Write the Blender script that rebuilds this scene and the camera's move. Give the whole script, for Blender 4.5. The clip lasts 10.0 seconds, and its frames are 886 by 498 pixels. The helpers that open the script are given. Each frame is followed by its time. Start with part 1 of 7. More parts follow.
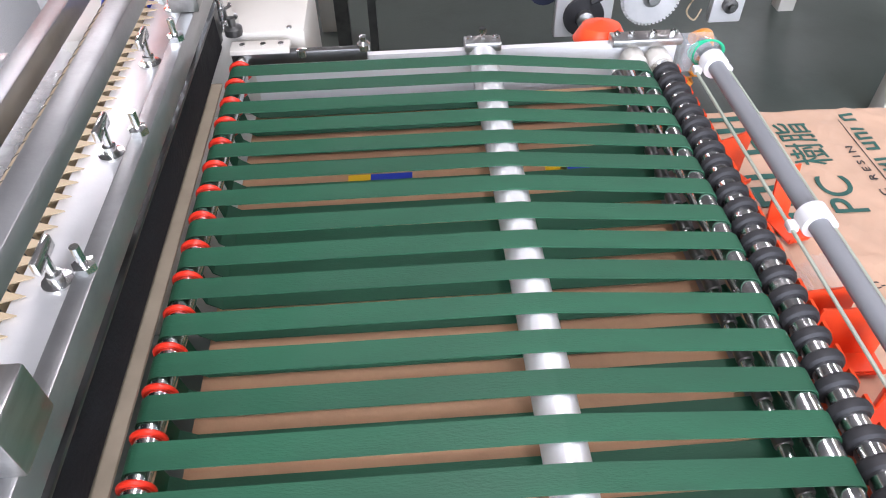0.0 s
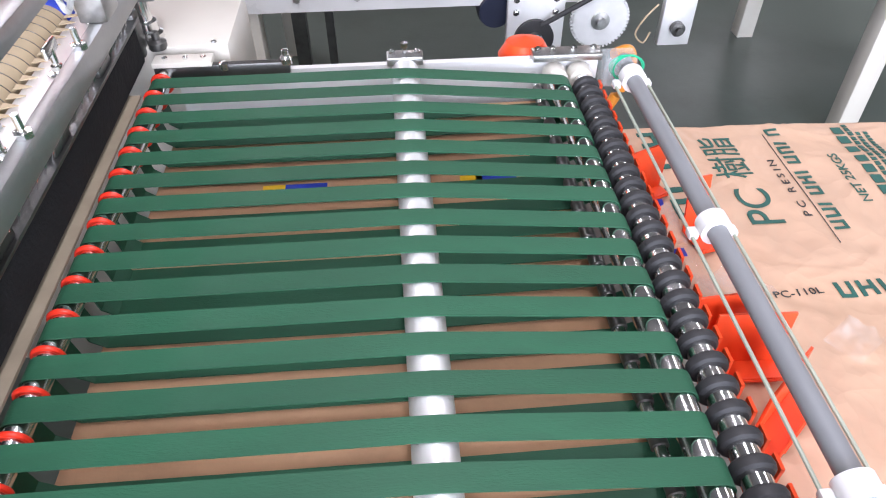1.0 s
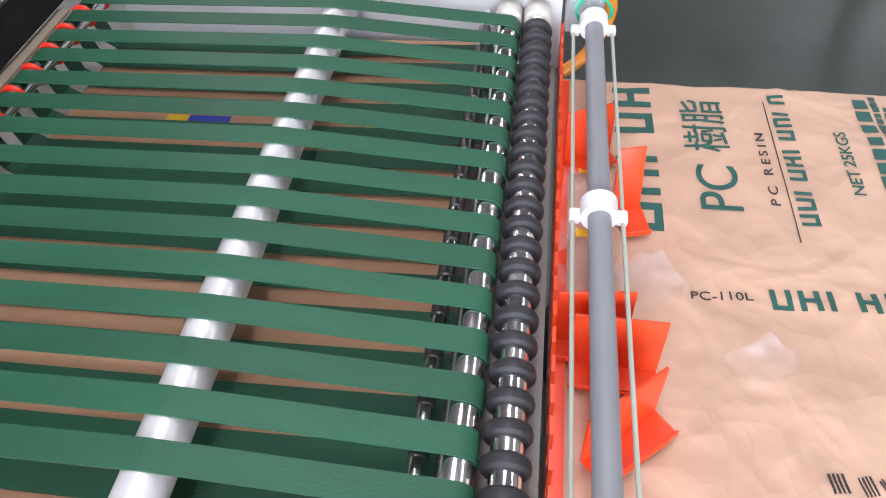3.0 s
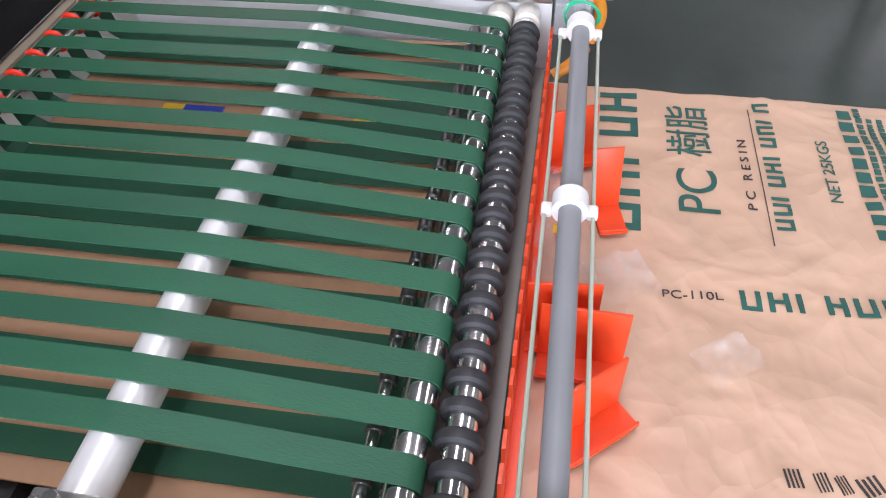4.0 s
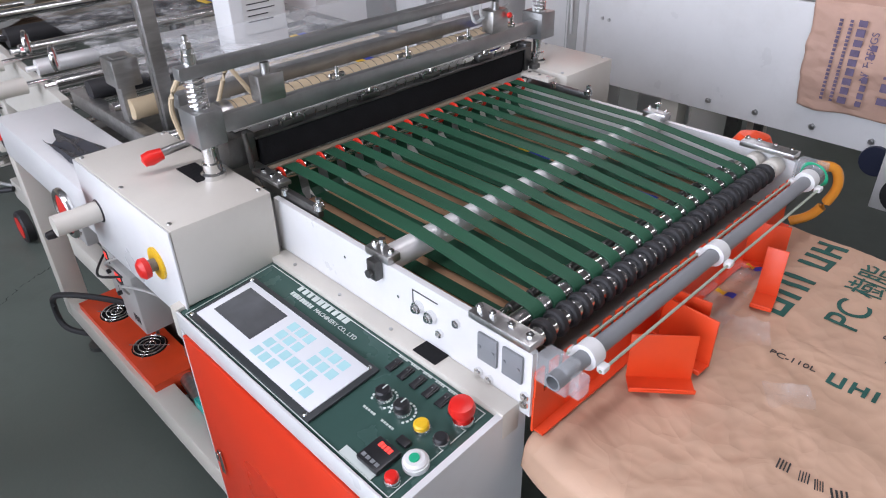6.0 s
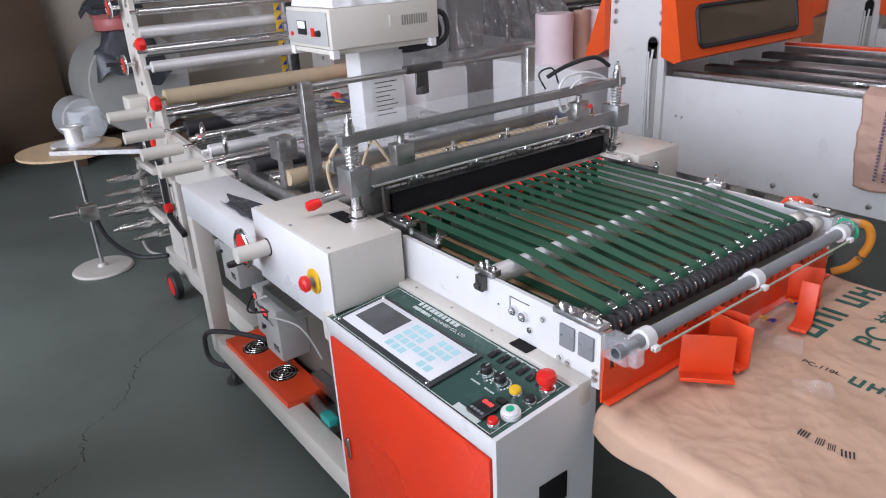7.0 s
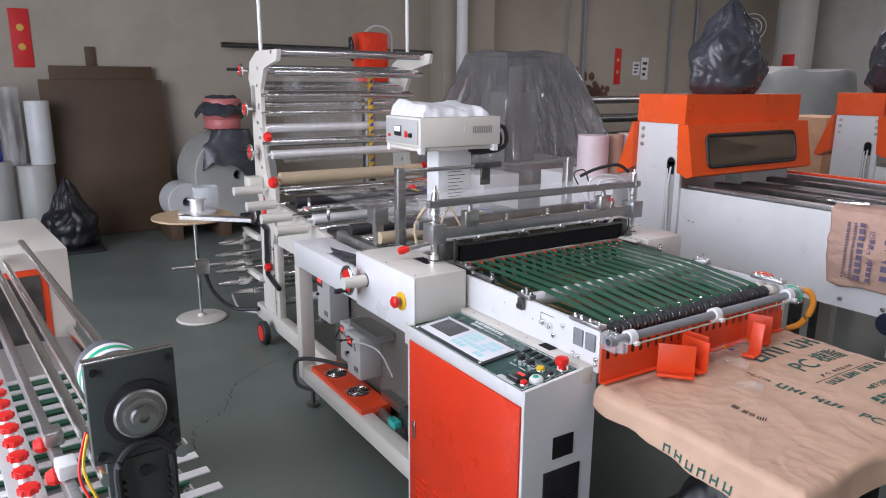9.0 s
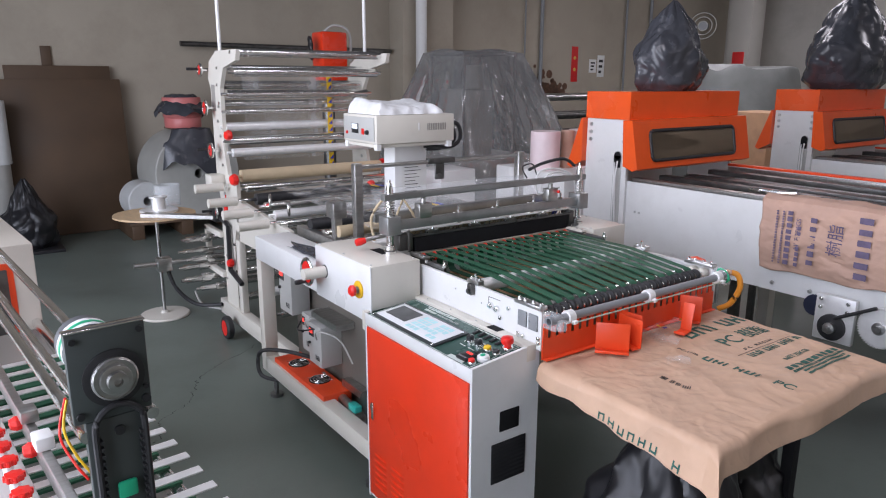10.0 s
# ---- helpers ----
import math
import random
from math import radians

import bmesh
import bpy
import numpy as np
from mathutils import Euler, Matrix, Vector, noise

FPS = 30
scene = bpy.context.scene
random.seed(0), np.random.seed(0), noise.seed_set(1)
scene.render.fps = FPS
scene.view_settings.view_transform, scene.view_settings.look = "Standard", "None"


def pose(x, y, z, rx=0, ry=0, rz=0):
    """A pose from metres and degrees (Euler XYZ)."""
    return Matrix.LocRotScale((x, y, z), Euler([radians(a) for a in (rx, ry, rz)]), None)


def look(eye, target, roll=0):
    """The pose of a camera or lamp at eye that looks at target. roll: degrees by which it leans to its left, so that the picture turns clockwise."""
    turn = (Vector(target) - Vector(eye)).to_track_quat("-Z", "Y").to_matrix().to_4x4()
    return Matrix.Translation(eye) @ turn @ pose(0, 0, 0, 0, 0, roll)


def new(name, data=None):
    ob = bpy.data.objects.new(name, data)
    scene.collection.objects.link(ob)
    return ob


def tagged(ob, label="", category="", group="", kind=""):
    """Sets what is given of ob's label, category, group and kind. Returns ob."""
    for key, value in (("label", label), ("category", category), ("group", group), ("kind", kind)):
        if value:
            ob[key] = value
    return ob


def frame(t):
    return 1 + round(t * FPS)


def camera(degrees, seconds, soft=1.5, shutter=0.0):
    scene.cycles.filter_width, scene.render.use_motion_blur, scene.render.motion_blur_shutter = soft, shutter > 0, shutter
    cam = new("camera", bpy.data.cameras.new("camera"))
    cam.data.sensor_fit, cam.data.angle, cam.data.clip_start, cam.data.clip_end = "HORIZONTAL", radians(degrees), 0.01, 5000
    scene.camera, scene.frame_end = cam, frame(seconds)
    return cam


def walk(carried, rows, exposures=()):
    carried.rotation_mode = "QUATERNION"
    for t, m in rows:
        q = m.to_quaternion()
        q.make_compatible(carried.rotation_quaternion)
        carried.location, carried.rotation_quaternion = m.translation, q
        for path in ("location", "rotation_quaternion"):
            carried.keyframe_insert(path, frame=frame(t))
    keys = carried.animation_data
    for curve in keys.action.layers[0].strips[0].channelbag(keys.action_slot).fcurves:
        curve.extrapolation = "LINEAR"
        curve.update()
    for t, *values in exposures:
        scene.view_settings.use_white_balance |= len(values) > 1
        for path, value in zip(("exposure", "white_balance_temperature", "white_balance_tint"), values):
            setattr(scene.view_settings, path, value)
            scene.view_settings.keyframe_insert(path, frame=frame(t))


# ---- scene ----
cam = camera(64.7, 10.0, soft=1.1)
PATH = [
    (0, (-0.136, -0.209, 1.569), (-0.059, 1.188, 0.14), -1.1),
    (0.5, (-0.095, -0.206, 1.546), (0.011, 1.195, 0.123), -0.2),
    (1, (-0.018, -0.238, 1.548), (0.089, 1.214, 0.176), -0.4),
    (1.5, (0.085, -0.235, 1.555), (0.142, 1.206, 0.169), -1.0),
    (2, (0.202, -0.177, 1.528), (0.099, 1.186, 0.068), -4.0),
    (2.5, (0.275, -0.138, 1.516), (0.074, 1.157, 0.006), -5.2),
    (4, (0.373, -0.168, 1.511), (0.088, 1.14, 0.025), -3.9),
    (4.5, (0.391, -0.282, 1.54), (0.059, 1.138, 0.171), -3.1),
    (5, (0.466, -0.443, 1.56), (-0.064, 1.01, 0.292), -2.6),
    (5.5, (0.628, -0.543, 1.593), (-0.234, 0.839, 0.432), -3.1),
    (6, (0.827, -0.637, 1.603), (-0.404, 0.527, 0.541), -1.5),
    (7.5, (1.296, -1.088, 1.637), (-0.254, -0.002, 0.989), -1.9),
    (8, (1.504, -1.197, 1.636), (-0.109, -0.14, 1.105), 0.3),
    (8.5, (1.627, -1.312, 1.646), (-0.015, -0.28, 1.156), 1.5),
    (9, (1.709, -1.422, 1.634), (0.071, -0.374, 1.167), 0.4),
    (9.5, (1.777, -1.471, 1.631), (0.165, -0.392, 1.146), 0.1),
    (10, (1.857, -1.466, 1.641), (0.275, -0.338, 1.168), 0.2),
]
walk(cam, [(t, look(eye, target, roll)) for t, eye, target, roll in PATH],
     exposures=[(0.0, 1.00), (0.5, 1.07), (2.5, 0.90), (4.0, 0.73), (5.5, 0.22), (7.5, 0.02), (10.0, 0.06)])

# ---- world, sun-less hall with daylight door, assumed and added ceiling lamps ----
world = bpy.data.worlds.new("hall_sky")
scene.world = world
world.use_nodes = True
wn = world.node_tree.nodes
sky = wn.new("ShaderNodeTexSky")
sky.sky_type = "NISHITA"
sky.sun_disc = False
sky.sun_elevation, sky.sun_rotation = radians(48), radians(200)
world.node_tree.links.new(sky.outputs[0], wn["Background"].inputs[0])
wn["Background"].inputs[1].default_value = 0.12


def area_lamp(name, loc, target, sx, sy, watts, colour):
    data = bpy.data.lights.new(name, "AREA")
    data.shape, data.size, data.size_y = "RECTANGLE", sx, sy
    data.energy, data.color = watts, colour
    ob = new(name, data)
    ob.matrix_world = look(loc, target)
    return ob


DOOR_WATTS, TUBE_WATTS = 440.0, 31.0
area_lamp("door_daylight", (0.2, -4.85, 2.1), (0.2, 0, 1.4), 7.5, 3.6, DOOR_WATTS, (0.91, 0.94, 1.12))
# Lamps out of view; (-0.6, -2.3), (-2.2, 5.2) and y = 9 added as fill.
TUBES = [(-0.6, -2.3), (-3.6, 6.0), (0.25, 0.55), (-2.2, 5.2), (3.9, 3.2), (3.6, 6.5), (-3.6, 9.0), (0.25, 9.0)]
for tx, ty in TUBES:
    area_lamp("tube_light", (tx, ty, 3.80), (tx, ty, 0), 0.34, 2.4, TUBE_WATTS, (1.0, 0.945, 1.05))

# ---- materials ----


def mat(name, col, rough=0.5, metal=0.0, vary=0.12, scale=8.0, bump=0.0, bscale=60.0, spec=0.5, coat=0.0, stretch=None, dirt=None, dirt_scale=3.0, dirt_amt=0.4, rvary=0.12, island=0.0):
    m = bpy.data.materials.new(name)
    m.use_nodes = True
    nt = m.node_tree
    n, l = nt.nodes, nt.links
    b = n["Principled BSDF"]
    b.inputs["Metallic"].default_value = metal
    b.inputs["Specular IOR Level"].default_value = spec
    b.inputs["Coat Weight"].default_value = coat
    tc = n.new("ShaderNodeTexCoord")
    mp = n.new("ShaderNodeMapping")
    if stretch:
        mp.inputs["Scale"].default_value = stretch
    l.new(tc.outputs["Object"], mp.inputs["Vector"])
    nz = n.new("ShaderNodeTexNoise")
    nz.inputs["Scale"].default_value = scale
    nz.inputs["Detail"].default_value = 6
    l.new(mp.outputs[0], nz.inputs["Vector"])
    ramp = n.new("ShaderNodeMapRange")
    ramp.inputs["From Min"].default_value, ramp.inputs["From Max"].default_value = 0.3, 0.7
    ramp.inputs["To Min"].default_value, ramp.inputs["To Max"].default_value = 1 - vary, 1 + vary
    l.new(nz.outputs["Fac"], ramp.inputs["Value"])
    mul = n.new("ShaderNodeVectorMath")
    mul.operation = "SCALE"
    mul.inputs[0].default_value = col[:3]
    l.new(ramp.outputs[0], mul.inputs["Scale"])
    out = mul.outputs[0]
    if island:
        oi = n.new("ShaderNodeObjectInfo")
        r2 = n.new("ShaderNodeMapRange")
        r2.inputs["To Min"].default_value, r2.inputs["To Max"].default_value = 1 - island, 1 + island
        l.new(oi.outputs["Random"], r2.inputs["Value"])
        m2 = n.new("ShaderNodeVectorMath")
        m2.operation = "SCALE"
        l.new(out, m2.inputs[0])
        l.new(r2.outputs[0], m2.inputs["Scale"])
        out = m2.outputs[0]
    if dirt:
        dz = n.new("ShaderNodeTexNoise")
        dz.inputs["Scale"].default_value, dz.inputs["Detail"].default_value, dz.inputs["Roughness"].default_value = dirt_scale, 10, 0.7
        l.new(mp.outputs[0], dz.inputs["Vector"])
        dr = n.new("ShaderNodeMapRange")
        dr.inputs["From Min"].default_value, dr.inputs["From Max"].default_value = 0.48, 0.75
        dr.inputs["To Max"].default_value = dirt_amt
        l.new(dz.outputs["Fac"], dr.inputs["Value"])
        mx = n.new("ShaderNodeMix")
        mx.data_type = "RGBA"
        l.new(dr.outputs[0], mx.inputs["Factor"])
        l.new(out, mx.inputs["A"])
        mx.inputs["B"].default_value = (*dirt, 1)
        out = mx.outputs["Result"]
    l.new(out, b.inputs["Base Color"])
    rr = n.new("ShaderNodeMapRange")
    rr.inputs["From Min"].default_value, rr.inputs["From Max"].default_value = 0.3, 0.7
    rr.inputs["To Min"].default_value, rr.inputs["To Max"].default_value = max(0.02, rough - rvary * rough), min(1, rough + rvary * rough)
    l.new(nz.outputs["Fac"], rr.inputs["Value"])
    l.new(rr.outputs[0], b.inputs["Roughness"])
    if bump:
        bz = n.new("ShaderNodeTexNoise")
        bz.inputs["Scale"].default_value, bz.inputs["Detail"].default_value = bscale, 5
        l.new(mp.outputs[0], bz.inputs["Vector"])
        bp = n.new("ShaderNodeBump")
        bp.inputs["Strength"].default_value, bp.inputs["Distance"].default_value = bump, 0.004
        l.new(bz.outputs["Fac"], bp.inputs["Height"])
        l.new(bp.outputs[0], b.inputs["Normal"])
    return m


def film_mat(name, col, clear, rough, streak=9.0, alpha_vary=0.25):
    """Thin plastic film: clear where it lies flat, milky along its creases."""
    m = bpy.data.materials.new(name)
    m.use_nodes = True
    n, l = m.node_tree.nodes, m.node_tree.links
    b = n["Principled BSDF"]
    b.inputs["Base Color"].default_value = (*col, 1)
    b.inputs["Roughness"].default_value = rough
    tc, nz = n.new("ShaderNodeTexCoord"), n.new("ShaderNodeTexNoise")
    nz.inputs["Scale"].default_value, nz.inputs["Detail"].default_value = streak, 4
    mp = n.new("ShaderNodeMapping")
    mp.inputs["Scale"].default_value = (1, 1, 0.22)
    l.new(tc.outputs["Object"], mp.inputs["Vector"])
    l.new(mp.outputs[0], nz.inputs["Vector"])
    r = n.new("ShaderNodeMapRange")
    r.inputs["From Min"].default_value, r.inputs["From Max"].default_value = 0.42, 0.68
    r.inputs["To Min"].default_value, r.inputs["To Max"].default_value = 1 - clear - alpha_vary * 0.4, 1 - clear + alpha_vary
    l.new(nz.outputs["Fac"], r.inputs["Value"])
    l.new(r.outputs[0], b.inputs["Alpha"])
    bp = n.new("ShaderNodeBump")
    bp.inputs["Strength"].default_value, bp.inputs["Distance"].default_value = 0.5, 0.01
    l.new(nz.outputs["Fac"], bp.inputs["Height"])
    l.new(bp.outputs[0], b.inputs["Normal"])
    return m


def sheet_mat(name, haze):
    """Clear glossy plastic sheet: see-through, faintly hazy, mirror-like at its creases."""
    m = bpy.data.materials.new(name)
    m.use_nodes = True
    n, l = m.node_tree.nodes, m.node_tree.links
    tr, df, gl = n.new("ShaderNodeBsdfTransparent"), n.new("ShaderNodeBsdfDiffuse"), n.new("ShaderNodeBsdfGlossy")
    tr.inputs["Color"].default_value = (0.985, 0.985, 0.985, 1)
    df.inputs["Color"].default_value = (0.80, 0.80, 0.80, 1)
    gl.inputs["Roughness"].default_value = 0.14
    tc, nz, bp = n.new("ShaderNodeTexCoord"), n.new("ShaderNodeTexNoise"), n.new("ShaderNodeBump")
    nz.inputs["Scale"].default_value, nz.inputs["Detail"].default_value = 7, 5
    bp.inputs["Strength"].default_value, bp.inputs["Distance"].default_value = 0.6, 0.02
    l.new(tc.outputs["Object"], nz.inputs["Vector"])
    l.new(nz.outputs["Fac"], bp.inputs["Height"])
    l.new(bp.outputs[0], gl.inputs["Normal"])
    r = n.new("ShaderNodeMapRange")
    r.inputs["From Min"].default_value, r.inputs["From Max"].default_value = 0.35, 0.75
    r.inputs["To Min"].default_value, r.inputs["To Max"].default_value = haze * 0.9, haze * 1.15
    l.new(nz.outputs["Fac"], r.inputs["Value"])
    body, coat, fr = n.new("ShaderNodeMixShader"), n.new("ShaderNodeMixShader"), n.new("ShaderNodeFresnel")
    fr.inputs["IOR"].default_value = 2.0
    l.new(bp.outputs[0], fr.inputs["Normal"])
    l.new(r.outputs[0], body.inputs[0])
    l.new(tr.outputs[0], body.inputs[1])
    l.new(df.outputs[0], body.inputs[2])
    l.new(fr.outputs[0], coat.inputs[0])
    l.new(body.outputs[0], coat.inputs[1])
    l.new(gl.outputs[0], coat.inputs[2])
    l.new(coat.outputs[0], n["Material Output"].inputs["Surface"])
    n.remove(n["Principled BSDF"])
    return m


def glow_mat(name, col, strength):
    m = bpy.data.materials.new(name)
    m.use_nodes = True
    b = m.node_tree.nodes["Principled BSDF"]
    b.inputs["Base Color"].default_value = (*col, 1)
    b.inputs["Emission Color"].default_value = (*col, 1)
    b.inputs["Emission Strength"].default_value = strength
    return m


M_FLOOR = mat("painted_floor", (0.140, 0.168, 0.147), 0.38, vary=0.10, scale=1.3, bump=0.12, bscale=90, dirt=(0.07, 0.075, 0.065), dirt_scale=1.1, dirt_amt=0.55)
M_WALL = mat("dirty_plaster", (0.40, 0.352, 0.283), 0.85, vary=0.09, scale=0.8, bump=0.15, bscale=25, dirt=(0.27, 0.225, 0.17), dirt_scale=0.9, dirt_amt=0.5)
M_WALL2 = mat("grey_plaster", (0.46, 0.44, 0.40), 0.85, vary=0.07, scale=0.8, bump=0.15, bscale=25, dirt=(0.22, 0.2, 0.17), dirt_scale=0.7, dirt_amt=0.5)
M_CEIL = mat("ceiling_sheet", (0.20, 0.20, 0.20), 0.8, vary=0.05, scale=0.6)
M_IVORY = mat("ivory_enamel", (0.66, 0.63, 0.56), 0.32, vary=0.03, scale=4, bump=0.05, bscale=300, dirt=(0.42, 0.39, 0.33), dirt_scale=5, dirt_amt=0.18)
M_WHITE = mat("white_enamel", (0.74, 0.74, 0.73), 0.30, vary=0.03, scale=4, bump=0.05, bscale=300, dirt=(0.45, 0.43, 0.38), dirt_scale=6, dirt_amt=0.18)
M_RED = mat("red_enamel", (0.78, 0.045, 0.012), 0.28, vary=0.05, scale=3, bump=0.05, bscale=250, dirt=(0.5, 0.04, 0.015), dirt_scale=4, dirt_amt=0.3)
M_ORANGE = mat("orange_enamel", (0.86, 0.10, 0.012), 0.30, vary=0.04, scale=3, bump=0.05, bscale=250, dirt=(0.6, 0.07, 0.015), dirt_scale=4, dirt_amt=0.3)
M_ORED = mat("orange_red_sheet", (0.82, 0.075, 0.018), 0.38, vary=0.06, scale=12, bump=0.08, bscale=120)
M_BELT = mat("green_belt", (0.015, 0.092, 0.046), 0.58, vary=0.16, scale=14, bump=0.15, bscale=500, stretch=(0.3, 1, 1), dirt=(0.012, 0.055, 0.03), dirt_scale=9, dirt_amt=0.5, island=0.12)
M_CHROME = mat("chrome_steel", (0.80, 0.80, 0.79), 0.19, 1.0, vary=0.06, scale=30, rvary=0.4)
M_STEEL = mat("brushed_steel", (0.52, 0.52, 0.51), 0.34, 1.0, vary=0.14, scale=14, bump=0.08, bscale=200, stretch=(6, 1, 6), dirt=(0.25, 0.24, 0.22), dirt_scale=8, dirt_amt=0.4)
M_MSTEEL = mat("grey_machined_steel", (0.36, 0.365, 0.36), 0.36, 0.8, vary=0.12, scale=12, bump=0.06, bscale=180, dirt=(0.14, 0.14, 0.13), dirt_scale=7, dirt_amt=0.4)
M_DSTEEL = mat("dark_oiled_steel", (0.16, 0.16, 0.155), 0.38, 0.9, vary=0.2, scale=16, bump=0.1, bscale=180, dirt=(0.05, 0.045, 0.04), dirt_scale=10, dirt_amt=0.6)
M_ALU = mat("matt_aluminium", (0.86, 0.86, 0.85), 0.38, 0.45, vary=0.05, scale=20, bump=0.05, bscale=300)
M_BLACK = mat("black_foam", (0.013, 0.013, 0.014), 0.85, spec=0.2, vary=0.3, scale=30, bump=0.35, bscale=160)
M_RUBBER = mat("black_rubber", (0.022, 0.022, 0.024), 0.55, vary=0.2, scale=25, bump=0.1, bscale=200)
M_PLASTIC = mat("black_plastic", (0.02, 0.02, 0.022), 0.35, vary=0.1, scale=30)
M_GREYP = mat("grey_pvc", (0.23, 0.24, 0.25), 0.42, vary=0.06, scale=10, bump=0.03, bscale=200)
M_WPLAST = mat("white_plastic", (0.78, 0.78, 0.77), 0.4, vary=0.03, scale=20)
M_KRAFT = mat("kraft_paper", (0.58, 0.38, 0.26), 0.55, vary=0.09, scale=9, bump=0.75, bscale=26, dirt=(0.45, 0.28, 0.16), dirt_scale=3.5, dirt_amt=0.35)
kn, kl = M_KRAFT.node_tree.nodes, M_KRAFT.node_tree.links
kraft_bump = next(k for k in kn if k.type == "BUMP")
kc, kw, kv, kf, ka = kn.new("ShaderNodeTexCoord"), kn.new("ShaderNodeTexNoise"), kn.new("ShaderNodeTexVoronoi"), kn.new("ShaderNodeTexVoronoi"), kn.new("ShaderNodeMath")
kw.inputs["Scale"].default_value = 6
kmix = kn.new("ShaderNodeMix")
kmix.data_type = "VECTOR"
kmix.inputs[0].default_value = 0.12
kl.new(kc.outputs["Object"], kw.inputs["Vector"])
kl.new(kc.outputs["Object"], kmix.inputs[4])
kl.new(kw.outputs["Color"], kmix.inputs[5])
kv.inputs["Scale"].default_value, kf.inputs["Scale"].default_value = 9, 26
for k in (kv, kf):
    kl.new(kmix.outputs[1], k.inputs["Vector"])
ka.operation = "MULTIPLY_ADD"
ka.inputs[1].default_value = 0.3
kl.new(kf.outputs["Distance"], ka.inputs[0])
kl.new(kv.outputs["Distance"], ka.inputs[2])
kl.new(ka.outputs[0], kraft_bump.inputs["Height"])
kraft_bump.inputs["Strength"].default_value, kraft_bump.inputs["Distance"].default_value = 0.34, 0.022
M_KRAFT2 = mat("aged_kraft_paper", (0.52, 0.33, 0.25), 0.66, vary=0.10, scale=9, bump=0.7, bscale=22, dirt=(0.36, 0.22, 0.14), dirt_scale=4, dirt_amt=0.4)
M_CARD = mat("brown_board", (0.56, 0.33, 0.19), 0.75, vary=0.10, scale=6, bump=0.12, bscale=120, dirt=(0.26, 0.15, 0.09), dirt_scale=5, dirt_amt=0.45)
M_PLY = mat("dark_hardboard", (0.090, 0.053, 0.029), 0.6, vary=0.16, scale=2.5, bump=0.1, bscale=80, dirt=(0.07, 0.045, 0.03), dirt_scale=1.6, dirt_amt=0.6)
M_WOOD = mat("pale_plywood", (0.52, 0.37, 0.22), 0.55, vary=0.12, scale=10, stretch=(1, 8, 1))
M_INK = mat("green_ink", (0.015, 0.095, 0.075), 0.6, vary=0.2, scale=40)
M_DINK = mat("black_ink", (0.03, 0.03, 0.03), 0.6, vary=0.2, scale=40)
M_PINK = mat("faded_blue_ink", (0.13, 0.10, 0.17), 0.7, vary=0.2, scale=40)
M_ORING = mat("red_cord_ring", (0.80, 0.035, 0.015), 0.35, vary=0.06, scale=30)
M_BAG = mat("black_bin_bag", (0.010, 0.010, 0.012), 0.38, vary=0.2, scale=8, bump=0.2, bscale=18)
M_GBAG = mat("grey_bin_bag", (0.055, 0.058, 0.068), 0.26, vary=0.2, scale=8, bump=0.25, bscale=12)
M_GCOVER = mat("grey_sheet_cover", (0.22, 0.23, 0.22), 0.45, vary=0.15, scale=4, bump=0.5, bscale=10)
# Green raised to carry the plate's reflective sheen in its colour.
M_PANEL = mat("green_panel_plate", (0.045, 0.095, 0.080), 0.26, vary=0.05, scale=10)
M_PRINT = mat("pale_print", (0.62, 0.68, 0.64), 0.5, vary=0.03)
M_SCREENF = mat("charcoal_bezel", (0.035, 0.04, 0.042), 0.4, vary=0.06)
M_SILVER = mat("silver_keypad", (0.80, 0.82, 0.84), 0.22, 0.0, vary=0.03)
M_LCD = mat("grey_display_glass", (0.09, 0.095, 0.10), 0.12, vary=0.25, scale=12)
M_KEYS = mat("pale_cyan_key", (0.42, 0.70, 0.72), 0.45, vary=0.03)
M_YELLOW = mat("yellow_plastic", (0.80, 0.50, 0.02), 0.35, vary=0.04)
M_GREENP = mat("green_plastic", (0.02, 0.42, 0.22), 0.35, vary=0.04)
M_REDP = mat("red_plastic", (0.75, 0.02, 0.015), 0.32, vary=0.04)
M_TAN = mat("tan_paper_sleeve", (0.50, 0.40, 0.26), 0.6, vary=0.08, scale=12, bump=0.1, bscale=100)
M_PINKROLL = mat("pink_film_roll", (0.62, 0.19, 0.18), 0.35, vary=0.08, scale=8)
M_PALEPINK = mat("pale_pink_film_roll", (0.80, 0.66, 0.68), 0.4, vary=0.06, scale=8)
M_WROLL = mat("white_film_roll", (0.62, 0.63, 0.62), 0.4, vary=0.06, scale=9)
M_GROLL = mat("grey_film_roll", (0.42, 0.42, 0.39), 0.42, vary=0.08, scale=5)
M_PAPERR = mat("red_paper", (0.62, 0.02, 0.02), 0.6, vary=0.12, scale=14)
M_GOLD = mat("gold_print", (0.65, 0.42, 0.08), 0.45, vary=0.1)
M_PAPER = mat("white_paper", (0.74, 0.74, 0.72), 0.7, vary=0.03, scale=10)
M_INVERT = mat("grey_drive_plastic", (0.45, 0.45, 0.43), 0.45, vary=0.04, scale=10)
# Ivory cut to under half: shade inside the machines is in this colour.
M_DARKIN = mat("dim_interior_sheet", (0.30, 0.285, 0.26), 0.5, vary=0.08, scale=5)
# Half of M_DARKIN again: deeper shade painted into the recessed inner plate.
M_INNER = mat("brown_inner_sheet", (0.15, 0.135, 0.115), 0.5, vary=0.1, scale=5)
M_RUST = mat("rusty_stain", (0.13, 0.07, 0.045), 0.9, vary=0.3, scale=20)
M_BLUE = mat("blue_print", (0.02, 0.05, 0.42), 0.4, vary=0.05)
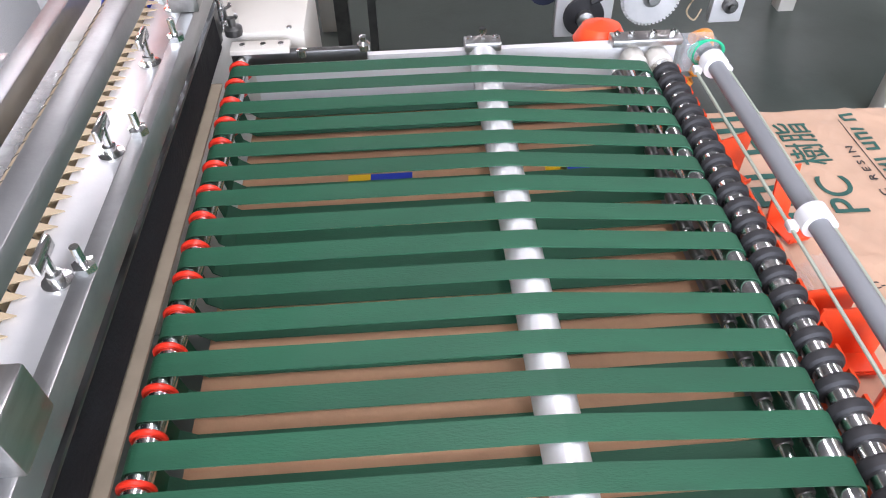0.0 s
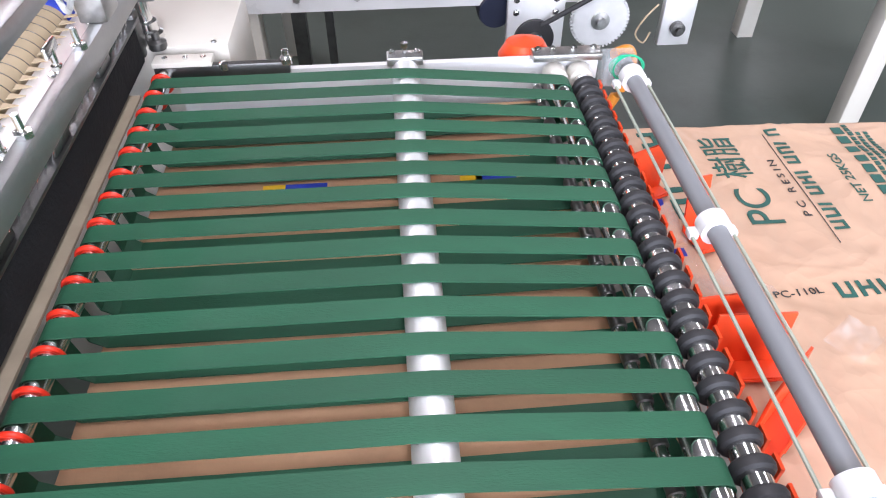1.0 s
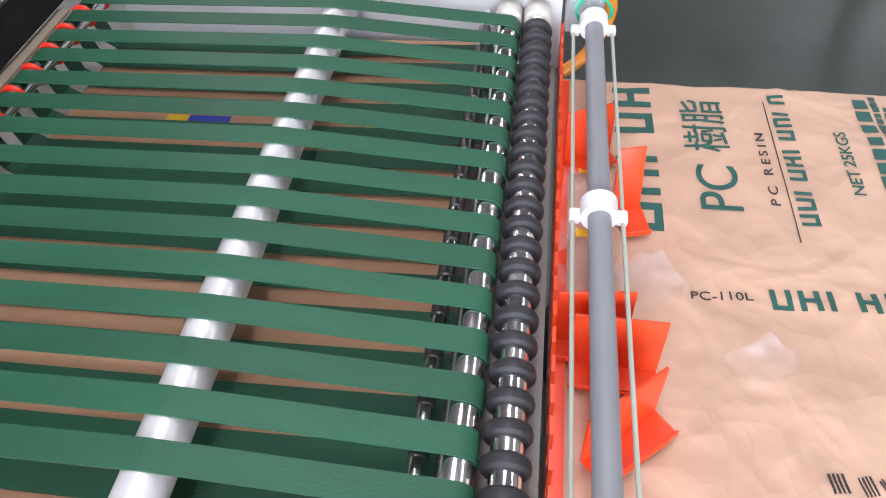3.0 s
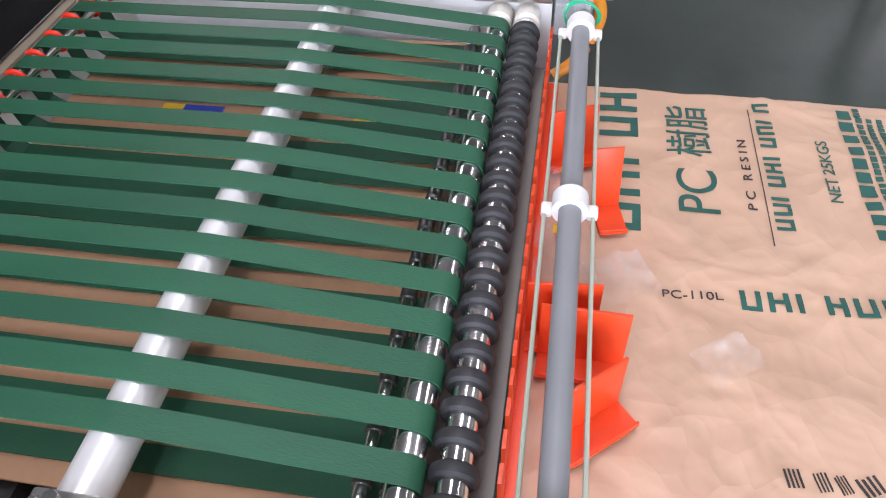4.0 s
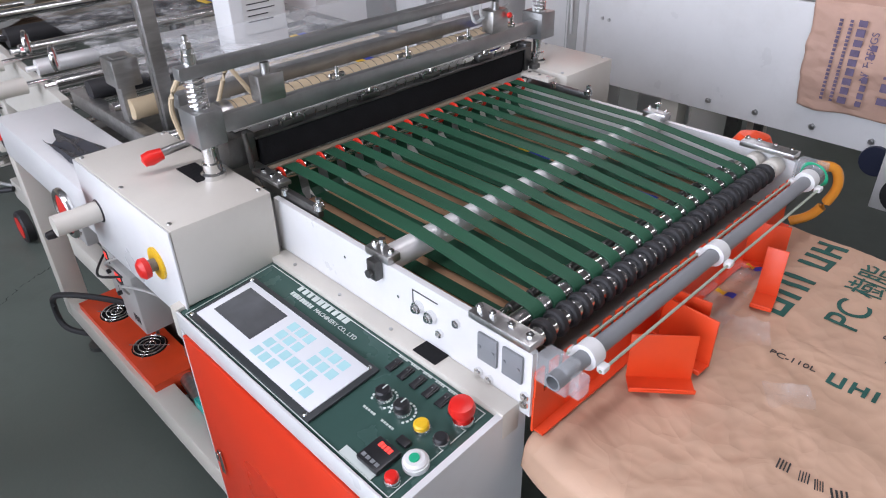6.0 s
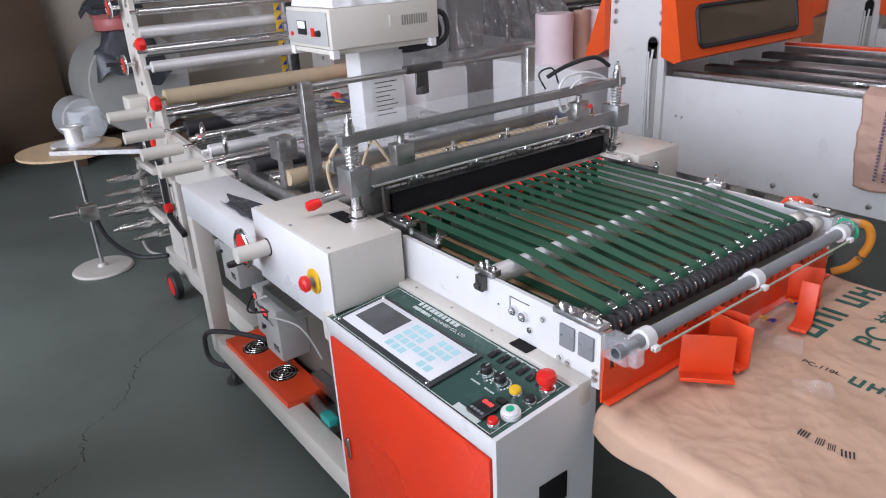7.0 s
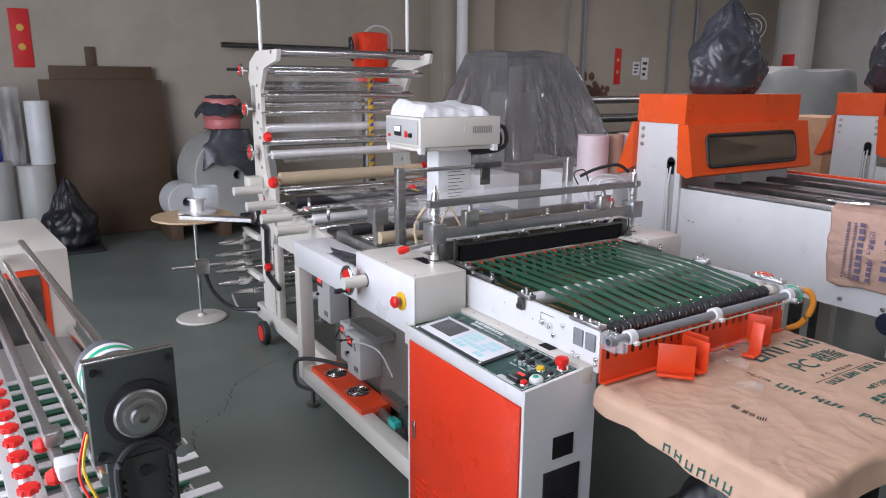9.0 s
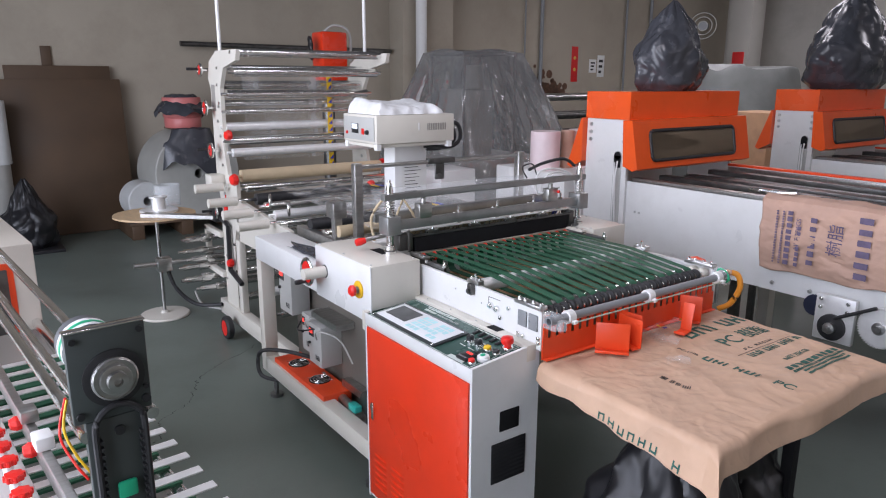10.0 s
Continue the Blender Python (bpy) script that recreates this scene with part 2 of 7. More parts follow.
M_LEDR = glow_mat("red_led", (1.0, 0.05, 0.04), 1.2)
M_LCDW = glow_mat("lit_meter", (0.85, 0.92, 1.0), 0.5)
M_CORD = mat("pale_green_cord", (0.42, 0.47, 0.38), 0.4, vary=0.05)
M_WINDOW = mat("smoked_window", (0.25, 0.19, 0.13), 0.18, vary=0.1, scale=3)
M_CRACK = mat("crack_dirt", (0.035, 0.04, 0.035), 0.9, vary=0.2)
M_TEAL = mat("teal_plastic", (0.03, 0.42, 0.36), 0.4)
M_STRIP = mat("tan_strip", (0.30, 0.25, 0.18), 0.55, vary=0.15, scale=20)
M_ACRYL = film_mat("clear_acrylic", (0.80, 0.84, 0.86), 0.78, 0.05, 3.0, 0.06)
M_FILM = film_mat("clear_film", (0.84, 0.85, 0.84), 0.80, 0.10, 16.0, 0.34)
M_SHROUD = sheet_mat("clear_sheet", 0.20)
M_CBAG = film_mat("clear_bag", (0.85, 0.86, 0.86), 0.86, 0.10, 12.0, 0.20)
M_WFILM = film_mat("milky_film", (0.82, 0.83, 0.84), 0.12, 0.35, 14.0, 0.12)
M_TUBE = mat("lamp_housing", (0.75, 0.75, 0.75), 0.4)
M_LAMP = glow_mat("lamp_tube", (1.0, 0.97, 0.92), 4.0)

# ---- mesh helpers ----
ORIGIN = {}


def bm_new():
    return bmesh.new()


def box(bm, x0, x1, y0, y1, z0, z1, bev=0.0, m=None, seg=2):
    r = bmesh.ops.create_cube(bm, size=1.0)
    vs = r["verts"]
    for v in vs:
        v.co = Vector(((x0 + x1) / 2 + v.co.x * (x1 - x0), (y0 + y1) / 2 + v.co.y * (y1 - y0), (z0 + z1) / 2 + v.co.z * (z1 - z0)))
    if bev:
        es = list({e for v in vs for e in v.link_edges})
        rr = bmesh.ops.bevel(bm, geom=es, offset=bev, segments=seg, profile=0.5, affect="EDGES")
        vs = list({v for f in rr["faces"] for v in f.verts} | {v for v in vs if v.is_valid})
    if m is not None:
        for v in vs:
            v.co = m @ v.co
    return bm


def cyl(bm, p, q, r, seg=20, r2=None, cap=True):
    p, q = Vector(p), Vector(q)
    d = q - p
    ret = bmesh.ops.create_cone(bm, cap_ends=cap, segments=seg, radius1=r, radius2=r if r2 is None else r2, depth=d.length)
    m = Matrix.Translation((p + q) / 2) @ d.to_track_quat("Z", "Y").to_matrix().to_4x4()
    for v in ret["verts"]:
        v.co = m @ v.co
    return bm


def pipe(bm, p, q, r, wall, seg=20):
    """A hollow tube with open ends."""
    p, q = Vector(p), Vector(q)
    m = (q - p).to_track_quat("Z", "Y").to_matrix()
    rings = []
    for c, rad in ((p, r), (q, r), (q, r - wall), (p, r - wall)):
        rings.append([bm.verts.new(c + m @ Vector((rad * math.cos(2 * math.pi * i / seg), rad * math.sin(2 * math.pi * i / seg), 0))) for i in range(seg)])
    for k in range(4):
        a, b = rings[k], rings[(k + 1) % 4]
        for i in range(seg):
            bm.faces.new((a[i], a[(i + 1) % seg], b[(i + 1) % seg], b[i]))
    return bm


def lathe(bm, profile, p, axis, seg=24):
    """Turns (radius, along) points round an axis from p."""
    p = Vector(p)
    m = Vector(axis).to_track_quat("Z", "Y").to_matrix()
    rings = []
    for r, h in profile:
        rings.append([bm.verts.new(p + m @ Vector((r * math.cos(2 * math.pi * i / seg), r * math.sin(2 * math.pi * i / seg), h))) for i in range(seg)])
    for a, b in zip(rings, rings[1:]):
        for i in range(seg):
            bm.faces.new((a[i], a[(i + 1) % seg], b[(i + 1) % seg], b[i]))
    for ring, flip in ((rings[0], True), (rings[-1], False)):
        if (ring[0].co - ring[seg // 2].co).length > 1e-5:
            bm.faces.new(ring[::-1] if flip else ring)
    return bm


def torus(bm, c, axis, R, r, seg=20, rs=8):
    pts = [(R + r * math.cos(2 * math.pi * k / rs), r * math.sin(2 * math.pi * k / rs)) for k in range(rs + 1)]
    return lathe_open(bm, pts, c, axis, seg)


def lathe_open(bm, profile, p, axis, seg=24):
    p = Vector(p)
    m = Vector(axis).to_track_quat("Z", "Y").to_matrix()
    rings = []
    for r, h in profile:
        rings.append([bm.verts.new(p + m @ Vector((r * math.cos(2 * math.pi * i / seg), r * math.sin(2 * math.pi * i / seg), h))) for i in range(seg)])
    for a, b in zip(rings, rings[1:]):
        for i in range(seg):
            bm.faces.new((a[i], a[(i + 1) % seg], b[(i + 1) % seg], b[i]))
    return bm


def smooth_path(pts, n=6):
    """Points of a smooth curve through pts."""
    pts = [Vector(p) for p in pts]
    out = []
    for i in range(len(pts) - 1):
        a, b, c, d = pts[max(i - 1, 0)], pts[i], pts[i + 1], pts[min(i + 2, len(pts) - 1)]
        for k in range(n):
            t = k / n
            out.append(0.5 * (2 * b + (c - a) * t + (2 * a - 5 * b + 4 * c - d) * t * t + (3 * b - a - 3 * c + d) * t ** 3))
    out.append(pts[-1])
    return out


def hose(bm, pts, r, seg=8, n=6):
    path = smooth_path(pts, n) if n > 1 else [Vector(p) for p in pts]
    rings = []
    for i, p in enumerate(path):
        d = (path[min(i + 1, len(path) - 1)] - path[max(i - 1, 0)]).normalized()
        up = Vector((0, 0, 1)) if abs(d.z) < 0.9 else Vector((1, 0, 0))
        s = d.cross(up).normalized()
        u = s.cross(d)
        rings.append([bm.verts.new(p + r * (math.cos(2 * math.pi * k / seg) * s + math.sin(2 * math.pi * k / seg) * u)) for k in range(seg)])
    for a, b in zip(rings, rings[1:]):
        for k in range(seg):
            bm.faces.new((a[k], a[(k + 1) % seg], b[(k + 1) % seg], b[k]))
    bm.faces.new(rings[0][::-1])
    bm.faces.new(rings[-1])
    return bm


def poly_plate(bm, pts, axis, a, b):
    """A flat outline pulled between a and b along an axis ('x', 'y' or 'z'); pts are the two other coordinates in order."""
    def at(u, v, w):
        return {"x": (w, u, v), "y": (u, w, v), "z": (u, v, w)}[axis]
    lo, hi = [bm.verts.new(at(u, v, a)) for u, v in pts], [bm.verts.new(at(u, v, b)) for u, v in pts]
    bm.faces.new(lo)
    bm.faces.new(hi[::-1])
    k = len(pts)
    for i in range(k):
        bm.faces.new((lo[i], hi[i], hi[(i + 1) % k], lo[(i + 1) % k]))
    bmesh.ops.recalc_face_normals(bm, faces=bm.faces[:])
    return bm


def grid_sheet(bm, nu, nv, fn):
    vs = [[bm.verts.new(fn(i / nu, j / nv)) for j in range(nv + 1)] for i in range(nu + 1)]
    for i in range(nu):
        for j in range(nv):
            bm.faces.new((vs[i][j], vs[i + 1][j], vs[i + 1][j + 1], vs[i][j + 1]))
    return bm


def finish(bm, name, material, origin, smooth=True):
    bmesh.ops.recalc_face_normals(bm, faces=bm.faces[:])
    me = bpy.data.meshes.new(name)
    bmesh.ops.translate(bm, verts=bm.verts[:], vec=-Vector(origin))
    bm.to_mesh(me)
    bm.free()
    me.materials.append(material)
    if smooth:
        me.polygons.foreach_set("use_smooth", [True] * len(me.polygons))
        me.set_sharp_from_angle(angle=radians(32))
    return me


def thing(name, loc, label, category, group="", kind=""):
    ob = new(name)
    ob.location = loc
    ob.empty_display_size = 0.1
    ORIGIN[ob.name] = Vector(loc)
    return tagged(ob, label, category, group, kind)


def solo(name, bm, material, label, category, origin=(0, 0, 0), group="", kind=""):
    ob = new(name, finish(bm, name, material, origin))
    ob.location = origin
    ORIGIN[ob.name] = Vector(origin)
    return tagged(ob, label, category, group, kind)


SPLIT = {"bolt", "cover_screw", "screw", "arm_screw", "cross_beam", "bracket", "inner_rail", "vent_slot", "key", "guide_plate", "filter_slat", "return_belt", "panel_screw", "ledge_screw", "bearing_cover", "end_sleeve", "rubber_foot", "upright", "brace", "slot_belt", "wire", "maker_mark", "print", "comb_tooth", "maker_name"}


def clusters(bm):
    """The faces of a bmesh in groups that touch or lie within a millimetre."""
    bm.faces.ensure_lookup_table()
    seen, groups = set(), []
    for f in bm.faces:
        if f.index in seen:
            continue
        stack, faces = [f], []
        seen.add(f.index)
        while stack:
            g = stack.pop()
            faces.append(g)
            for e in g.edges:
                for h in e.link_faces:
                    if h.index not in seen:
                        seen.add(h.index)
                        stack.append(h)
        co = np.array([v.co[:] for g in faces for v in g.verts])
        groups.append([co.min(0) - 0.001, co.max(0) + 0.001, faces])
    i = 0
    while i < len(groups):
        for j in range(len(groups) - 1, i, -1):
            a, b = groups[i], groups[j]
            if (a[0] <= b[1]).all() and (b[0] <= a[1]).all():
                groups[i] = [np.minimum(a[0], b[0]), np.maximum(a[1], b[1]), a[2] + b[2]]
                del groups[j]
        i += 1
    return [g[2] for g in groups]


def part(name, bm, material, parent, label=""):
    o = ORIGIN[parent.name]
    if name in SPLIT:
        bm.faces.index_update()
        sets = clusters(bm)
        if len(sets) > 1:
            for faces in sets[1:]:
                one = bm_new()
                made = {}
                for f in faces:
                    for v in f.verts:
                        if v not in made:
                            made[v] = one.verts.new(v.co)
                    one.faces.new([made[v] for v in f.verts])
                piece = new(name, finish(one, name, material, o))
                piece.parent = parent
                ORIGIN[piece.name] = o
                tagged(piece, label)
            bmesh.ops.delete(bm, geom=[f for fs in sets[1:] for f in fs], context="FACES")
    ob = new(name, finish(bm, name, material, o))
    ob.parent = parent
    ORIGIN[ob.name] = o
    return tagged(ob, label)


def again(ob, dx=0.0, dy=0.0, dz=0.0, parent=None):
    """Another piece on the same mesh, moved."""
    c = new(ob.name.split(".")[0], ob.data)
    c.parent = parent or ob.parent
    c.location = ob.location + Vector((dx, dy, dz))
    ORIGIN[c.name] = ORIGIN[ob.name]
    if "label" in ob:
        c["label"] = ob["label"]
    return c


def letters(name, text, size, m, material, parent, depth=0.0006, stretch=1.0):
    """Printed words as a thin raised mesh, reading along m's x axis."""
    cu = bpy.data.curves.new(name, "FONT")
    cu.body, cu.size, cu.extrude = text, size, depth
    cu.align_x, cu.align_y = "LEFT", "BOTTOM_BASELINE"
    tmp = new("lettering", cu)
    bpy.context.view_layer.update()
    me = bpy.data.meshes.new_from_object(tmp.evaluated_get(bpy.context.evaluated_depsgraph_get()))
    bpy.data.objects.remove(tmp)
    me.transform(Matrix.Translation(-ORIGIN[parent.name]) @ m @ Matrix.Diagonal((stretch, 1, 1, 1)))
    me.materials.clear()
    me.materials.append(material)
    ob = new(name, me)
    ob.parent = parent
    ORIGIN[ob.name] = ORIGIN[parent.name]
    return ob


def bars(bm, m, width, height, count, seed=1, fill=0.72, depth=0.0006):
    """A row of plain upright bars that stands for lettering."""
    rng = random.Random(seed)
    step = width / count
    for i in range(count):
        w = step * fill * rng.uniform(0.8, 1.1)
        box(bm, i * step, i * step + w, 0, height * rng.uniform(0.9, 1.0), -depth, depth, m=m)
    return bm


def bolt(bm, c, axis, r=0.006, h=0.005):
    c = Vector(c)
    a = Vector(axis).normalized()
    cyl(bm, c, c + a * h, r, 6)
    cyl(bm, c + a * h, c + a * h * 1.5, r * 0.55, 8)
    return bm


# ---- the hall ----
XW, XE, YS, YN, ZC = -6.75, 7.0, -5.0, 11.6, 4.6
bm = bm_new()
grid_sheet(bm, 40, 48, lambda u, v: Vector((XW - 0.2 + u * (XE - XW + 0.4), YS - 1.5 + v * (YN - YS + 1.7), 0)))
solo("floor", bm, M_FLOOR, "worn green-grey painted concrete floor with stains and cracks", "floor", kind="structure")
wall_specs = [
    ("wall_west", (XW - 0.2, XW, YS - 0.2, YN + 0.2, -0.02, ZC), M_WALL, "dirty beige plastered wall with stains"),
    ("wall_north", (XW, XE, YN, YN + 0.2, -0.02, ZC), M_WALL2, "grey plastered end wall"),
    ("wall_east", (XE, XE + 0.2, YS - 0.2, YN + 0.2, -0.02, ZC), M_WALL, "plain plastered wall"),
]
for nm, dims, mt, lab in wall_specs:
    solo(nm, box(bm_new(), *dims), mt, lab, "wall", kind="structure")
bm = bm_new()
box(bm, XW, -3.7, YS - 0.2, YS, -0.02, ZC)
box(bm, 4.1, XE, YS - 0.2, YS, -0.02, ZC)
box(bm, -3.7, 4.1, YS - 0.2, YS, 4.0, ZC)
solo("wall_south", bm, M_WALL, "plastered wall with a wide open loading doorway", "wall", kind="structure")
solo("ceiling", box(bm_new(), XW - 0.2, XE + 0.2, YS - 0.2, YN + 0.2, ZC, ZC + 0.15), M_CEIL, "plain sheet ceiling of a workshop", "ceiling", kind="structure")
# Housings for the assumed tubes and the added fill lamps alike.
for tx, ty in TUBES:
    lamp = thing("ceiling_lamp", (tx, ty, 3.86), "assumed white ceiling lamp out of view, some added as fill light", "lamp", "ceiling lamps")
    bm = bm_new()
    box(bm, tx - 0.17, tx + 0.17, ty - 1.22, ty + 1.22, 3.84, 3.89, 0.01)
    part("housing", bm, M_TUBE, lamp)
    bm = bm_new()
    for s in (-1, 1):
        cyl(bm, (tx, ty + s, 3.89), (tx, ty + s, ZC), 0.006, 6)
    part("wire", bm, M_STEEL, lamp)

# pillars, pipes and paper strips on the west wall
bm = bm_new()
box(bm, XW, XW + 0.35, 3.75, 4.05, 0, ZC, 0.01)
solo("pillar", bm, M_WALL, "beige concrete pillar against the wall", "pillar", kind="structure")
bm = bm_new()
cyl(bm, (XW + 0.45, 3.98, 0), (XW + 0.45, 3.98, ZC), 0.075, 16)
solo("drain_pipe", bm, M_WPLAST, "off-white plastic drain pipe up the wall", "pipe")
bm = bm_new()
box(bm, XW, XW + 0.3, 4.15, 4.62, 0, ZC, 0.01)
solo("pillar", bm, M_WALL, "beige concrete pillar against the wall", "pillar", kind="structure")
for py, r in ((6.2, 0.012), (6.55, 0.03), (8.55, 0.02), (9.2, 0.03)):
    bm = bm_new()
    cyl(bm, (XW + 0.05, py, 1.2), (XW + 0.05, py, ZC), r, 10)
    solo("wall_pipe", bm, M_GREYP, "thin grey conduit running up the wall", "pipe", group="wall conduits")

# ---- the bag-making machine in the middle ----
mach = thing("bag_making_machine", (-0.4, 0.45, 0.0), "ivory bag-making machine with green belts and red cabinet door", "machine")
ZB = 0.950
BELT_Y = [0.0842 + 0.053 * k for k in range(15)]

# side plates of the belt table
bm = bm_new()
poly_plate(bm, [(-0.335, 0.80), (0.350, 0.806), (0.350, 0.93), (0.335, 0.94), (-0.335, 0.94)], "y", -0.012, 0.0)
near_plate = part("side_plate", bm, M_WHITE, mach, "white enamelled side plate")
bm = bm_new()
poly_plate(bm, [(-0.40, 0.78), (0.350, 0.80), (0.350, 0.925), (0.335, 0.935), (-0.40, 0.935)], "y", 0.894, 0.906)
far_plate = part("side_plate", bm, M_WHITE, mach, "white enamelled side plate")
bm = bm_new()
for x, z in ((0.105, 0.892), (0.136, 0.888)):
    cyl(bm, (x, -0.012, z), (x, -0.022, z), 0.011, 16)
    bolt(bm, (x, -0.022, z), (0, -1, 0), 0.008, 0.005)
for x, z in ((0.195, 0.905), (0.155, 0.862), (0.245, 0.835), (0.268, 0.832), (0.341, 0.845), (0.341, 0.83)):
    bolt(bm, (x, -0.012, z), (0, -1, 0), 0.008, 0.006)
for x, z in ((-0.10, 0.90), (0.05, 0.885)):
    cyl(bm, (x, -0.012, z), (x, -0.0135, z), 0.003, 8)
part("bolt", bm, M_CHROME, near_plate, "bright hexagon bolts")
bm = bm_new()
box(bm, 0.088, 0.090, -0.0132, -0.012, 0.885, 0.920)
box(bm, 0.088, 0.150, -0.0132, -0.012, 0.918, 0.920)
part("slot", bm, M_DSTEEL, near_plate)
bm = bm_new()
for x in (0.244, 0.295):
    box(bm, x, x + 0.040, -0.018, -0.012, 0.865, 0.918, 0.002)
    for s in (0.006, 0.034):
        cyl(bm, (x + s, -0.018, 0.893), (x + s, -0.020, 0.893), 0.003, 8)
part("bearing_cover", bm, M_GREYP, near_plate, "dark grey square bearing covers")

# bearing blocks on the plates
for yb in (0.0, 0.892):
    bm = bm_new()
    box(bm, -0.032, 0.032, yb - 0.016, yb + 0.014, 0.940, 0.957, 0.003)
    part("bearing_block", bm, M_STEEL, mach, "small steel bearing block")
    bm = bm_new()
    for x in (-0.022, 0.022):
        bolt(bm, (x, yb, 0.957), (0, 0, 1), 0.006, 0.005)
    cyl(bm, (0, yb, 0.957), (0, yb, 0.974), 0.004, 8)
    cyl(bm, (0, yb, 0.969), (0, yb, 0.977), 0.007, 6)
    part("bolt", bm, M_CHROME, mach)
    bm = bm_new()
    box(bm, 0.226, 0.350, yb - 0.02, yb + 0.014, 0.938, 0.951, 0.002)
    part("clamp_bar", bm, M_STEEL, mach, "steel clamp bar with four bolts")
    bm = bm_new()
    for x in (0.236, 0.262, 0.300, 0.336):
        bolt(bm, (x, yb - 0.003, 0.951), (0, 0, 1), 0.0065, 0.006)
    part("bolt", bm, M_CHROME, mach)
    bm = bm_new()
    side = 1 if yb == 0 else -1
    for x in (0.267, 0.312):
        lathe(bm, [(0.017, 0), (0.0215, 0.004), (0.0215, 0.034), (0.017, 0.038)], (x, yb + side * 0.004, 0.911), (0, side, 0), 20)
    if yb > 0.5:
        part("end_sleeve", bm, M_IVORY, mach, "off-white roller end sleeves")
    else:
        bm.free()
bm = bm_new()
box(bm, -0.012, 0.012, -0.030, -0.012, 0.905, 0.944, 0.002)
cyl(bm, (0, -0.03, 0.92), (0, -0.038, 0.92), 0.008, 12)
part("latch_plate", bm, M_DSTEEL, mach)

# rollers
SUP_Z, SUP_R = 0.930, 0.0240
DRV_X, DRV_Z, DRV_R = 0.267, 0.910, 0.0180
TAIL_X, TAIL_Z = -0.413, 0.940
bm = bm_new()
cyl(bm, (0, 0.006, SUP_Z), (0, 0.887, SUP_Z), SUP_R, 36)
part("support_roller", bm, M_ALU, mach, "matt aluminium roller under the belts")
bm = bm_new()
cyl(bm, (DRV_X, 0.006, DRV_Z), (DRV_X, 0.887, DRV_Z), DRV_R, 28)
part("drive_roller", bm, M_CHROME, mach, "polished chrome roller")
bm = bm_new()
cyl(bm, (0.231, 0.006, 0.906), (0.231, 0.887, 0.906), 0.0075, 16)
part("tension_rod", bm, M_CHROME, mach)
for k, y in enumerate(BELT_Y):
    bm = bm_new()
    cyl(bm, (0.231, y - 0.011, 0.906), (0.231, y + 0.011, 0.906), 0.0098, 16)
    if k == 0:
        sleeve = part("rod_sleeve", bm, M_DSTEEL, mach)
    else:
        bm.free()
        again(sleeve, dy=y - BELT_Y[0])
bm = bm_new()
cyl(bm, (0.312, 0.0, 0.911), (0.312, 0.887, 0.911), 0.0155, 24)
disc_roller = part("disc_roller", bm, M_CHROME, mach, "chrome roller with black rubber discs")
for k in range(25):
    if k == 0:
        bm = bm_new()
        lathe_open(bm, [(0.0156, 0.0), (0.0195, 0.0), (0.0230, 0.003), (0.0242, 0.008), (0.0230, 0.013), (0.0195, 0.016), (0.0156, 0.016)], (0.312, 0.052, 0.911), (0, 1, 0), 24)
        disc = part("rubber_disc", bm, M_RUBBER, disc_roller, "black rubber disc")
    else:
        again(disc, dy=0.0318 * k)
bm = bm_new()
cyl(bm, (TAIL_X, 0.0, TAIL_Z), (TAIL_X, 0.887, TAIL_Z), 0.0140, 20)
tail = part("tail_roller", bm, M_CHROME, mach, "thin steel roller with red cord rings")
for k in range(16):
    if k == 0:
        bm = bm_new()
        torus(bm, (TAIL_X, 0.0572, TAIL_Z), (0, 1, 0), 0.0160, 0.0034, 24, 8)
        ring = part("cord_ring", bm, M_ORING, tail, "red cord ring")
    else:
        again(ring, dy=0.053 * k)


def belt(bm, y, w0=0.0300):
    """One endless flat belt: over the tail roller, the support roller and round the drive roller."""
    prof = []
    def arc(cx, cz, r, a0, a1, n):
        for i in range(n + 1):
            a = radians(a0 + (a1 - a0) * i / n)
            prof.append((cx + r * math.cos(a), cz + r * math.sin(a)))
    arc(TAIL_X, TAIL_Z, 0.0148, 270, 92, 8)
    arc(0.0, SUP_Z, SUP_R + 0.0008, 95, 83, 6)
    arc(DRV_X, DRV_Z, DRV_R + 0.0008, 84, -90, 10)
    prof.extend([(0.235, 0.8760), (0.0, 0.8730), (-0.390, 0.8740), (-0.406, 0.8860)])
    n = len(prof)
    th = 0.0018
    outer = []
    for i, (x, z) in enumerate(prof):
        a, b = Vector(prof[i - 1]), Vector(prof[(i + 1) % n])
        d = (b - a).normalized()
        nrm = Vector((-d.y, d.x))
        outer.append((x + nrm.x * th, z + nrm.y * th))
    rows = []
    for i in range(n):
        rows.append([bm.verts.new((q[0], yy, q[1])) for q, yy in ((prof[i], y - w0 / 2), (outer[i], y - w0 / 2), (outer[i], y + w0 / 2), (prof[i], y + w0 / 2))])
    for i in range(n):
        a, b = rows[i], rows[(i + 1) % n]
        for k in range(4):
            bm.faces.new((a[k], a[(k + 1) % 4], b[(k + 1) % 4], b[k]))
    return bm


green = part("belt", belt(bm_new(), BELT_Y[0]), M_BELT, mach, "flat green conveyor belt")
rng = random.Random(3)
for y in BELT_Y[1:]:
    again(green, dy=y - BELT_Y[0] + rng.uniform(-0.0015, 0.0015))

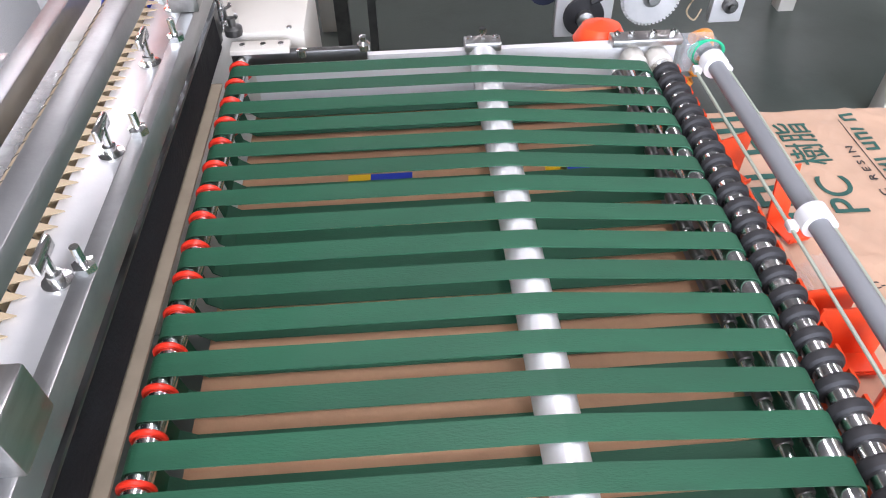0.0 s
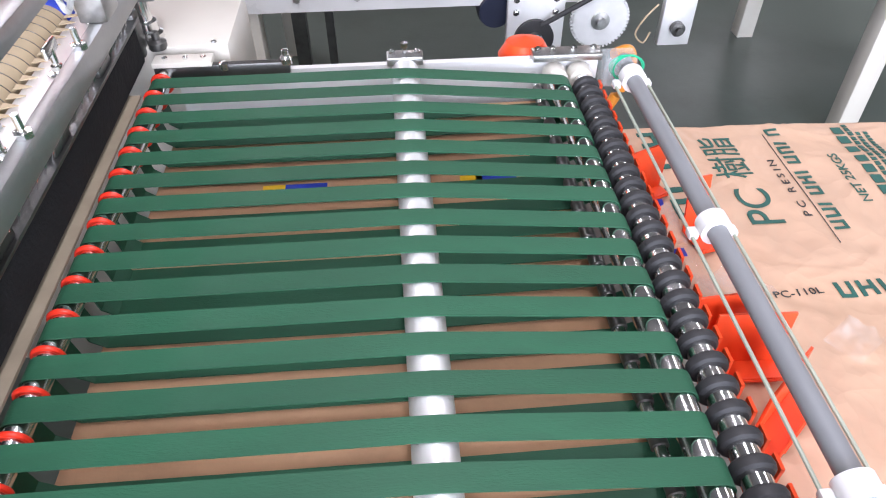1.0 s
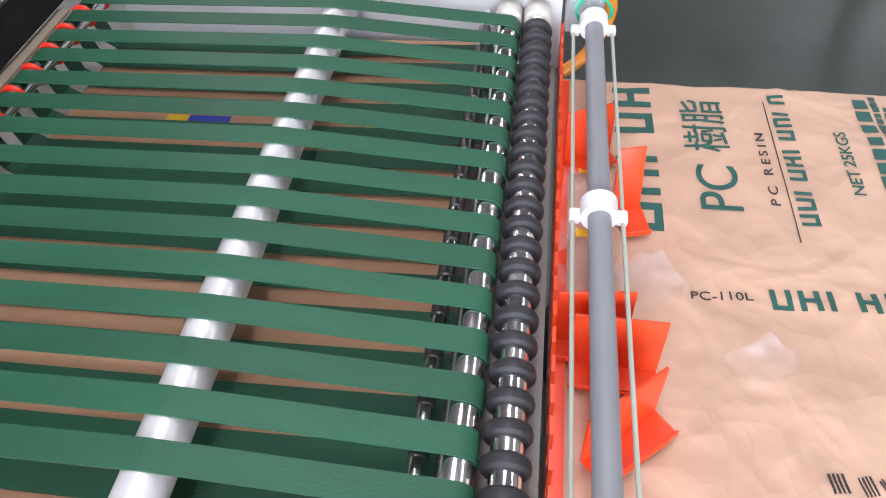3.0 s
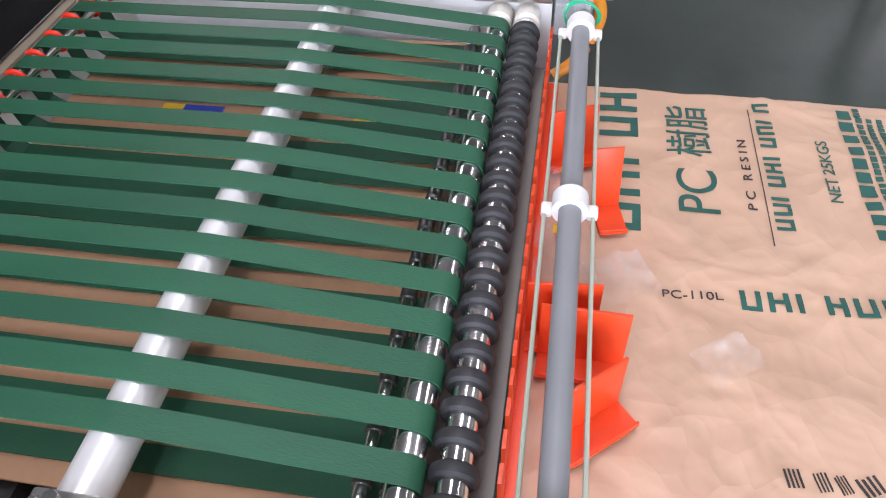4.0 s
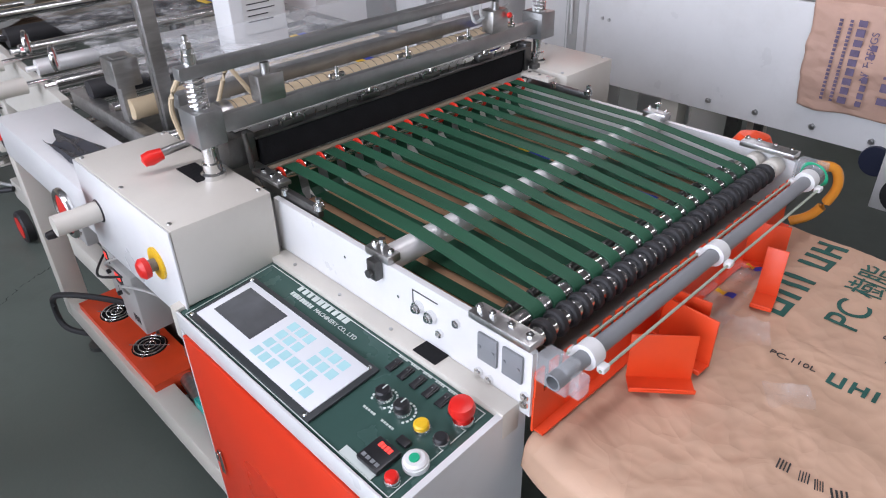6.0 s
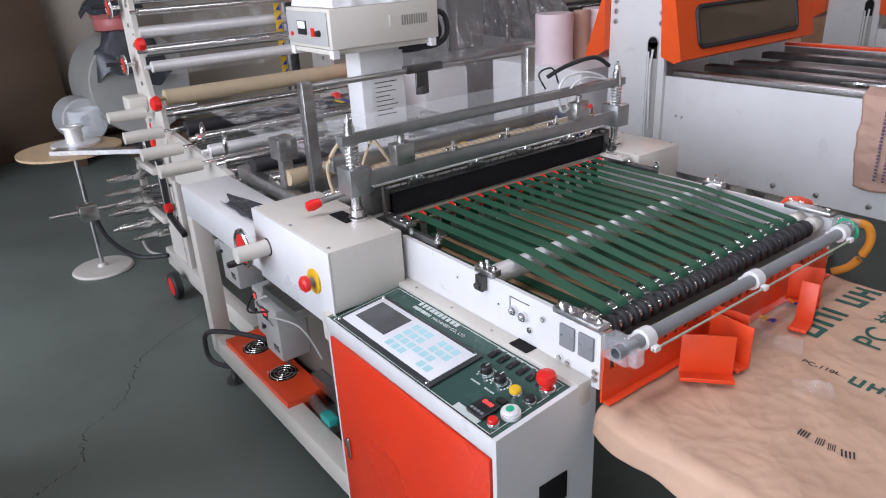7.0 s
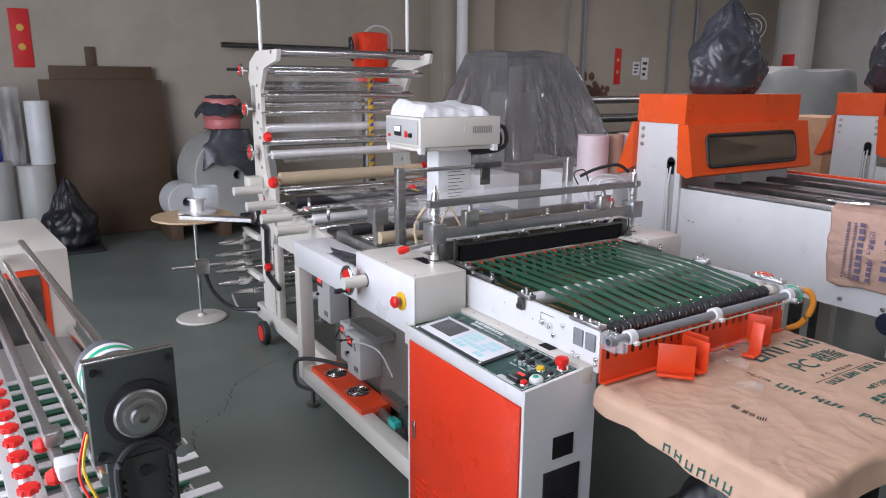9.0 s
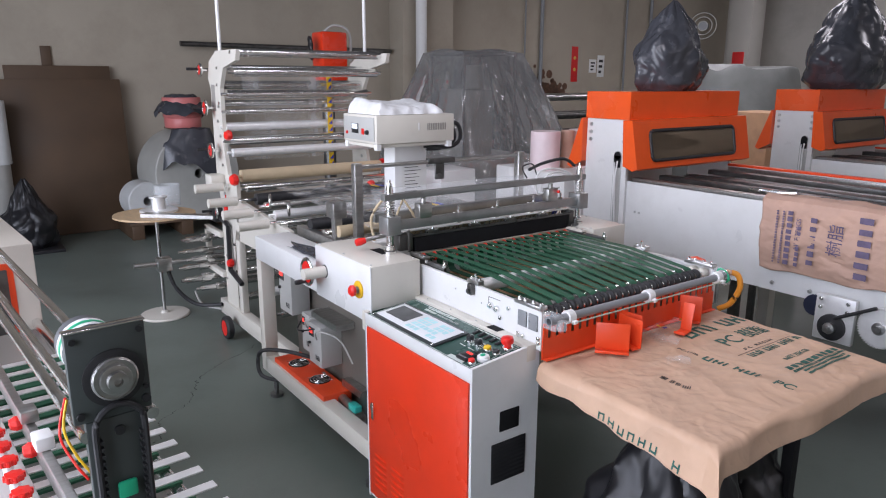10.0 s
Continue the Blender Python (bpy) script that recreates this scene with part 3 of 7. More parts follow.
# board and cross members under the belts
bm = bm_new()
box(bm, -0.400, 0.235, 0.045, 0.865, 0.862, 0.866, 0.001)
part("board", bm, M_CARD, mach, "brown board under the belts")
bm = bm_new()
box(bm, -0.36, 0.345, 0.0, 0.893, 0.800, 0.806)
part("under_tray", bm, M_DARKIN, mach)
bm = bm_new()
for x in (-0.34, -0.16, 0.16):
    box(bm, x, x + 0.03, 0.0, 0.893, 0.806, 0.846)
part("cross_member", bm, M_DSTEEL, mach)
bm = bm_new()
box(bm, -0.36, 0.20, 0.004, 0.029, 0.850, 0.853)
part("return_belt", bm, M_BELT, mach, "dark green lower belt")
for x0, c in ((-0.2, M_BLUE), (-0.235, M_YELLOW), (0.10, M_BLUE), (0.075, M_YELLOW)):
    bm = bm_new()
    box(bm, x0, x0 + (0.065 if c is M_BLUE else 0.035), 0.632, 0.650, 0.8663, 0.8673)
    part("printed_strip", bm, c, mach)

# slotted arms at the far and near ends of the tail roller
for yb, s in ((0.886, 1), (0.012, -1)):
    bm = bm_new()
    box(bm, -0.43, -0.20, yb - 0.008, yb + 0.006, 0.935, 0.957, 0.002)
    part("slotted_arm", bm, M_DSTEEL, mach, "oily steel slotted arm")
    bm = bm_new()
    box(bm, -0.43, -0.33, yb - 0.012, yb + 0.020, 0.957, 0.966, 0.001)
    part("arm_cap", bm, M_IVORY if s > 0 else M_STEEL, mach)
    bm = bm_new()
    for x in (-0.41, -0.375, -0.345):
        cyl(bm, (x, yb + 0.004, 0.966), (x, yb + 0.004, 0.969), 0.005, 10)
    lathe(bm, [(0.0, 0), (0.011, 0.002), (0.011, 0.012), (0.006, 0.018), (0.006, 0.026), (0.0, 0.028)], (-0.205, yb, 0.95), (0, 0, 1), 14)
    lathe(bm, [(0.0, 0), (0.008, 0.0), (0.008, 0.012), (0.0, 0.014)], (-0.31, yb - 0.01, 0.95), (0, 0, 1), 14)
    part("arm_screw", bm, M_CHROME, mach)

# outfeed pipe with collars and cords
bm = bm_new()
pipe(bm, (0.400, -0.03, 0.921), (0.398, 0.900, 0.921), 0.0135, 0.003, 24)
part("outfeed_pipe", bm, M_GREYP, mach, "grey plastic pipe at the outfeed")
for k, y in enumerate((0.057, 0.440, 0.835)):
    bm = bm_new()
    x = 0.3995 - 0.002 * y
    pipe(bm, (x, y - 0.013, 0.921), (x, y + 0.013, 0.921), 0.0215, 0.008, 28)
    box(bm, x - 0.034, x - 0.02, y - 0.009, y + 0.009, 0.904, 0.916, 0.003)
    box(bm, x + 0.02, x + 0.034, y - 0.009, y + 0.009, 0.904, 0.916, 0.003)
    part("collar", bm, M_WPLAST, mach, "white plastic pipe collar")
for s in (-0.030, 0.028):
    bm = bm_new()
    hose(bm, [(0.400 + s, 0.045, 0.910), (0.399 + s, 0.445, 0.910), (0.398 + s, 0.845, 0.910)], 0.0026, 8, 2)
    part("cord", bm, M_CORD, mach, "pale round cord")
bm = bm_new()
box(bm, 0.3545, 0.412, -0.012, 0.022, 0.885, 0.937, 0.004)
box(bm, 0.412, 0.432, -0.008, 0.018, 0.890, 0.925, 0.004)
part("pipe_holder", bm, M_ACRYL, mach, "clear acrylic pipe holder")
bm = bm_new()
box(bm, 0.3545, 0.415, 0.868, 0.908, 0.885, 0.943, 0.004)
part("pipe_holder", bm, M_ACRYL, mach, "clear acrylic pipe holder")
bm = bm_new()
for k in range(3):
    torus(bm, (0.398, 0.868 + k * 0.004, 0.921), (0.1 * k, 1, 0.2 * k), 0.026 + 0.002 * k, 0.0018, 24, 6)
part("tie_wire", bm, M_GREENP, mach, "green tie wire")

# red comb tray below the outfeed
bm = bm_new()
box(bm, 0.3505, 0.3545, -0.008, 0.892, 0.775, 0.845)
for k in range(26):
    box(bm, 0.3505, 0.3545, -0.006 + 0.0346 * k, 0.014 + 0.0346 * k, 0.845, 0.895)
part("comb_tray", bm, M_ORED, mach, "orange-red sheet comb at the outfeed")
bm = bm_new()
box(bm, 0.3545, 0.372, -0.004, 0.89, 0.775, 0.778)
part("comb_lip", bm, M_ORED, mach)

# head boxes either side of the cutter
for k, (y0, y1, lab) in enumerate(((-0.243, -0.03, "white head cover"), (0.93, 1.15, "white head cover"))):
    bm = bm_new()
    box(bm, -0.775, -0.309, y0, y1, 0.80, 0.968, 0.003)
    head = part("head_box", bm, M_IVORY, mach, lab)
    bm = bm_new()
    for x in (-0.76, -0.55, -0.335):
        for y in (y0 + 0.012, y1 - 0.012):
            lathe(bm, [(0.005, 0), (0.004, 0.003), (0.0, 0.004)], (x, y, 0.968), (0, 0, 1), 10)
    part("cover_screw", bm, M_STEEL, head)
    bm = bm_new()
    yc = y1 - 0.06 if k == 0 else y0 + 0.06
    box(bm, -0.55, -0.455, yc - 0.022, yc + 0.022, 0.9684, 0.9695)
    part("post_slot", bm, M_BLACK, head, "dark slot round the post")
bm = bm_new()
box(bm, -0.775, -0.309, -0.248, -0.2435, 0.748, 0.966, 0.001)
front = part("front_cover", bm, M_WHITE, mach, "white enamelled front cover")

# main frame of the near side
bm = bm_new()
box(bm, -1.505, -0.775, -0.238, -0.05, 0.748, 0.866, 0.004)
part("body_cover", bm, M_WHITE, mach, "white body cover")
bm = bm_new()
box(bm, -1.505, -1.445, -0.238, -0.17, 0.15, 0.747, 0.003)
box(bm, -1.445, -0.36, -0.238, -0.17, 0.15, 0.232, 0.003)
part("base_frame", bm, M_IVORY, mach, "ivory base frame")
for x in (-1.45, -0.42):
    for y in (-0.19, 1.1):
        if x > 0 and y < 0:
            continue
        bm = bm_new()
        cyl(bm, (x, y, 0.0), (x, y, 0.016), 0.035, 18)
        cyl(bm, (x, y, 0.016), (x, y, 0.16), 0.012, 10)
        part("foot", bm, M_DSTEEL, mach)
bm = bm_new()
box(bm, -0.60, -0.36, -0.058, -0.048, 0.23, 0.748)
part("inner_cover", bm, M_WHITE, mach, "white inner cover plate")
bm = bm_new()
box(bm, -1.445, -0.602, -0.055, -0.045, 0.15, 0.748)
part("inner_plate", bm, M_INNER, mach, "inner plate of the frame in a shade-darkened grey")
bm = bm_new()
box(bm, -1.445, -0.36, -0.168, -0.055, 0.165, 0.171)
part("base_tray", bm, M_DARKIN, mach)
bm = bm_new()
box(bm, -1.505, -0.318, 0.93, 1.13, 0.15, 0.80, 0.004)
part("far_body", bm, M_IVORY, mach)
bm = bm_new()
box(bm, -1.49, -1.42, -0.05, 0.93, 0.60, 0.78, 0.003)
box(bm, -0.80, -0.74, -0.03, 0.93, 0.70, 0.84, 0.003)
part("cross_beam", bm, M_STEEL, mach)
bm = bm_new()
box(bm, -0.318, 0.3305, -0.052, -0.0125, 0.770, 0.824, 0.002)
part("ledge", bm, M_IVORY, mach, "ivory ledge behind the panel")
bm = bm_new()
for x in (-0.25, -0.1, 0.05):
    cyl(bm, (x, -0.035, 0.824), (x, -0.035, 0.8265), 0.0035, 10)
part("ledge_screw", bm, M_STEEL, mach)
bm = bm_new()
box(bm, 0.12, 0.175, -0.046, -0.0135, 0.8245, 0.8262)
part("ledge_gap", bm, M_BLACK, mach)

# handwheel, shaft boss and stop button on the front cover
bm = bm_new()
torus(bm, (-0.745, -0.300, 0.862), (0, 1, 0), 0.052, 0.0085, 32, 10)
wheel = part("handwheel", bm, M_CHROME, mach, "chrome handwheel with red web")
bm = bm_new()
lathe(bm, [(0.0, 0), (0.047, 0.0), (0.047, 0.008), (0.0, 0.008)], (-0.745, -0.304, 0.862), (0, 1, 0), 28)
part("web", bm, M_REDP, wheel)
bm = bm_new()
lathe(bm, [(0.009, 0), (0.011, 0.03), (0.009, 0.045), (0, 0.048)], (-0.755, -0.308, 0.820), (0, -1, 0), 14)
part("crank_handle", bm, M_PLASTIC, wheel)
bm = bm_new()
cyl(bm, (-0.690, -0.248, 0.868), (-0.690, -0.345, 0.868), 0.0235, 28)
part("shaft_boss", bm, M_IVORY, mach, "ivory round boss")
bm = bm_new()
torus(bm, (-0.690, -0.248, 0.868), (0, 1, 0), 0.0245, 0.003, 28, 8)
part("boss_ring", bm, M_PLASTIC, mach)
bm = bm_new()
lathe(bm, [(0.0, 0), (0.034, 0.0), (0.034, 0.005), (0.0, 0.006)], (-0.400, -0.248, 0.862), (0, -1, 0), 28)
stop = part("stop_button", bm, M_YELLOW, mach, "red stop button on a yellow ring")
bm = bm_new()
cyl(bm, (-0.400, -0.245, 0.862), (-0.400, -0.268, 0.862), 0.013, 18)
part("button_neck", bm, M_GREYP, stop)
bm = bm_new()
lathe(bm, [(0.013, 0), (0.021, 0.003), (0.022, 0.014), (0.015, 0.021), (0.0, 0.022)], (-0.400, -0.267, 0.862), (0, -1, 0), 24)
part("button_cap", bm, M_REDP, stop)

# drives and fan box inside the frame
for x, y, z, w, d, h in ((-1.390, -0.17, 0.50, 0.15, 0.10, 0.24), (-1.175, -0.15, 0.35, 0.090, 0.095, 0.19), (-1.07, -0.165, 0.325, 0.135, 0.11, 0.20)):
    bm = bm_new()
    box(bm, x, x + w, y, y + d, z, z + h, 0.006)
    drv = part("drive_unit", bm, M_INVERT, mach, "grey plastic motor drive with a small display")
    bm = bm_new()
    box(bm, x + 0.012, x + w * 0.45, y - 0.002, y, z + h * 0.68, z + h * 0.9)
    part("display", bm, M_PLASTIC, drv)
    bm = bm_new()
    box(bm, x + 0.018, x + w * 0.38, y - 0.003, y - 0.0021, z + h * 0.76, z + h * 0.86)
    part("led_digits", bm, M_LEDR, drv)
    bm = bm_new()
    for k in range(5):
        box(bm, x + w * 0.55 + k * 0.009, x + w * 0.55 + 0.004 + k * 0.009, y - 0.001, y, z + 0.03, z + 0.055)
    cyl(bm, (x + 0.02, y, z + h * 0.5), (x + 0.02, y - 0.012, z + h * 0.5), 0.007, 12)
    part("vent_slot", bm, M_PLASTIC, drv)
bm = bm_new()
poly_plate(bm, [(-1.36, 0.172), (-0.80, 0.172), (-0.80, 0.255), (-1.36, 0.255)], "y", -0.225, -0.085)
fanbox = part("fan_box", bm, M_ORED, mach, "orange-red fan box")
for x in (-1.22, -0.98):
    bm = bm_new()
    for r in (0.018, 0.032, 0.046):
        torus(bm, (x, -0.155, 0.259), (0, 0, 1), r, 0.0022, 24, 6)
    for a in (45, 135):
        dx, dy = 0.062 * math.cos(radians(a)), 0.062 * math.sin(radians(a))
        cyl(bm, (x - dx, -0.155 - dy, 0.2585), (x + dx, -0.155 + dy, 0.2585), 0.0022, 6)
    part("fan_guard", bm, M_CHROME, fanbox, "chrome wire fan guard")
    bm = bm_new()
    cyl(bm, (x, -0.155, 0.2552), (x, -0.155, 0.2562), 0.052, 28)
    part("fan_opening", bm, M_BLACK, fanbox)
bm = bm_new()
cyl(bm, (-1.05, -0.105, 0.235), (-0.62, -0.15, 0.215), 0.022, 18)
part("motor_tube", bm, M_STEEL, mach)
bm = bm_new()
box(bm, -0.86, -0.60, -0.10, -0.06, 0.255, 0.29)
box(bm, -1.06, -0.80, -0.15, -0.06, 0.545, 0.575)
part("bracket", bm, M_STEEL, mach)
bm = bm_new()
lathe(bm, [(0.0, 0), (0.055, 0), (0.06, 0.03), (0.06, 0.10), (0.0, 0.11)], (-0.58, -0.13, 0.28), (0, 1, 0), 22)
part("motor", bm, M_DSTEEL, mach)
bm = bm_new()
box(bm, -0.66, -0.60, -0.175, -0.14, 0.24, 0.27, 0.003)
part("valve", bm, M_TEAL, mach)
bm = bm_new()
hose(bm, [(-1.16, -0.12, 0.30), (-1.28, -0.20, 0.31), (-1.40, -0.27, 0.29), (-1.455, -0.28, 0.22), (-1.43, -0.27, 0.14), (-1.30, -0.20, 0.14), (-1.20, -0.16, 0.16)], 0.010, 10)
part("power_cable", bm, M_RUBBER, mach, "thick black power cable")
for pts in ([(-1.10, -0.15, 0.47), (-1.06, -0.18, 0.53), (-1.0, -0.12, 0.55), (-0.9, -0.09, 0.52)], [(-0.97, -0.17, 0.46), (-0.92, -0.19, 0.52), (-0.82, -0.13, 0.50), (-0.75, -0.1, 0.4)], [(-1.18, -0.15, 0.49), (-1.1, -0.2, 0.475), (-0.95, -0.14, 0.52)]):
    bm = bm_new()
    hose(bm, pts, 0.004, 6)
    part("wire", bm, M_PLASTIC if pts[0][0] < -1.15 else M_INVERT, mach)
bm = bm_new()
lathe(bm, [(0, 0), (0.03, 0), (0.032, 0.01), (0.02, 0.02), (0, 0.02)], (-1.30, -0.056, 0.36), (0, -1, 0), 22)
part("end_cap", bm, M_CHROME, mach)
bm = bm_new()
lathe(bm, [(0.0, 0), (0.085, 0.0), (0.085, 0.02), (0.06, 0.022), (0.06, 0.03), (0, 0.03)], (-0.47, -0.06, 0.42), (0, -1, 0), 28)
cyl(bm, (-0.5, -0.09, 0.26), (-0.5, -0.09, 0.60), 0.008, 10)
part("pulley", bm, M_DSTEEL, mach)

# grey film scrap lying on the body cover
bm = bm_new()
grid_sheet(bm, 18, 10, lambda u, v: Vector((-1.20 + 0.38 * u + 0.05 * math.sin(5 * v), -0.20 + 0.13 * v * (0.4 + 0.6 * u), 0.868 + 0.006 + 0.012 * noise.noise(Vector((u * 5, v * 4, 2))))))
solo("film_scrap", bm, M_GBAG, "crumpled grey plastic film on the machine cover", "film", origin=(-1.0, -0.14, 0.868))

# ---- control cabinet ----
CX0, CX1, CY0, CY1 = -0.322, 0.318, -0.262, 0.0
def pz(y):
    return 0.793 + (y + 0.262) * 0.10
bm = bm_new()
poly_plate(bm, [(CY0, 0.04), (-0.055, 0.04), (-0.055, 0.775), (CY0, 0.755)], "x", CX0, CX1)
cab = part("control_cabinet", bm, M_WHITE, mach, "white control cabinet with red door and sloping panel")
bm = bm_new()
poly_plate(bm, [(CY0 - 0.006, 0.04), (0.004, 0.04), (0.004, pz(0.0) + 0.006), (CY0 - 0.006, pz(CY0) + 0.006)], "x", CX1 + 0.0005, CX1 + 0.012)
part("end_panel", bm, M_WHITE, cab, "white end panel")
bm = bm_new()
poly_plate(bm, [(CY0 - 0.006, 0.725), (-0.054, 0.75), (-0.054, pz(-0.05) + 0.006), (CY0 - 0.006, pz(CY0) + 0.004)], "x", CX0 - 0.02, CX0 + 0.004)
part("end_rim", bm, M_IVORY, cab)
bm = bm_new()
box(bm, CX0, CX1, CY0 - 0.006, CY0 - 0.0004, 0.752, pz(CY0) + 0.002, 0.002)
box(bm, CX0, CX0 + 0.014, CY0 - 0.006, CY0 - 0.0004, 0.04, 0.752, 0.001)
part("front_rail", bm, M_WHITE, cab)
bm = bm_new()
box(bm, CX0 + 0.017, CX1 - 0.004, CY0 - 0.010, CY0 - 0.001, 0.06, 0.747, 0.002)
door = part("cabinet_door", bm, M_RED, cab, "glossy red cabinet door with louvres")
bm = bm_new()
box(bm, CX0 + 0.045, CX0 + 0.062, CY0 - 0.016, CY0 - 0.0105, 0.385, 0.455, 0.004)
box(bm, CX0 + 0.048, CX0 + 0.059, CY0 - 0.021, CY0 - 0.016, 0.43, 0.452, 0.002)
part("handle", bm, M_CHROME, door, "chrome swing handle")
for k in range(6):
    for s in range(2):
        bm = bm_new()
        x = CX0 + 0.055 + s * 0.12
        z = 0.10 + k * 0.026
        grid_sheet(bm, 8, 5, lambda u, v: Vector((x + 0.09 * u, CY0 - 0.0102 - 0.007 * math.sin(math.pi * u) ** 0.5 * (v if v < 0.85 else (1 - v) * 5.6), z + 0.018 * v)))
        part("louvre", bm, M_RED, door)
bm = bm_new()
box(bm, CX1 + 0.012, CX1 + 0.015, -0.158, -0.078, 0.560, 0.630, 0.002)
part("socket_opening", bm, M_BLACK, cab, "black inlet opening")
bm = bm_new()
box(bm, CX1 + 0.012, CX1 + 0.017, -0.190, -0.048, 0.385, 0.525, 0.003)
part("vent_filter", bm, M_PLASTIC, cab, "square black fan filter")
bm = bm_new()
for k in range(9):
    box(bm, CX1 + 0.017, CX1 + 0.0185, -0.185, -0.055, 0.393 + k * 0.0145, 0.399 + k * 0.0145)
part("filter_slat", bm, M_RUBBER, cab)

TILT_P = math.atan(0.10)
def on_panel(x, y, h=0.0):
    """A frame on the panel: x along the machine, y up the slope."""
    return Matrix.Translation((x, y, pz(y) + h)) @ Matrix.Rotation(TILT_P, 4, "X")
bm = bm_new()
poly_plate(bm, [(CY0 + 0.002, pz(CY0) - 0.02), (-0.053, pz(-0.053) - 0.02), (-0.053, pz(-0.053) - 0.001), (CY0 + 0.002, pz(CY0) - 0.001)], "x", CX0 + 0.006, CX1 - 0.002)
plate = part("panel_plate", bm, M_PANEL, cab, "dark green printed control panel")
bm = bm_new()
PX, PY = 0.602, 0.200
for a, b, c, d in ((0, PX, 0, 0.0015), (0, PX, PY - 0.0015, PY), (0, 0.0015, 0, PY), (PX - 0.0015, PX, 0, PY)):
    box(bm, a, b, c, d, -0.0003, 0.0006, m=on_panel(CX0 + 0.022, CY0 + 0.004))
part("panel_border", bm, M_PRINT, cab)
# display and key field
bm = bm_new()
box(bm, 0, 0.395, 0, 0.148, 0, 0.006, 0.002, m=on_panel(-0.288, CY0 + 0.006))
bez = part("display_frame", bm, M_SCREENF, cab, "charcoal frame of the display")
bm = bm_new()
box(bm, 0.012, 0.383, 0.012, 0.136, 0.0062, 0.0085, 0.002, m=on_panel(-0.288, CY0 + 0.006))
part("keypad", bm, M_SILVER, cab, "silver membrane keypad")
bm = bm_new()
box(bm, 0.030, 0.160, 0.040, 0.122, 0.0086, 0.0094, m=on_panel(-0.288, CY0 + 0.006))
part("display_glass", bm, M_LCD, cab, "grey display glass")
bm = bm_new()
for r in range(4):
    for c in range(7):
        if (r, c) in ((0, 3), (0, 4), (1, 6), (2, 3), (3, 3)):
            continue
        x, y = 0.185 + c * 0.025, 0.024 + r * 0.026
        box(bm, x, x + 0.019, y, y + 0.019, 0.0086, 0.0092, m=on_panel(-0.288, CY0 + 0.006))
part("key", bm, M_KEYS, cab, "pale cyan keys")
bm = bm_new()
for a, b in ((0.006, 0.006), (0.379, 0.006), (0.006, 0.139), (0.379, 0.139)):
    v = on_panel(-0.288, CY0 + 0.006) @ Vector((a, b, 0.006))
    lathe(bm, [(0.0045, 0), (0.003, 0.0025), (0, 0.003)], v, (0, -TILT_P, 1), 10)
part("panel_screw", bm, M_CHROME, cab)
bm = bm_new()
bars(bm, on_panel(-0.19, -0.073), 0.16, 0.013, 10, 4)
bars(bm, on_panel(-0.19, -0.090), 0.072, 0.010, 9, 5)
part("maker_name", bm, M_PRINT, cab)
letters("lettering", "MACHINERY CO., LTD", 0.0125, on_panel(-0.112, -0.090, 0.0004), M_PRINT, cab, 0.0004)
# switches and buttons
for k in range(6):
    x = 0.115 + 0.030 * k
    bm = bm_new()
    box(bm, -0.0075, 0.0075, -0.015, 0.015, 0, 0.004, 0.001, m=on_panel(x, -0.084))
    sw = part("rocker_switch", bm, M_PLASTIC, cab, "black rocker switch")
    bm = bm_new()
    box(bm, -0.0055, 0.0055, -0.012, 0.012, 0.0, 0.0065, 0.0015, m=on_panel(x, -0.084) @ Matrix.Rotation(0.14, 4, "X"))
    part("rocker", bm, M_PLASTIC, sw)
    bm = bm_new()
    box(bm, -0.0005, 0.0005, 0.003, 0.008, 0.0064, 0.0072, m=on_panel(x, -0.084))
    bars(bm, on_panel(x - 0.011, -0.064), 0.022, 0.004, 4, k)
    part("mark", bm, M_PRINT, sw)


def round_button(name, x, y, r, h, cap, base, lab, mush=False, rim=1.35):
    c = on_panel(x, y) @ Vector((0, 0, 0))
    n = (on_panel(x, y).to_3x3() @ Vector((0, 0, 1)))
    bm = bm_new()
    lathe(bm, [(0, 0), (r * rim, 0), (r * rim, 0.006), (r * 1.1, 0.009), (0, 0.009)], c, n, 24)
    b = part(name, bm, base, cab, lab)
    bm = bm_new()
    if mush:
        lathe(bm, [(r * 0.75, 0.009), (r * 0.75, 0.020), (r * 1.25, 0.022), (r * 1.38, 0.030), (r * 1.2, 0.040), (r * 0.5, 0.043), (0, 0.043)], c, n, 28)
    else:
        lathe(bm, [(r, 0.008), (r, h), (r * 0.8, h + 0.003), (0, h + 0.003)], c, n, 24)
    part("cap", bm, cap, b)
    return b


round_button("stop_button", 0.286, -0.092, 0.0155, 0.02, M_REDP, M_CHROME, "large red mushroom stop button", True, 1.2)
for x, y in ((0.158, -0.142), (0.202, -0.142)):
    k = round_button("knob", x, y, 0.013, 0.020, M_PLASTIC, M_CHROME, "black knob with chrome skirt", False, 1.15)
    bm = bm_new()
    box(bm, -0.001, 0.001, 0, 0.011, 0.0232, 0.024, m=on_panel(x, y))
    part("pointer", bm, M_PRINT, k)
    bm = bm_new()
    mm = on_panel(x, y)
    for j in range(14):
        a = radians(-40 + j * 20)
        box(bm, -0.0022, 0.0022, 0.019, 0.0225, -0.0004, 0.0005, m=mm @ Matrix.Rotation(a - 1.6, 4, "Z"))
    bars(bm, on_panel(x - 0.014, y - 0.034), 0.03, 0.004, 5, 9)
    part("dial", bm, M_PRINT, k)
round_button("button", 0.250, -0.145, 0.0125, 0.014, M_YELLOW, M_CHROME, "yellow push button", False, 1.2)
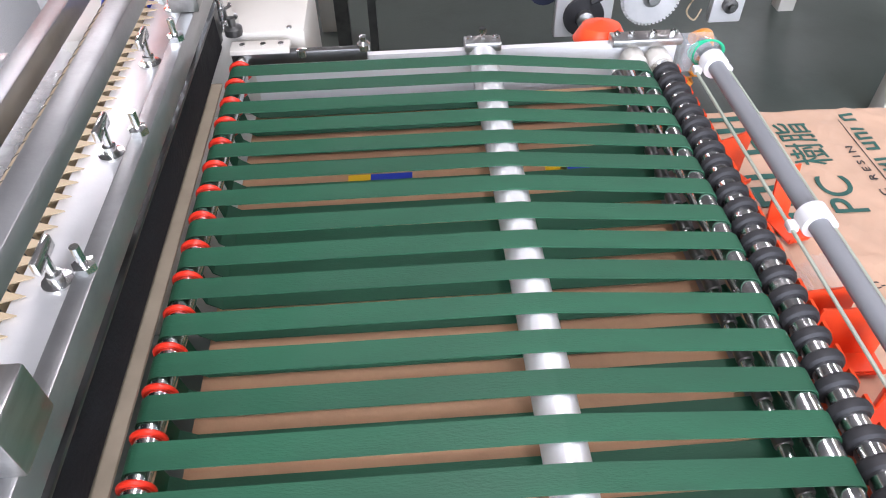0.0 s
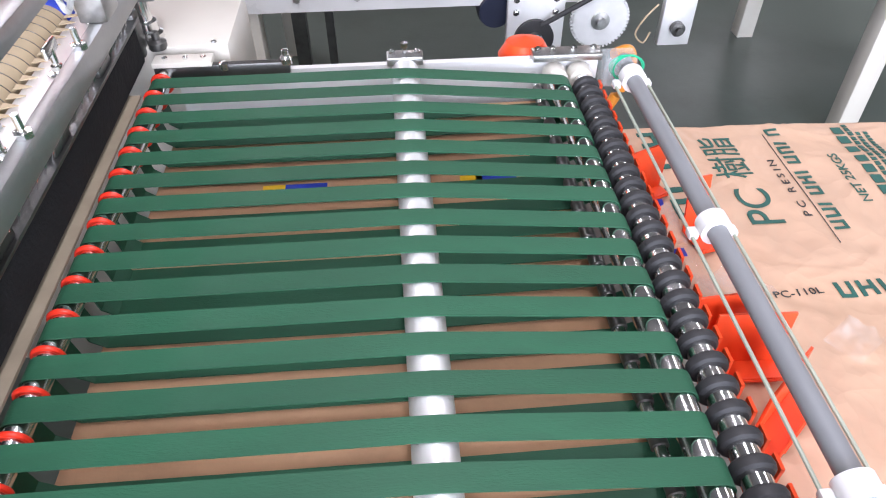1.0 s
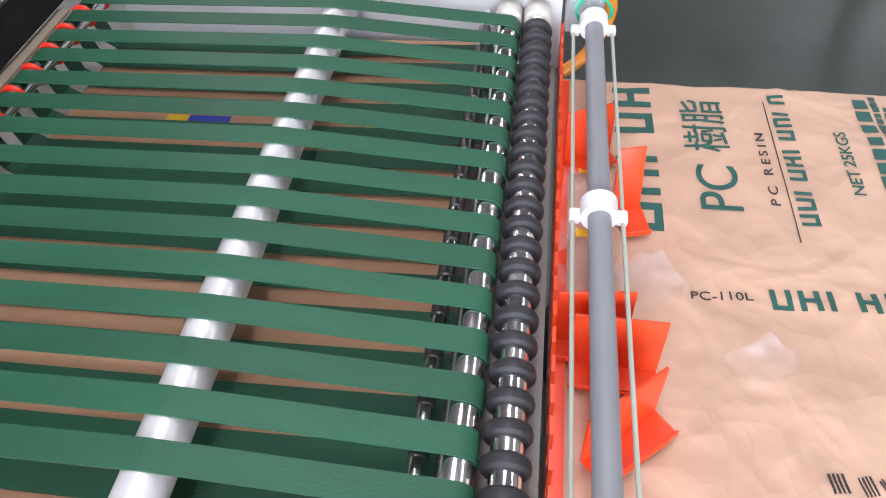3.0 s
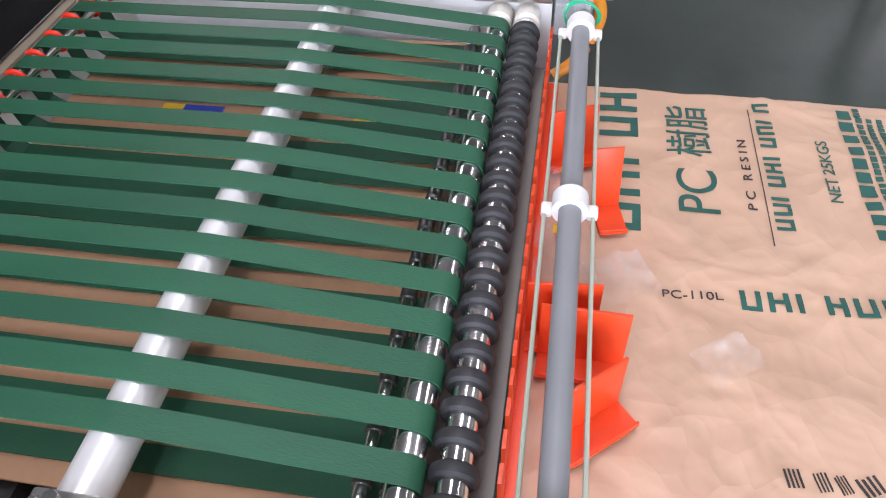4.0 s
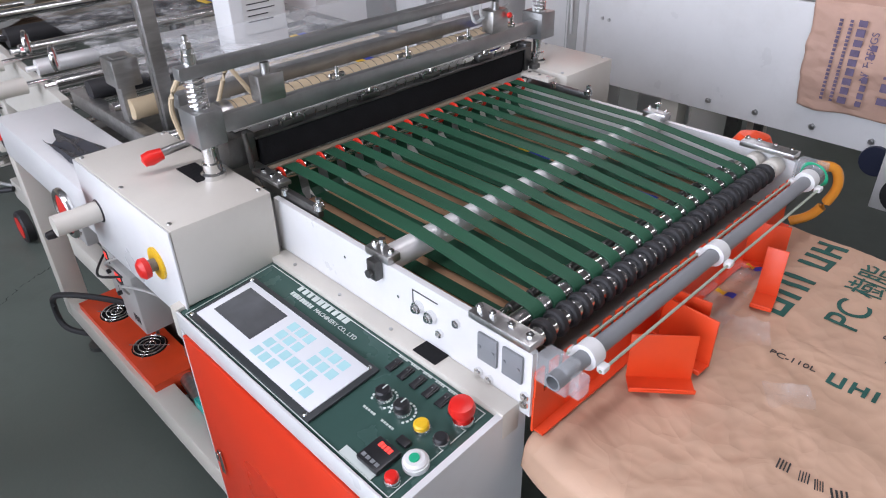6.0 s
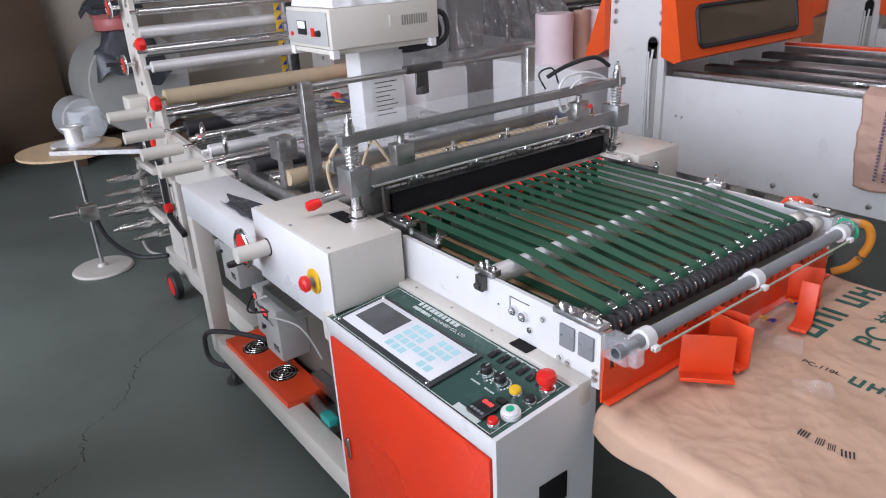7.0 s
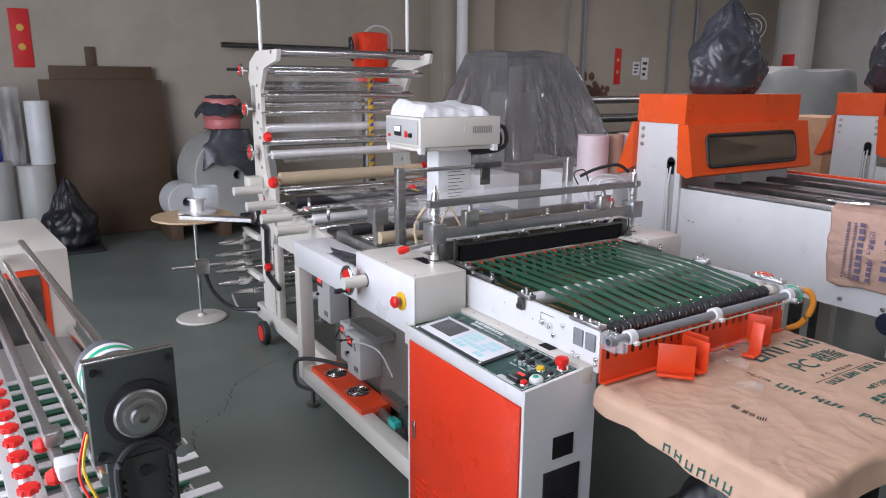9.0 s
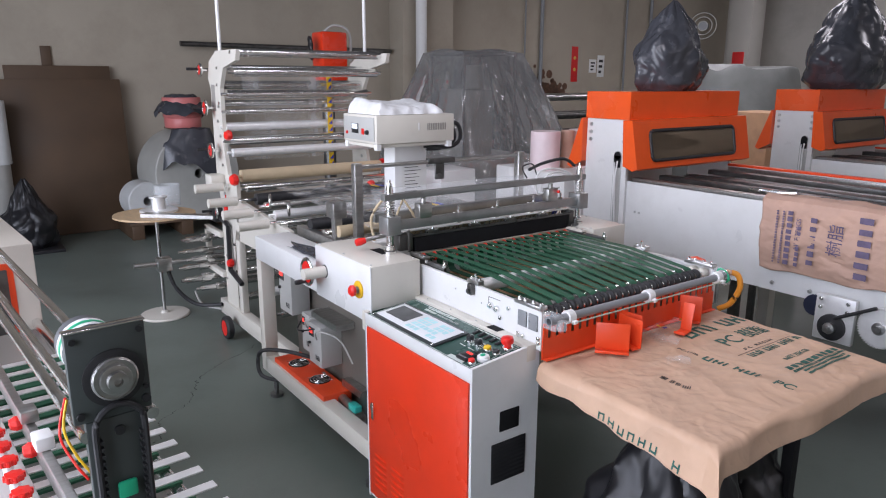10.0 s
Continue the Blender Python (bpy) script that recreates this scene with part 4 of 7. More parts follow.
round_button("button", 0.290, -0.143, 0.0115, 0.013, M_PLASTIC, M_CHROME, "black push button", False, 1.2)
gb = round_button("button", 0.290, -0.194, 0.0185, 0.013, M_WPLAST, M_WPLAST, "white push button with green centre", False, 1.1)
bm = bm_new()
lathe(bm, [(0, 0.0165), (0.008, 0.0165), (0.008, 0.018), (0, 0.018)], on_panel(0.290, -0.194) @ Vector((0, 0, 0)), (0, -0.17, 1), 18)
part("centre", bm, M_GREENP, gb)
round_button("button", 0.286, -0.236, 0.0105, 0.014, M_REDP, M_CHROME, "small red push button", False, 1.25)
bm = bm_new()
box(bm, -0.024, 0.024, -0.024, 0.024, 0, 0.010, 0.002, m=on_panel(0.240, -0.222))
ctl = part("temperature_controller", bm, M_PLASTIC, cab, "black temperature controller with red digits")
bm = bm_new()
bars(bm, on_panel(0.240, -0.214, 0.0105) @ Matrix.Translation((-0.012, 0, 0)), 0.028, 0.009, 4, 2)
part("led_digits", bm, M_LEDR, ctl)
bm = bm_new()
for k in range(4):
    box(bm, -0.019 + k * 0.010, -0.012 + k * 0.010, -0.018, -0.012, 0.010, 0.0112, m=on_panel(0.240, -0.222))
part("key", bm, M_GREYP, ctl)
bm = bm_new()
box(bm, -0.011, 0.011, -0.007, 0.007, 0, 0.006, 0.001, m=on_panel(0.248, -0.180))
part("rocker_switch", bm, M_PLASTIC, cab, "black rocker switch")
bm = bm_new()
box(bm, 0, 0.075, 0, 0.016, -0.0003, 0.0008, m=on_panel(0.185, CY0 + 0.006))
part("label_tape", bm, M_PRINT, cab, "pale label strip")

# ---- cutter head ----
posts = ((-0.458, -0.072), (-0.452, 0.970))
for x, y in posts:
    bm = bm_new()
    cyl(bm, (x, y, 0.968), (x, y, 1.225), 0.0145, 22)
    post = part("guide_post", bm, M_CHROME, mach, "polished guide post with spring")
    bm = bm_new()
    lathe(bm, [(0.015, 0), (0.026, 0), (0.026, 0.010), (0.020, 0.014), (0.020, 0.032), (0.015, 0.034)], (x, y, 0.968), (0, 0, 1), 22)
    part("post_base", bm, M_CHROME, post)
    bm = bm_new()
    hose(bm, [(x + 0.019 * math.cos(a * 0.7), y + 0.019 * math.sin(a * 0.7), 1.118 + a * 0.0011) for a in range(0, 62)], 0.0022, 6, 1)
    part("spring", bm, M_CHROME, post)
    bm = bm_new()
    box(bm, x - 0.036, x + 0.036, y - 0.030, y + 0.030, 1.045, 1.118, 0.003)
    part("slide_block", bm, M_MSTEEL, post, "grey steel slide block")
    bm = bm_new()
    lathe(bm, [(0.012, 0), (0.012, 0.010), (0.006, 0.012), (0.006, 0.034), (0, 0.036)], (x, y, 1.225), (0, 0, 1), 12)
    cyl(bm, (x, y, 1.236), (x, y, 1.246), 0.011, 6)
    part("nut", bm, M_CHROME, post)
bm = bm_new()
box(bm, -0.470, -0.441, -0.105, 1.005, 1.180, 1.205, 0.002)
part("upper_bar", bm, M_MSTEEL, mach, "long steel top bar")
bm = bm_new()
box(bm, -0.450, -0.430, -0.060, 1.000, 1.062, 1.100, 0.002)
part("lower_bar", bm, M_MSTEEL, mach, "long steel bar carrying the sealing knife")
bm = bm_new()
box(bm, -0.474, -0.4455, 0.03, 0.93, 1.0205, 1.026, 0.001)
part("knife_bar", bm, M_DSTEEL, mach, "oily steel knife bar")
bm = bm_new()
box(bm, -0.540, -0.4745, 0.00, 0.95, 1.038, 1.043, 0.001)
part("guide_plate", bm, M_ALU, mach, "bright steel guide plate")
bm = bm_new()
box(bm, -0.492, -0.447, 0.040, 0.905, 0.955, 1.020, 0.006, seg=3)
part("foam_bar", bm, M_BLACK, mach, "black foam pressure bar")
bm = bm_new()
box(bm, -0.4545, -0.4340, 0.05, 0.80, 0.946, 0.9505)
part("tan_strip", bm, M_STRIP, mach, "tan plastic strip")
for k in range(28):
    y = 0.07 + k * 0.030
    if k == 0:
        bm = bm_new()
        cyl(bm, (-0.4560, y, 1.026), (-0.4500, y, 1.043), 0.0019, 6)
        pin = part("spring_pin", bm, M_CHROME, mach)
    else:
        again(pin, dy=k * 0.030)
for y in (0.13, 0.35, 0.55, 0.75):
    bm = bm_new()
    box(bm, -0.472, -0.4505, y - 0.028, y + 0.028, 1.026, 1.039, 0.002)
    clampb = part("clamp_block", bm, M_DSTEEL, mach, "dark clamp block with screws")
    bm = bm_new()
    for s in (-0.018, 0.018):
        cyl(bm, (-0.458, y + s, 1.039), (-0.458, y + s, 1.046), 0.005, 12)
    cyl(bm, (-0.4575, y, 1.039), (-0.4575, y + 0.003, 1.049), 0.004, 10)
    part("screw", bm, M_CHROME, clampb)
for y in (0.29, 0.50, 0.71, 0.88):
    bm = bm_new()
    cyl(bm, (-0.440, y - 0.04, 1.100), (-0.440, y - 0.04, 1.130), 0.0045, 10)
    lathe(bm, [(0.0, 0), (0.011, 0), (0.011, 0.008), (0.0045, 0.009)], (-0.440, y - 0.04, 1.100), (0, 0, 1), 6)
    part("adjust_screw", bm, M_CHROME, mach, "bright adjusting screw with nut")
    bm = bm_new()
    lathe(bm, [(0.0, 0), (0.016, 0), (0.016, 0.003), (0.008, 0.004), (0.008, 0.014), (0.0, 0.016)], (-0.500, y, 1.043), (0, 0, 1), 16)
    cyl(bm, (-0.500, y, 1.050), (-0.500, y, 1.082), 0.005, 10)
    box(bm, -0.504, -0.496, y - 0.022, y + 0.022, 1.074, 1.092, 0.003)
    part("wing_bolt", bm, M_CHROME, mach, "bright wing bolt on the guide plate")
for y in (0.075, 0.775):
    bm = bm_new()
    box(bm, -0.462, -0.422, y - 0.030, y + 0.030, 1.100, 1.158, 0.003)
    cyl(bm, (-0.442, y, 1.158), (-0.442, y, 1.178), 0.010, 14)
    part("air_cylinder", bm, M_STEEL, mach, "small steel air cylinder")
    if y < 0.5:
        continue
    bm = bm_new()
    lathe(bm, [(0.003, 0), (0.007, 0.003), (0.007, 0.012), (0.0, 0.014)], (-0.420, y + 0.022, 1.14), (1, 0.3, 0.3), 12)
    part("red_fitting", bm, M_REDP, mach)
bm = bm_new()
cyl(bm, (-0.584, 0.02, 1.030), (-0.584, 0.93, 1.030), 0.036, 28)
sleeve_roll = part("paper_roller", bm, M_TAN, mach, "tan wrapped roller with dark grooves")
for k in range(34):
    if k == 0:
        bm = bm_new()
        torus(bm, (-0.584, 0.06, 1.030), (0, 1, 0), 0.0360, 0.0010, 24, 6)
        groove = part("groove", bm, M_DSTEEL, sleeve_roll)
    else:
        again(groove, dy=k * 0.025)
for k in range(34):
    if k == 0:
        bm = bm_new()
        poly_plate(bm, [(-0.548, 0.062), (-0.548, 0.078), (-0.524, 0.070)], "z", 1.046, 1.0475)
        spike = part("comb_tooth", bm, M_TAN, sleeve_roll)
    else:
        again(spike, dy=k * 0.025)
for y0, y1 in ((0.02, 0.05), (0.90, 0.93)):
    bm = bm_new()
    lathe(bm, [(0.0, 0), (0.039, 0), (0.041, 0.004), (0.041, y1 - y0 - 0.004), (0.039, y1 - y0), (0, y1 - y0)], (-0.584, y0, 1.030), (0, 1, 0), 24)
    part("roller_end", bm, M_BLUE if y0 > 0.5 else M_STEEL, sleeve_roll)
bm = bm_new()
box(bm, -0.662, -0.630, -0.04, 0.99, 1.056, 1.092, 0.003)
part("rear_beam", bm, M_MSTEEL, mach, "dark green-grey rear beam")
bm = bm_new()
grid_sheet(bm, 2, 8, lambda u, v: Vector((-0.66 - 0.13 * u, 0.03 + 0.90 * v, 1.05 + 0.12 * u)))
part("guard", bm, M_ACRYL, mach, "clear acrylic guard")
bm = bm_new()
cyl(bm, (-0.56, -0.14, 1.008), (-0.53, -0.02, 1.03), 0.009, 14)
rl = part("release_lever", bm, M_STEEL, mach, "steel lever with red grip")
bm = bm_new()
lathe(bm, [(0, 0), (0.013, 0.004), (0.016, 0.02), (0.012, 0.045), (0.0, 0.048)], (-0.567, -0.172, 1.0), (0.25, 1, 0.2), 16)
part("grip", bm, M_REDP, rl)
bm = bm_new()
box(bm, -0.51, -0.455, -0.030, 0.035, 0.968, 1.035, 0.004)
cyl(bm, (-0.445, 0.01, 0.965), (-0.425, -0.005, 1.055), 0.006, 12)
part("pivot_block", bm, M_DSTEEL, mach)
bm = bm_new()
box(bm, -0.51, -0.45, 0.915, 0.945, 0.955, 1.035, 0.004)
lathe(bm, [(0, 0), (0.016, 0), (0.016, 0.012), (0.007, 0.016), (0.007, 0.03), (0, 0.03)], (-0.43, 0.935, 0.965), (0, 0, 1), 14)
part("pivot_block", bm, M_DSTEEL, mach)
for pts, r, mt in (
    ([(-0.50, 0.985, 1.24), (-0.51, 0.92, 1.275), (-0.52, 0.80, 1.262), (-0.53, 0.72, 1.235)], 0.0075, M_RUBBER),
    ([(-0.47, 0.80, 1.16), (-0.46, 0.72, 1.13), (-0.46, 0.70, 1.19), (-0.47, 0.74, 1.235), (-0.48, 0.86, 1.235), (-0.47, 0.95, 1.19), (-0.45, 0.95, 1.09)], 0.0045, M_WPLAST),
    ([(-0.47, 0.86, 1.15), (-0.455, 0.74, 1.14), (-0.45, 0.74, 1.20), (-0.46, 0.82, 1.225), (-0.46, 0.93, 1.205)], 0.0035, M_WPLAST),
    ([(-0.62, -0.05, 0.985), (-0.625, -0.06, 1.08), (-0.58, -0.03, 1.16), (-0.53, 0.0, 1.17)], 0.006, M_TAN),
    ([(-0.60, 0.03, 1.05), (-0.56, 0.05, 1.15), (-0.53, 0.04, 1.16), (-0.50, 0.08, 1.08)], 0.005, M_TAN),
    ([(-0.52, 0.70, 1.20), (-0.53, 0.68, 1.25), (-0.53, 0.74, 1.26), (-0.52, 0.76, 1.21)], 0.003, M_PLASTIC),
):
    bm = bm_new()
    hose(bm, pts, r, 8)
    part("air_hose", bm, mt, mach)

# gantry over the infeed, rollers and film behind the cutter
for y in (0.07, 1.06):
    bm = bm_new()
    box(bm, -1.000, -0.960, y - 0.020, y + 0.020, 0.86, 1.262, 0.004)
    for s in (-0.02, 0.02):
        box(bm, -0.986, -0.974, y + s - 0.002, y + s + 0.002, 0.87, 1.25)
    part("gantry_post", bm, M_STEEL, mach, "aluminium profile post")
bm = bm_new()
cyl(bm, (-0.98, 0.05, 1.245), (-0.98, 1.08, 1.245), 0.010, 14)
part("gantry_rod", bm, M_STEEL, mach)
bm = bm_new()
box(bm, -0.995, -0.965, 0.46, 0.62, 1.235, 1.262, 0.003)
box(bm, -0.985, -0.972, 0.505, 0.56, 1.155, 1.235, 0.005)
cyl(bm, (-0.97, 0.515, 1.17), (-0.945, 0.515, 1.175), 0.014, 14)
part("sensor_bracket", bm, M_DSTEEL, mach, "dark sensor bracket clamped on the rod")
for k, (x, z, r, mt) in enumerate(((-0.74, 0.93, 0.028, M_ALU), (-0.88, 0.90, 0.022, M_CHROME), (-1.05, 0.94, 0.028, M_TAN), (-1.20, 0.90, 0.022, M_CHROME), (-1.36, 0.92, 0.03, M_RUBBER))):
    bm = bm_new()
    cyl(bm, (x, 0.0, z), (x, 0.93, z), r, 22)
    part("feed_roller", bm, mt, mach, "infeed roller")
bm = bm_new()
grid_sheet(bm, 24, 12, lambda u, v: Vector((-0.66 - 1.35 * u, 0.08 + 0.74 * v, 0.975 + 0.05 * u + 0.010 * noise.noise(Vector((u * 9, v * 3, 0))))))
web = part("film_web", bm, M_FILM, mach, "clear plastic film web running into the machine")
for k in range(4):
    for c, dy in ((M_YELLOW, 0), (M_BLUE, 0.03)):
        bm = bm_new()
        x = -0.75 - 0.3 * k
        box(bm, x - 0.07, x, 0.56 + dy, 0.585 + dy, 0.993 + 0.05 * (0.1 + 0.22 * k), 0.9945 + 0.05 * (0.1 + 0.22 * k))
        part("printed_mark", bm, c, web)
bm = bm_new()
box(bm, -1.48, -0.80, 0.86, 0.90, 0.86, 0.97, 0.004)
box(bm, -1.48, -0.80, -0.02, 0.02, 0.85, 0.90, 0.004)
part("inner_rail", bm, M_STEEL, mach)
bm = bm_new()
box(bm, -1.10, -1.06, -0.01, 0.03, 0.90, 1.08, 0.004)
box(bm, -1.13, -1.05, -0.02, 0.05, 1.00, 1.075, 0.004)
part("bracket", bm, M_STEEL, mach)

# ---- sack-covered table at the outfeed ----
ZS = 0.774
table = thing("work_table", (0.65, 0.5, 0.0), "low steel work table under a kraft paper cover", "table")
bm = bm_new()
box(bm, 0.385, 0.955, 0.03, 0.885, 0.732, 0.762, 0.004)
part("tabletop", bm, M_PLY, table)
# Legs are coloured black to imitate the shade under the table.
for x in (0.48, 0.76):
    for y in (0.34, 0.82):
        bm = bm_new()
        box(bm, x - 0.02, x + 0.02, y - 0.02, y + 0.02, 0, 0.732, 0.002)
        part("leg", bm, M_BLACK, table)


def crease(x, y, k=1.0):
    """Folded-paper relief: broad waves and sharp ridges."""
    p = Vector((x * 7, y * 7, 0.3))
    w = p + 0.5 * Vector((noise.noise(p * 0.8), noise.noise(p * 0.8 + Vector((9, 2, 1))), 0))
    d1 = noise.voronoi(w * 0.62)[0]
    d2 = noise.voronoi(w * 1.45 + Vector((4, 4, 4)))[0]
    d3 = noise.voronoi(w * 3.4 + Vector((1, 7, 2)))[0]
    fold = 0.0065 * d1[0] + 0.008 * min(0.35, d1[1] - d1[0]) + 0.0050 * d2[0] + 0.007 * min(0.25, d2[1] - d2[0])
    return k * (fold + 0.0030 * d3[0] + 0.003 * noise.noise(p * 0.6) - 0.0100)


def sack_fn(u, v):
    # u runs across x past the end edge, v along y past the front edge
    s, q = u * 0.725, v * (0.975 + 0.055 * u + 0.012 * noise.noise(Vector((u * 7, 0, 0))))
    top_x, top_y = 0.630, 0.898
    dx, dy = max(s - top_x, 0), max(q - top_y, 0)
    x = 0.352 + min(s, top_x)
    y = 0.905 - 0.028 * u - min(q, top_y)
    wob = noise.noise(Vector((s * 5, q * 5, 4)))
    z = ZS - 0.003 + crease(x, y)
    fade = max(0.0, 1 - 14 * max(dx, dy))
    if dx > 0:
        a = min(dx / 0.03, 1.4)
        x += 0.03 * math.sin(a) + 0.16 * max(dx - 0.042, 0) + 0.02 * wob * min(1, dx / 0.04)
        z -= 0.03 * (1 - math.cos(a)) + max(dx - 0.042, 0) * 0.95
    if dy > 0:
        a = min(dy / 0.03, 1.4)
        y -= 0.03 * math.sin(a) + 0.16 * max(dy - 0.042, 0) + 0.02 * wob * min(1, dy / 0.04)
        z -= 0.03 * (1 - math.cos(a)) + max(dy - 0.042, 0) * 0.95
    if dx > 0 and dy > 0:
        x += 0.35 * min(dx, dy)
        y -= 0.35 * min(dx, dy)
    z -= 0.05 * max(0, q - top_y) * u
    return Vector((x, y, z))


bm = grid_sheet(bm_new(), 210, 270, sack_fn)
cover = solo("paper_cover", bm, M_KRAFT, "creased brown kraft paper sack spread over the table", "paper", origin=(0.6, 0.5, ZS))
mod = cover.modifiers.new("sheet", "SOLIDIFY")
mod.thickness = 0.0012
mod.offset = -1


bm = bm_new()
for k in range(8):
    if k == 6:
        continue
    for a, b, c, d in ((0.0, 0.005, 0.957, 0.980), (0.018, 0.023, 0.957, 0.980), (0.005, 0.018, 0.958 + 0.008 * (k % 3), 0.963 + 0.008 * (k % 3))):
        x0 = 0.27 + 0.038 * k
        vs = [sack_fn((x0 + p) / 0.725, q / 0.985) + Vector((0, -0.0018, 0)) for p, q in ((a, c), (b, c), (b, d), (a, d))]
        bm.faces.new([bm.verts.new(v) for v in vs])
part("maker_mark", bm, M_INK, cover, "dark green mark upside down on the hanging edge")


def flat(x, y, deg, h=0.0030):
    return Matrix.Translation((x, y, ZS + h)) @ Matrix.Rotation(radians(deg), 4, "Z")


def drape(ob):
    """Lays print on the creased paper."""
    o = ORIGIN[ob.name]
    for v in ob.data.vertices:
        w = v.co + o
        v.co.z += crease(w.x, w.y) - 0.0042
    return ob


def lay(bm):
    for v in bm.verts:
        v.co.z += crease(v.co.x, v.co.y) - 0.0042
    return bm


def print_bars(m, w, h, n, seed, mt=None, fill=0.72):
    bm = bars(bm_new(), m, w, h, n, seed, fill, 0.0004)
    bmesh.ops.subdivide_edges(bm, edges=bm.edges[:], cuts=2, use_grid_fill=True)
    return part("print", lay(bm), mt or M_INK, cover)


def brand_shape(m, w, h, n, seed):
    """A maker's mark as plain strokes, one block a letter."""
    bm = bm_new()
    step = w / n
    rng = random.Random(seed)
    for i in range(n):
        x, lw, t = i * step, step * 0.74, step * 0.19
        box(bm, x, x + t, 0, h, -0.0004, 0.0004, m=m)
        if i % 3 != 2:
            box(bm, x + lw - t, x + lw, 0, h, -0.0004, 0.0004, m=m)
            k = rng.choice((0.0, 0.42, 0.82))
            box(bm, x + t, x + lw - t, k * h, k * h + t * 0.9, -0.0004, 0.0004, m=m)
    bmesh.ops.subdivide_edges(bm, edges=bm.edges[:], cuts=2, use_grid_fill=True)
    return part("maker_mark", lay(bm), M_INK, cover)


brand_shape(flat(0.507, 0.551, 90), 0.350, 0.062, 5, 1)
drape(letters("lettering", "PC", 0.086, flat(0.621, 0.592, 90), M_INK, cover, 0.0004, 0.98))
drape(letters("lettering", "\u6a39\u8102", 0.074, flat(0.613, 0.720, 90), M_INK, cover, 0.0004, 0.92))
drape(letters("lettering", "P C   R E S I N", 0.019, flat(0.674, 0.611, 90), M_DINK, cover, 0.0004, 1.42))
brand_shape(flat(0.721, 0.576, 90), 0.303, 0.025, 10, 2)
print_bars(flat(0.688, 0.543, 90), 0.357, 0.0014, 1, 3, M_DINK, 1.0)
drape(letters("lettering", "NET 25KGS", 0.025, flat(0.797, 0.641, 90), M_INK, cover, 0.0004, 1.12))
print_bars(flat(0.848, 0.570, 90), 0.303, 0.022, 10, 4)
print_bars(flat(0.864, 0.570, 90), 0.31, 0.010, 22, 5)
print_bars(flat(0.879, 0.600, 90), 0.25, 0.009, 24, 6)
print_bars(flat(0.895, 0.600, 90), 0.25, 0.009, 26, 7)
drape(letters("lettering", "PC-110L", 0.018, flat(0.531, 0.435, 3), M_DINK, cover, 0.0004, 1.25))
brand_shape(flat(0.632, 0.427, 2), 0.212, 0.031, 6, 8)
drape(letters("lettering", "PC", 0.047, flat(0.862, 0.436, 3), M_INK, cover, 0.0004, 1.15))
for k, (x, w) in enumerate(((0.652, 0.020), (0.685, 0.016), (0.708, 0.014), (0.732, 0.026))):
    print_bars(flat(x, 0.190, 8 + 6 * k), w, 0.022, 4, 20 + k, M_DINK, 0.45)


def bracket(name, a, b, h, base, lean, lab):
    """A bent sheet bracket: upright from a to b, foot on the table."""
    a, b = Vector((*a, 0)), Vector((*b, 0))
    d = (b - a).normalized()
    n = Vector((d.y, -d.x, 0))
    L = (b - a).length
    bm = bm_new()
    m = Matrix.Translation(a + Vector((0, 0, ZS + 0.006))) @ Matrix.Rotation(math.atan2(d.y, d.x), 4, "Z")
    box(bm, 0, L, -base, 0.002, 0.0, 0.0025, m=m)
    box(bm, 0, L, -base - 0.002, -base + 0.001, 0.0, 0.009, 0.001, m=m)
    box(bm, L * 0.14, L * 0.86, -base - 0.0035, -base - 0.001, 0.002, 0.006, m=m)
    box(bm, 0, L, -0.002, 0.002, 0.0, h, 0.0008, m=m @ Matrix.Rotation(lean * 8, 4, "X"))
    return solo(name, bm, M_ORED, lab, "bracket", origin=(a.x, a.y, ZS), group="bag stop brackets")


bracket("stop_bracket", (0.390, 0.196), (0.472, 0.266), 0.092, 0.036, 0.0, "orange-red bent sheet bracket standing on the paper cover")
bracket("stop_bracket", (0.376, 0.321), (0.478, 0.317), 0.094, 0.034, -0.004, "orange-red bent sheet bracket standing on the paper cover")
bracket("stop_bracket", (0.358, 0.352), (0.445, 0.358), 0.096, 0.030, 0.0, "orange-red bent sheet bracket standing on the paper cover")
bracket("stop_bracket", (0.364, 0.676), (0.434, 0.706), 0.094, 0.028, 0.0, "orange-red bent sheet bracket near the far end of the outfeed")
bracket("stop_bracket", (0.436, 0.583), (0.474, 0.592), 0.098, 0.055, -0.022, "orange-red leaning sheet bracket with a long foot")


def clear_bag(x, y, w, l, deg, seed, lift):
    m = Matrix.Translation((x, y, ZS)) @ Matrix.Rotation(radians(deg), 4, "Z")
    bm = bm_new()
    grid_sheet(bm, 22, 22, lambda u, v: m @ Vector((u * w, v * l, 0.008 + lift + 0.012 * noise.noise(Vector((u * 4 + seed, v * 4, seed))) + 0.004 * abs(noise.noise(Vector((u * 13, v * 11, seed)))))))
    ob = solo("plastic_bag", bm, M_CBAG, "crumpled clear plastic bag with coloured print", "bag", origin=(x, y, ZS), group="finished bags")
    for mt, a, b in ((M_YELLOW, 0.30, 0.52), (M_BLUE, 0.52, 0.74)) if l > 0.1 else ():
        bm = bm_new()
        grid_sheet(bm, 2, 10, lambda u, v: m @ Vector(((a + (b - a) * u) * w, (0.80 + 0.12 * v) * l, 0.0150 + lift + 0.012 * noise.noise(Vector(((a + (b - a) * u) * 4 + seed, (0.80 + 0.12 * v) * 4, seed))))))
        part("print", bm, mt, ob)
    return ob


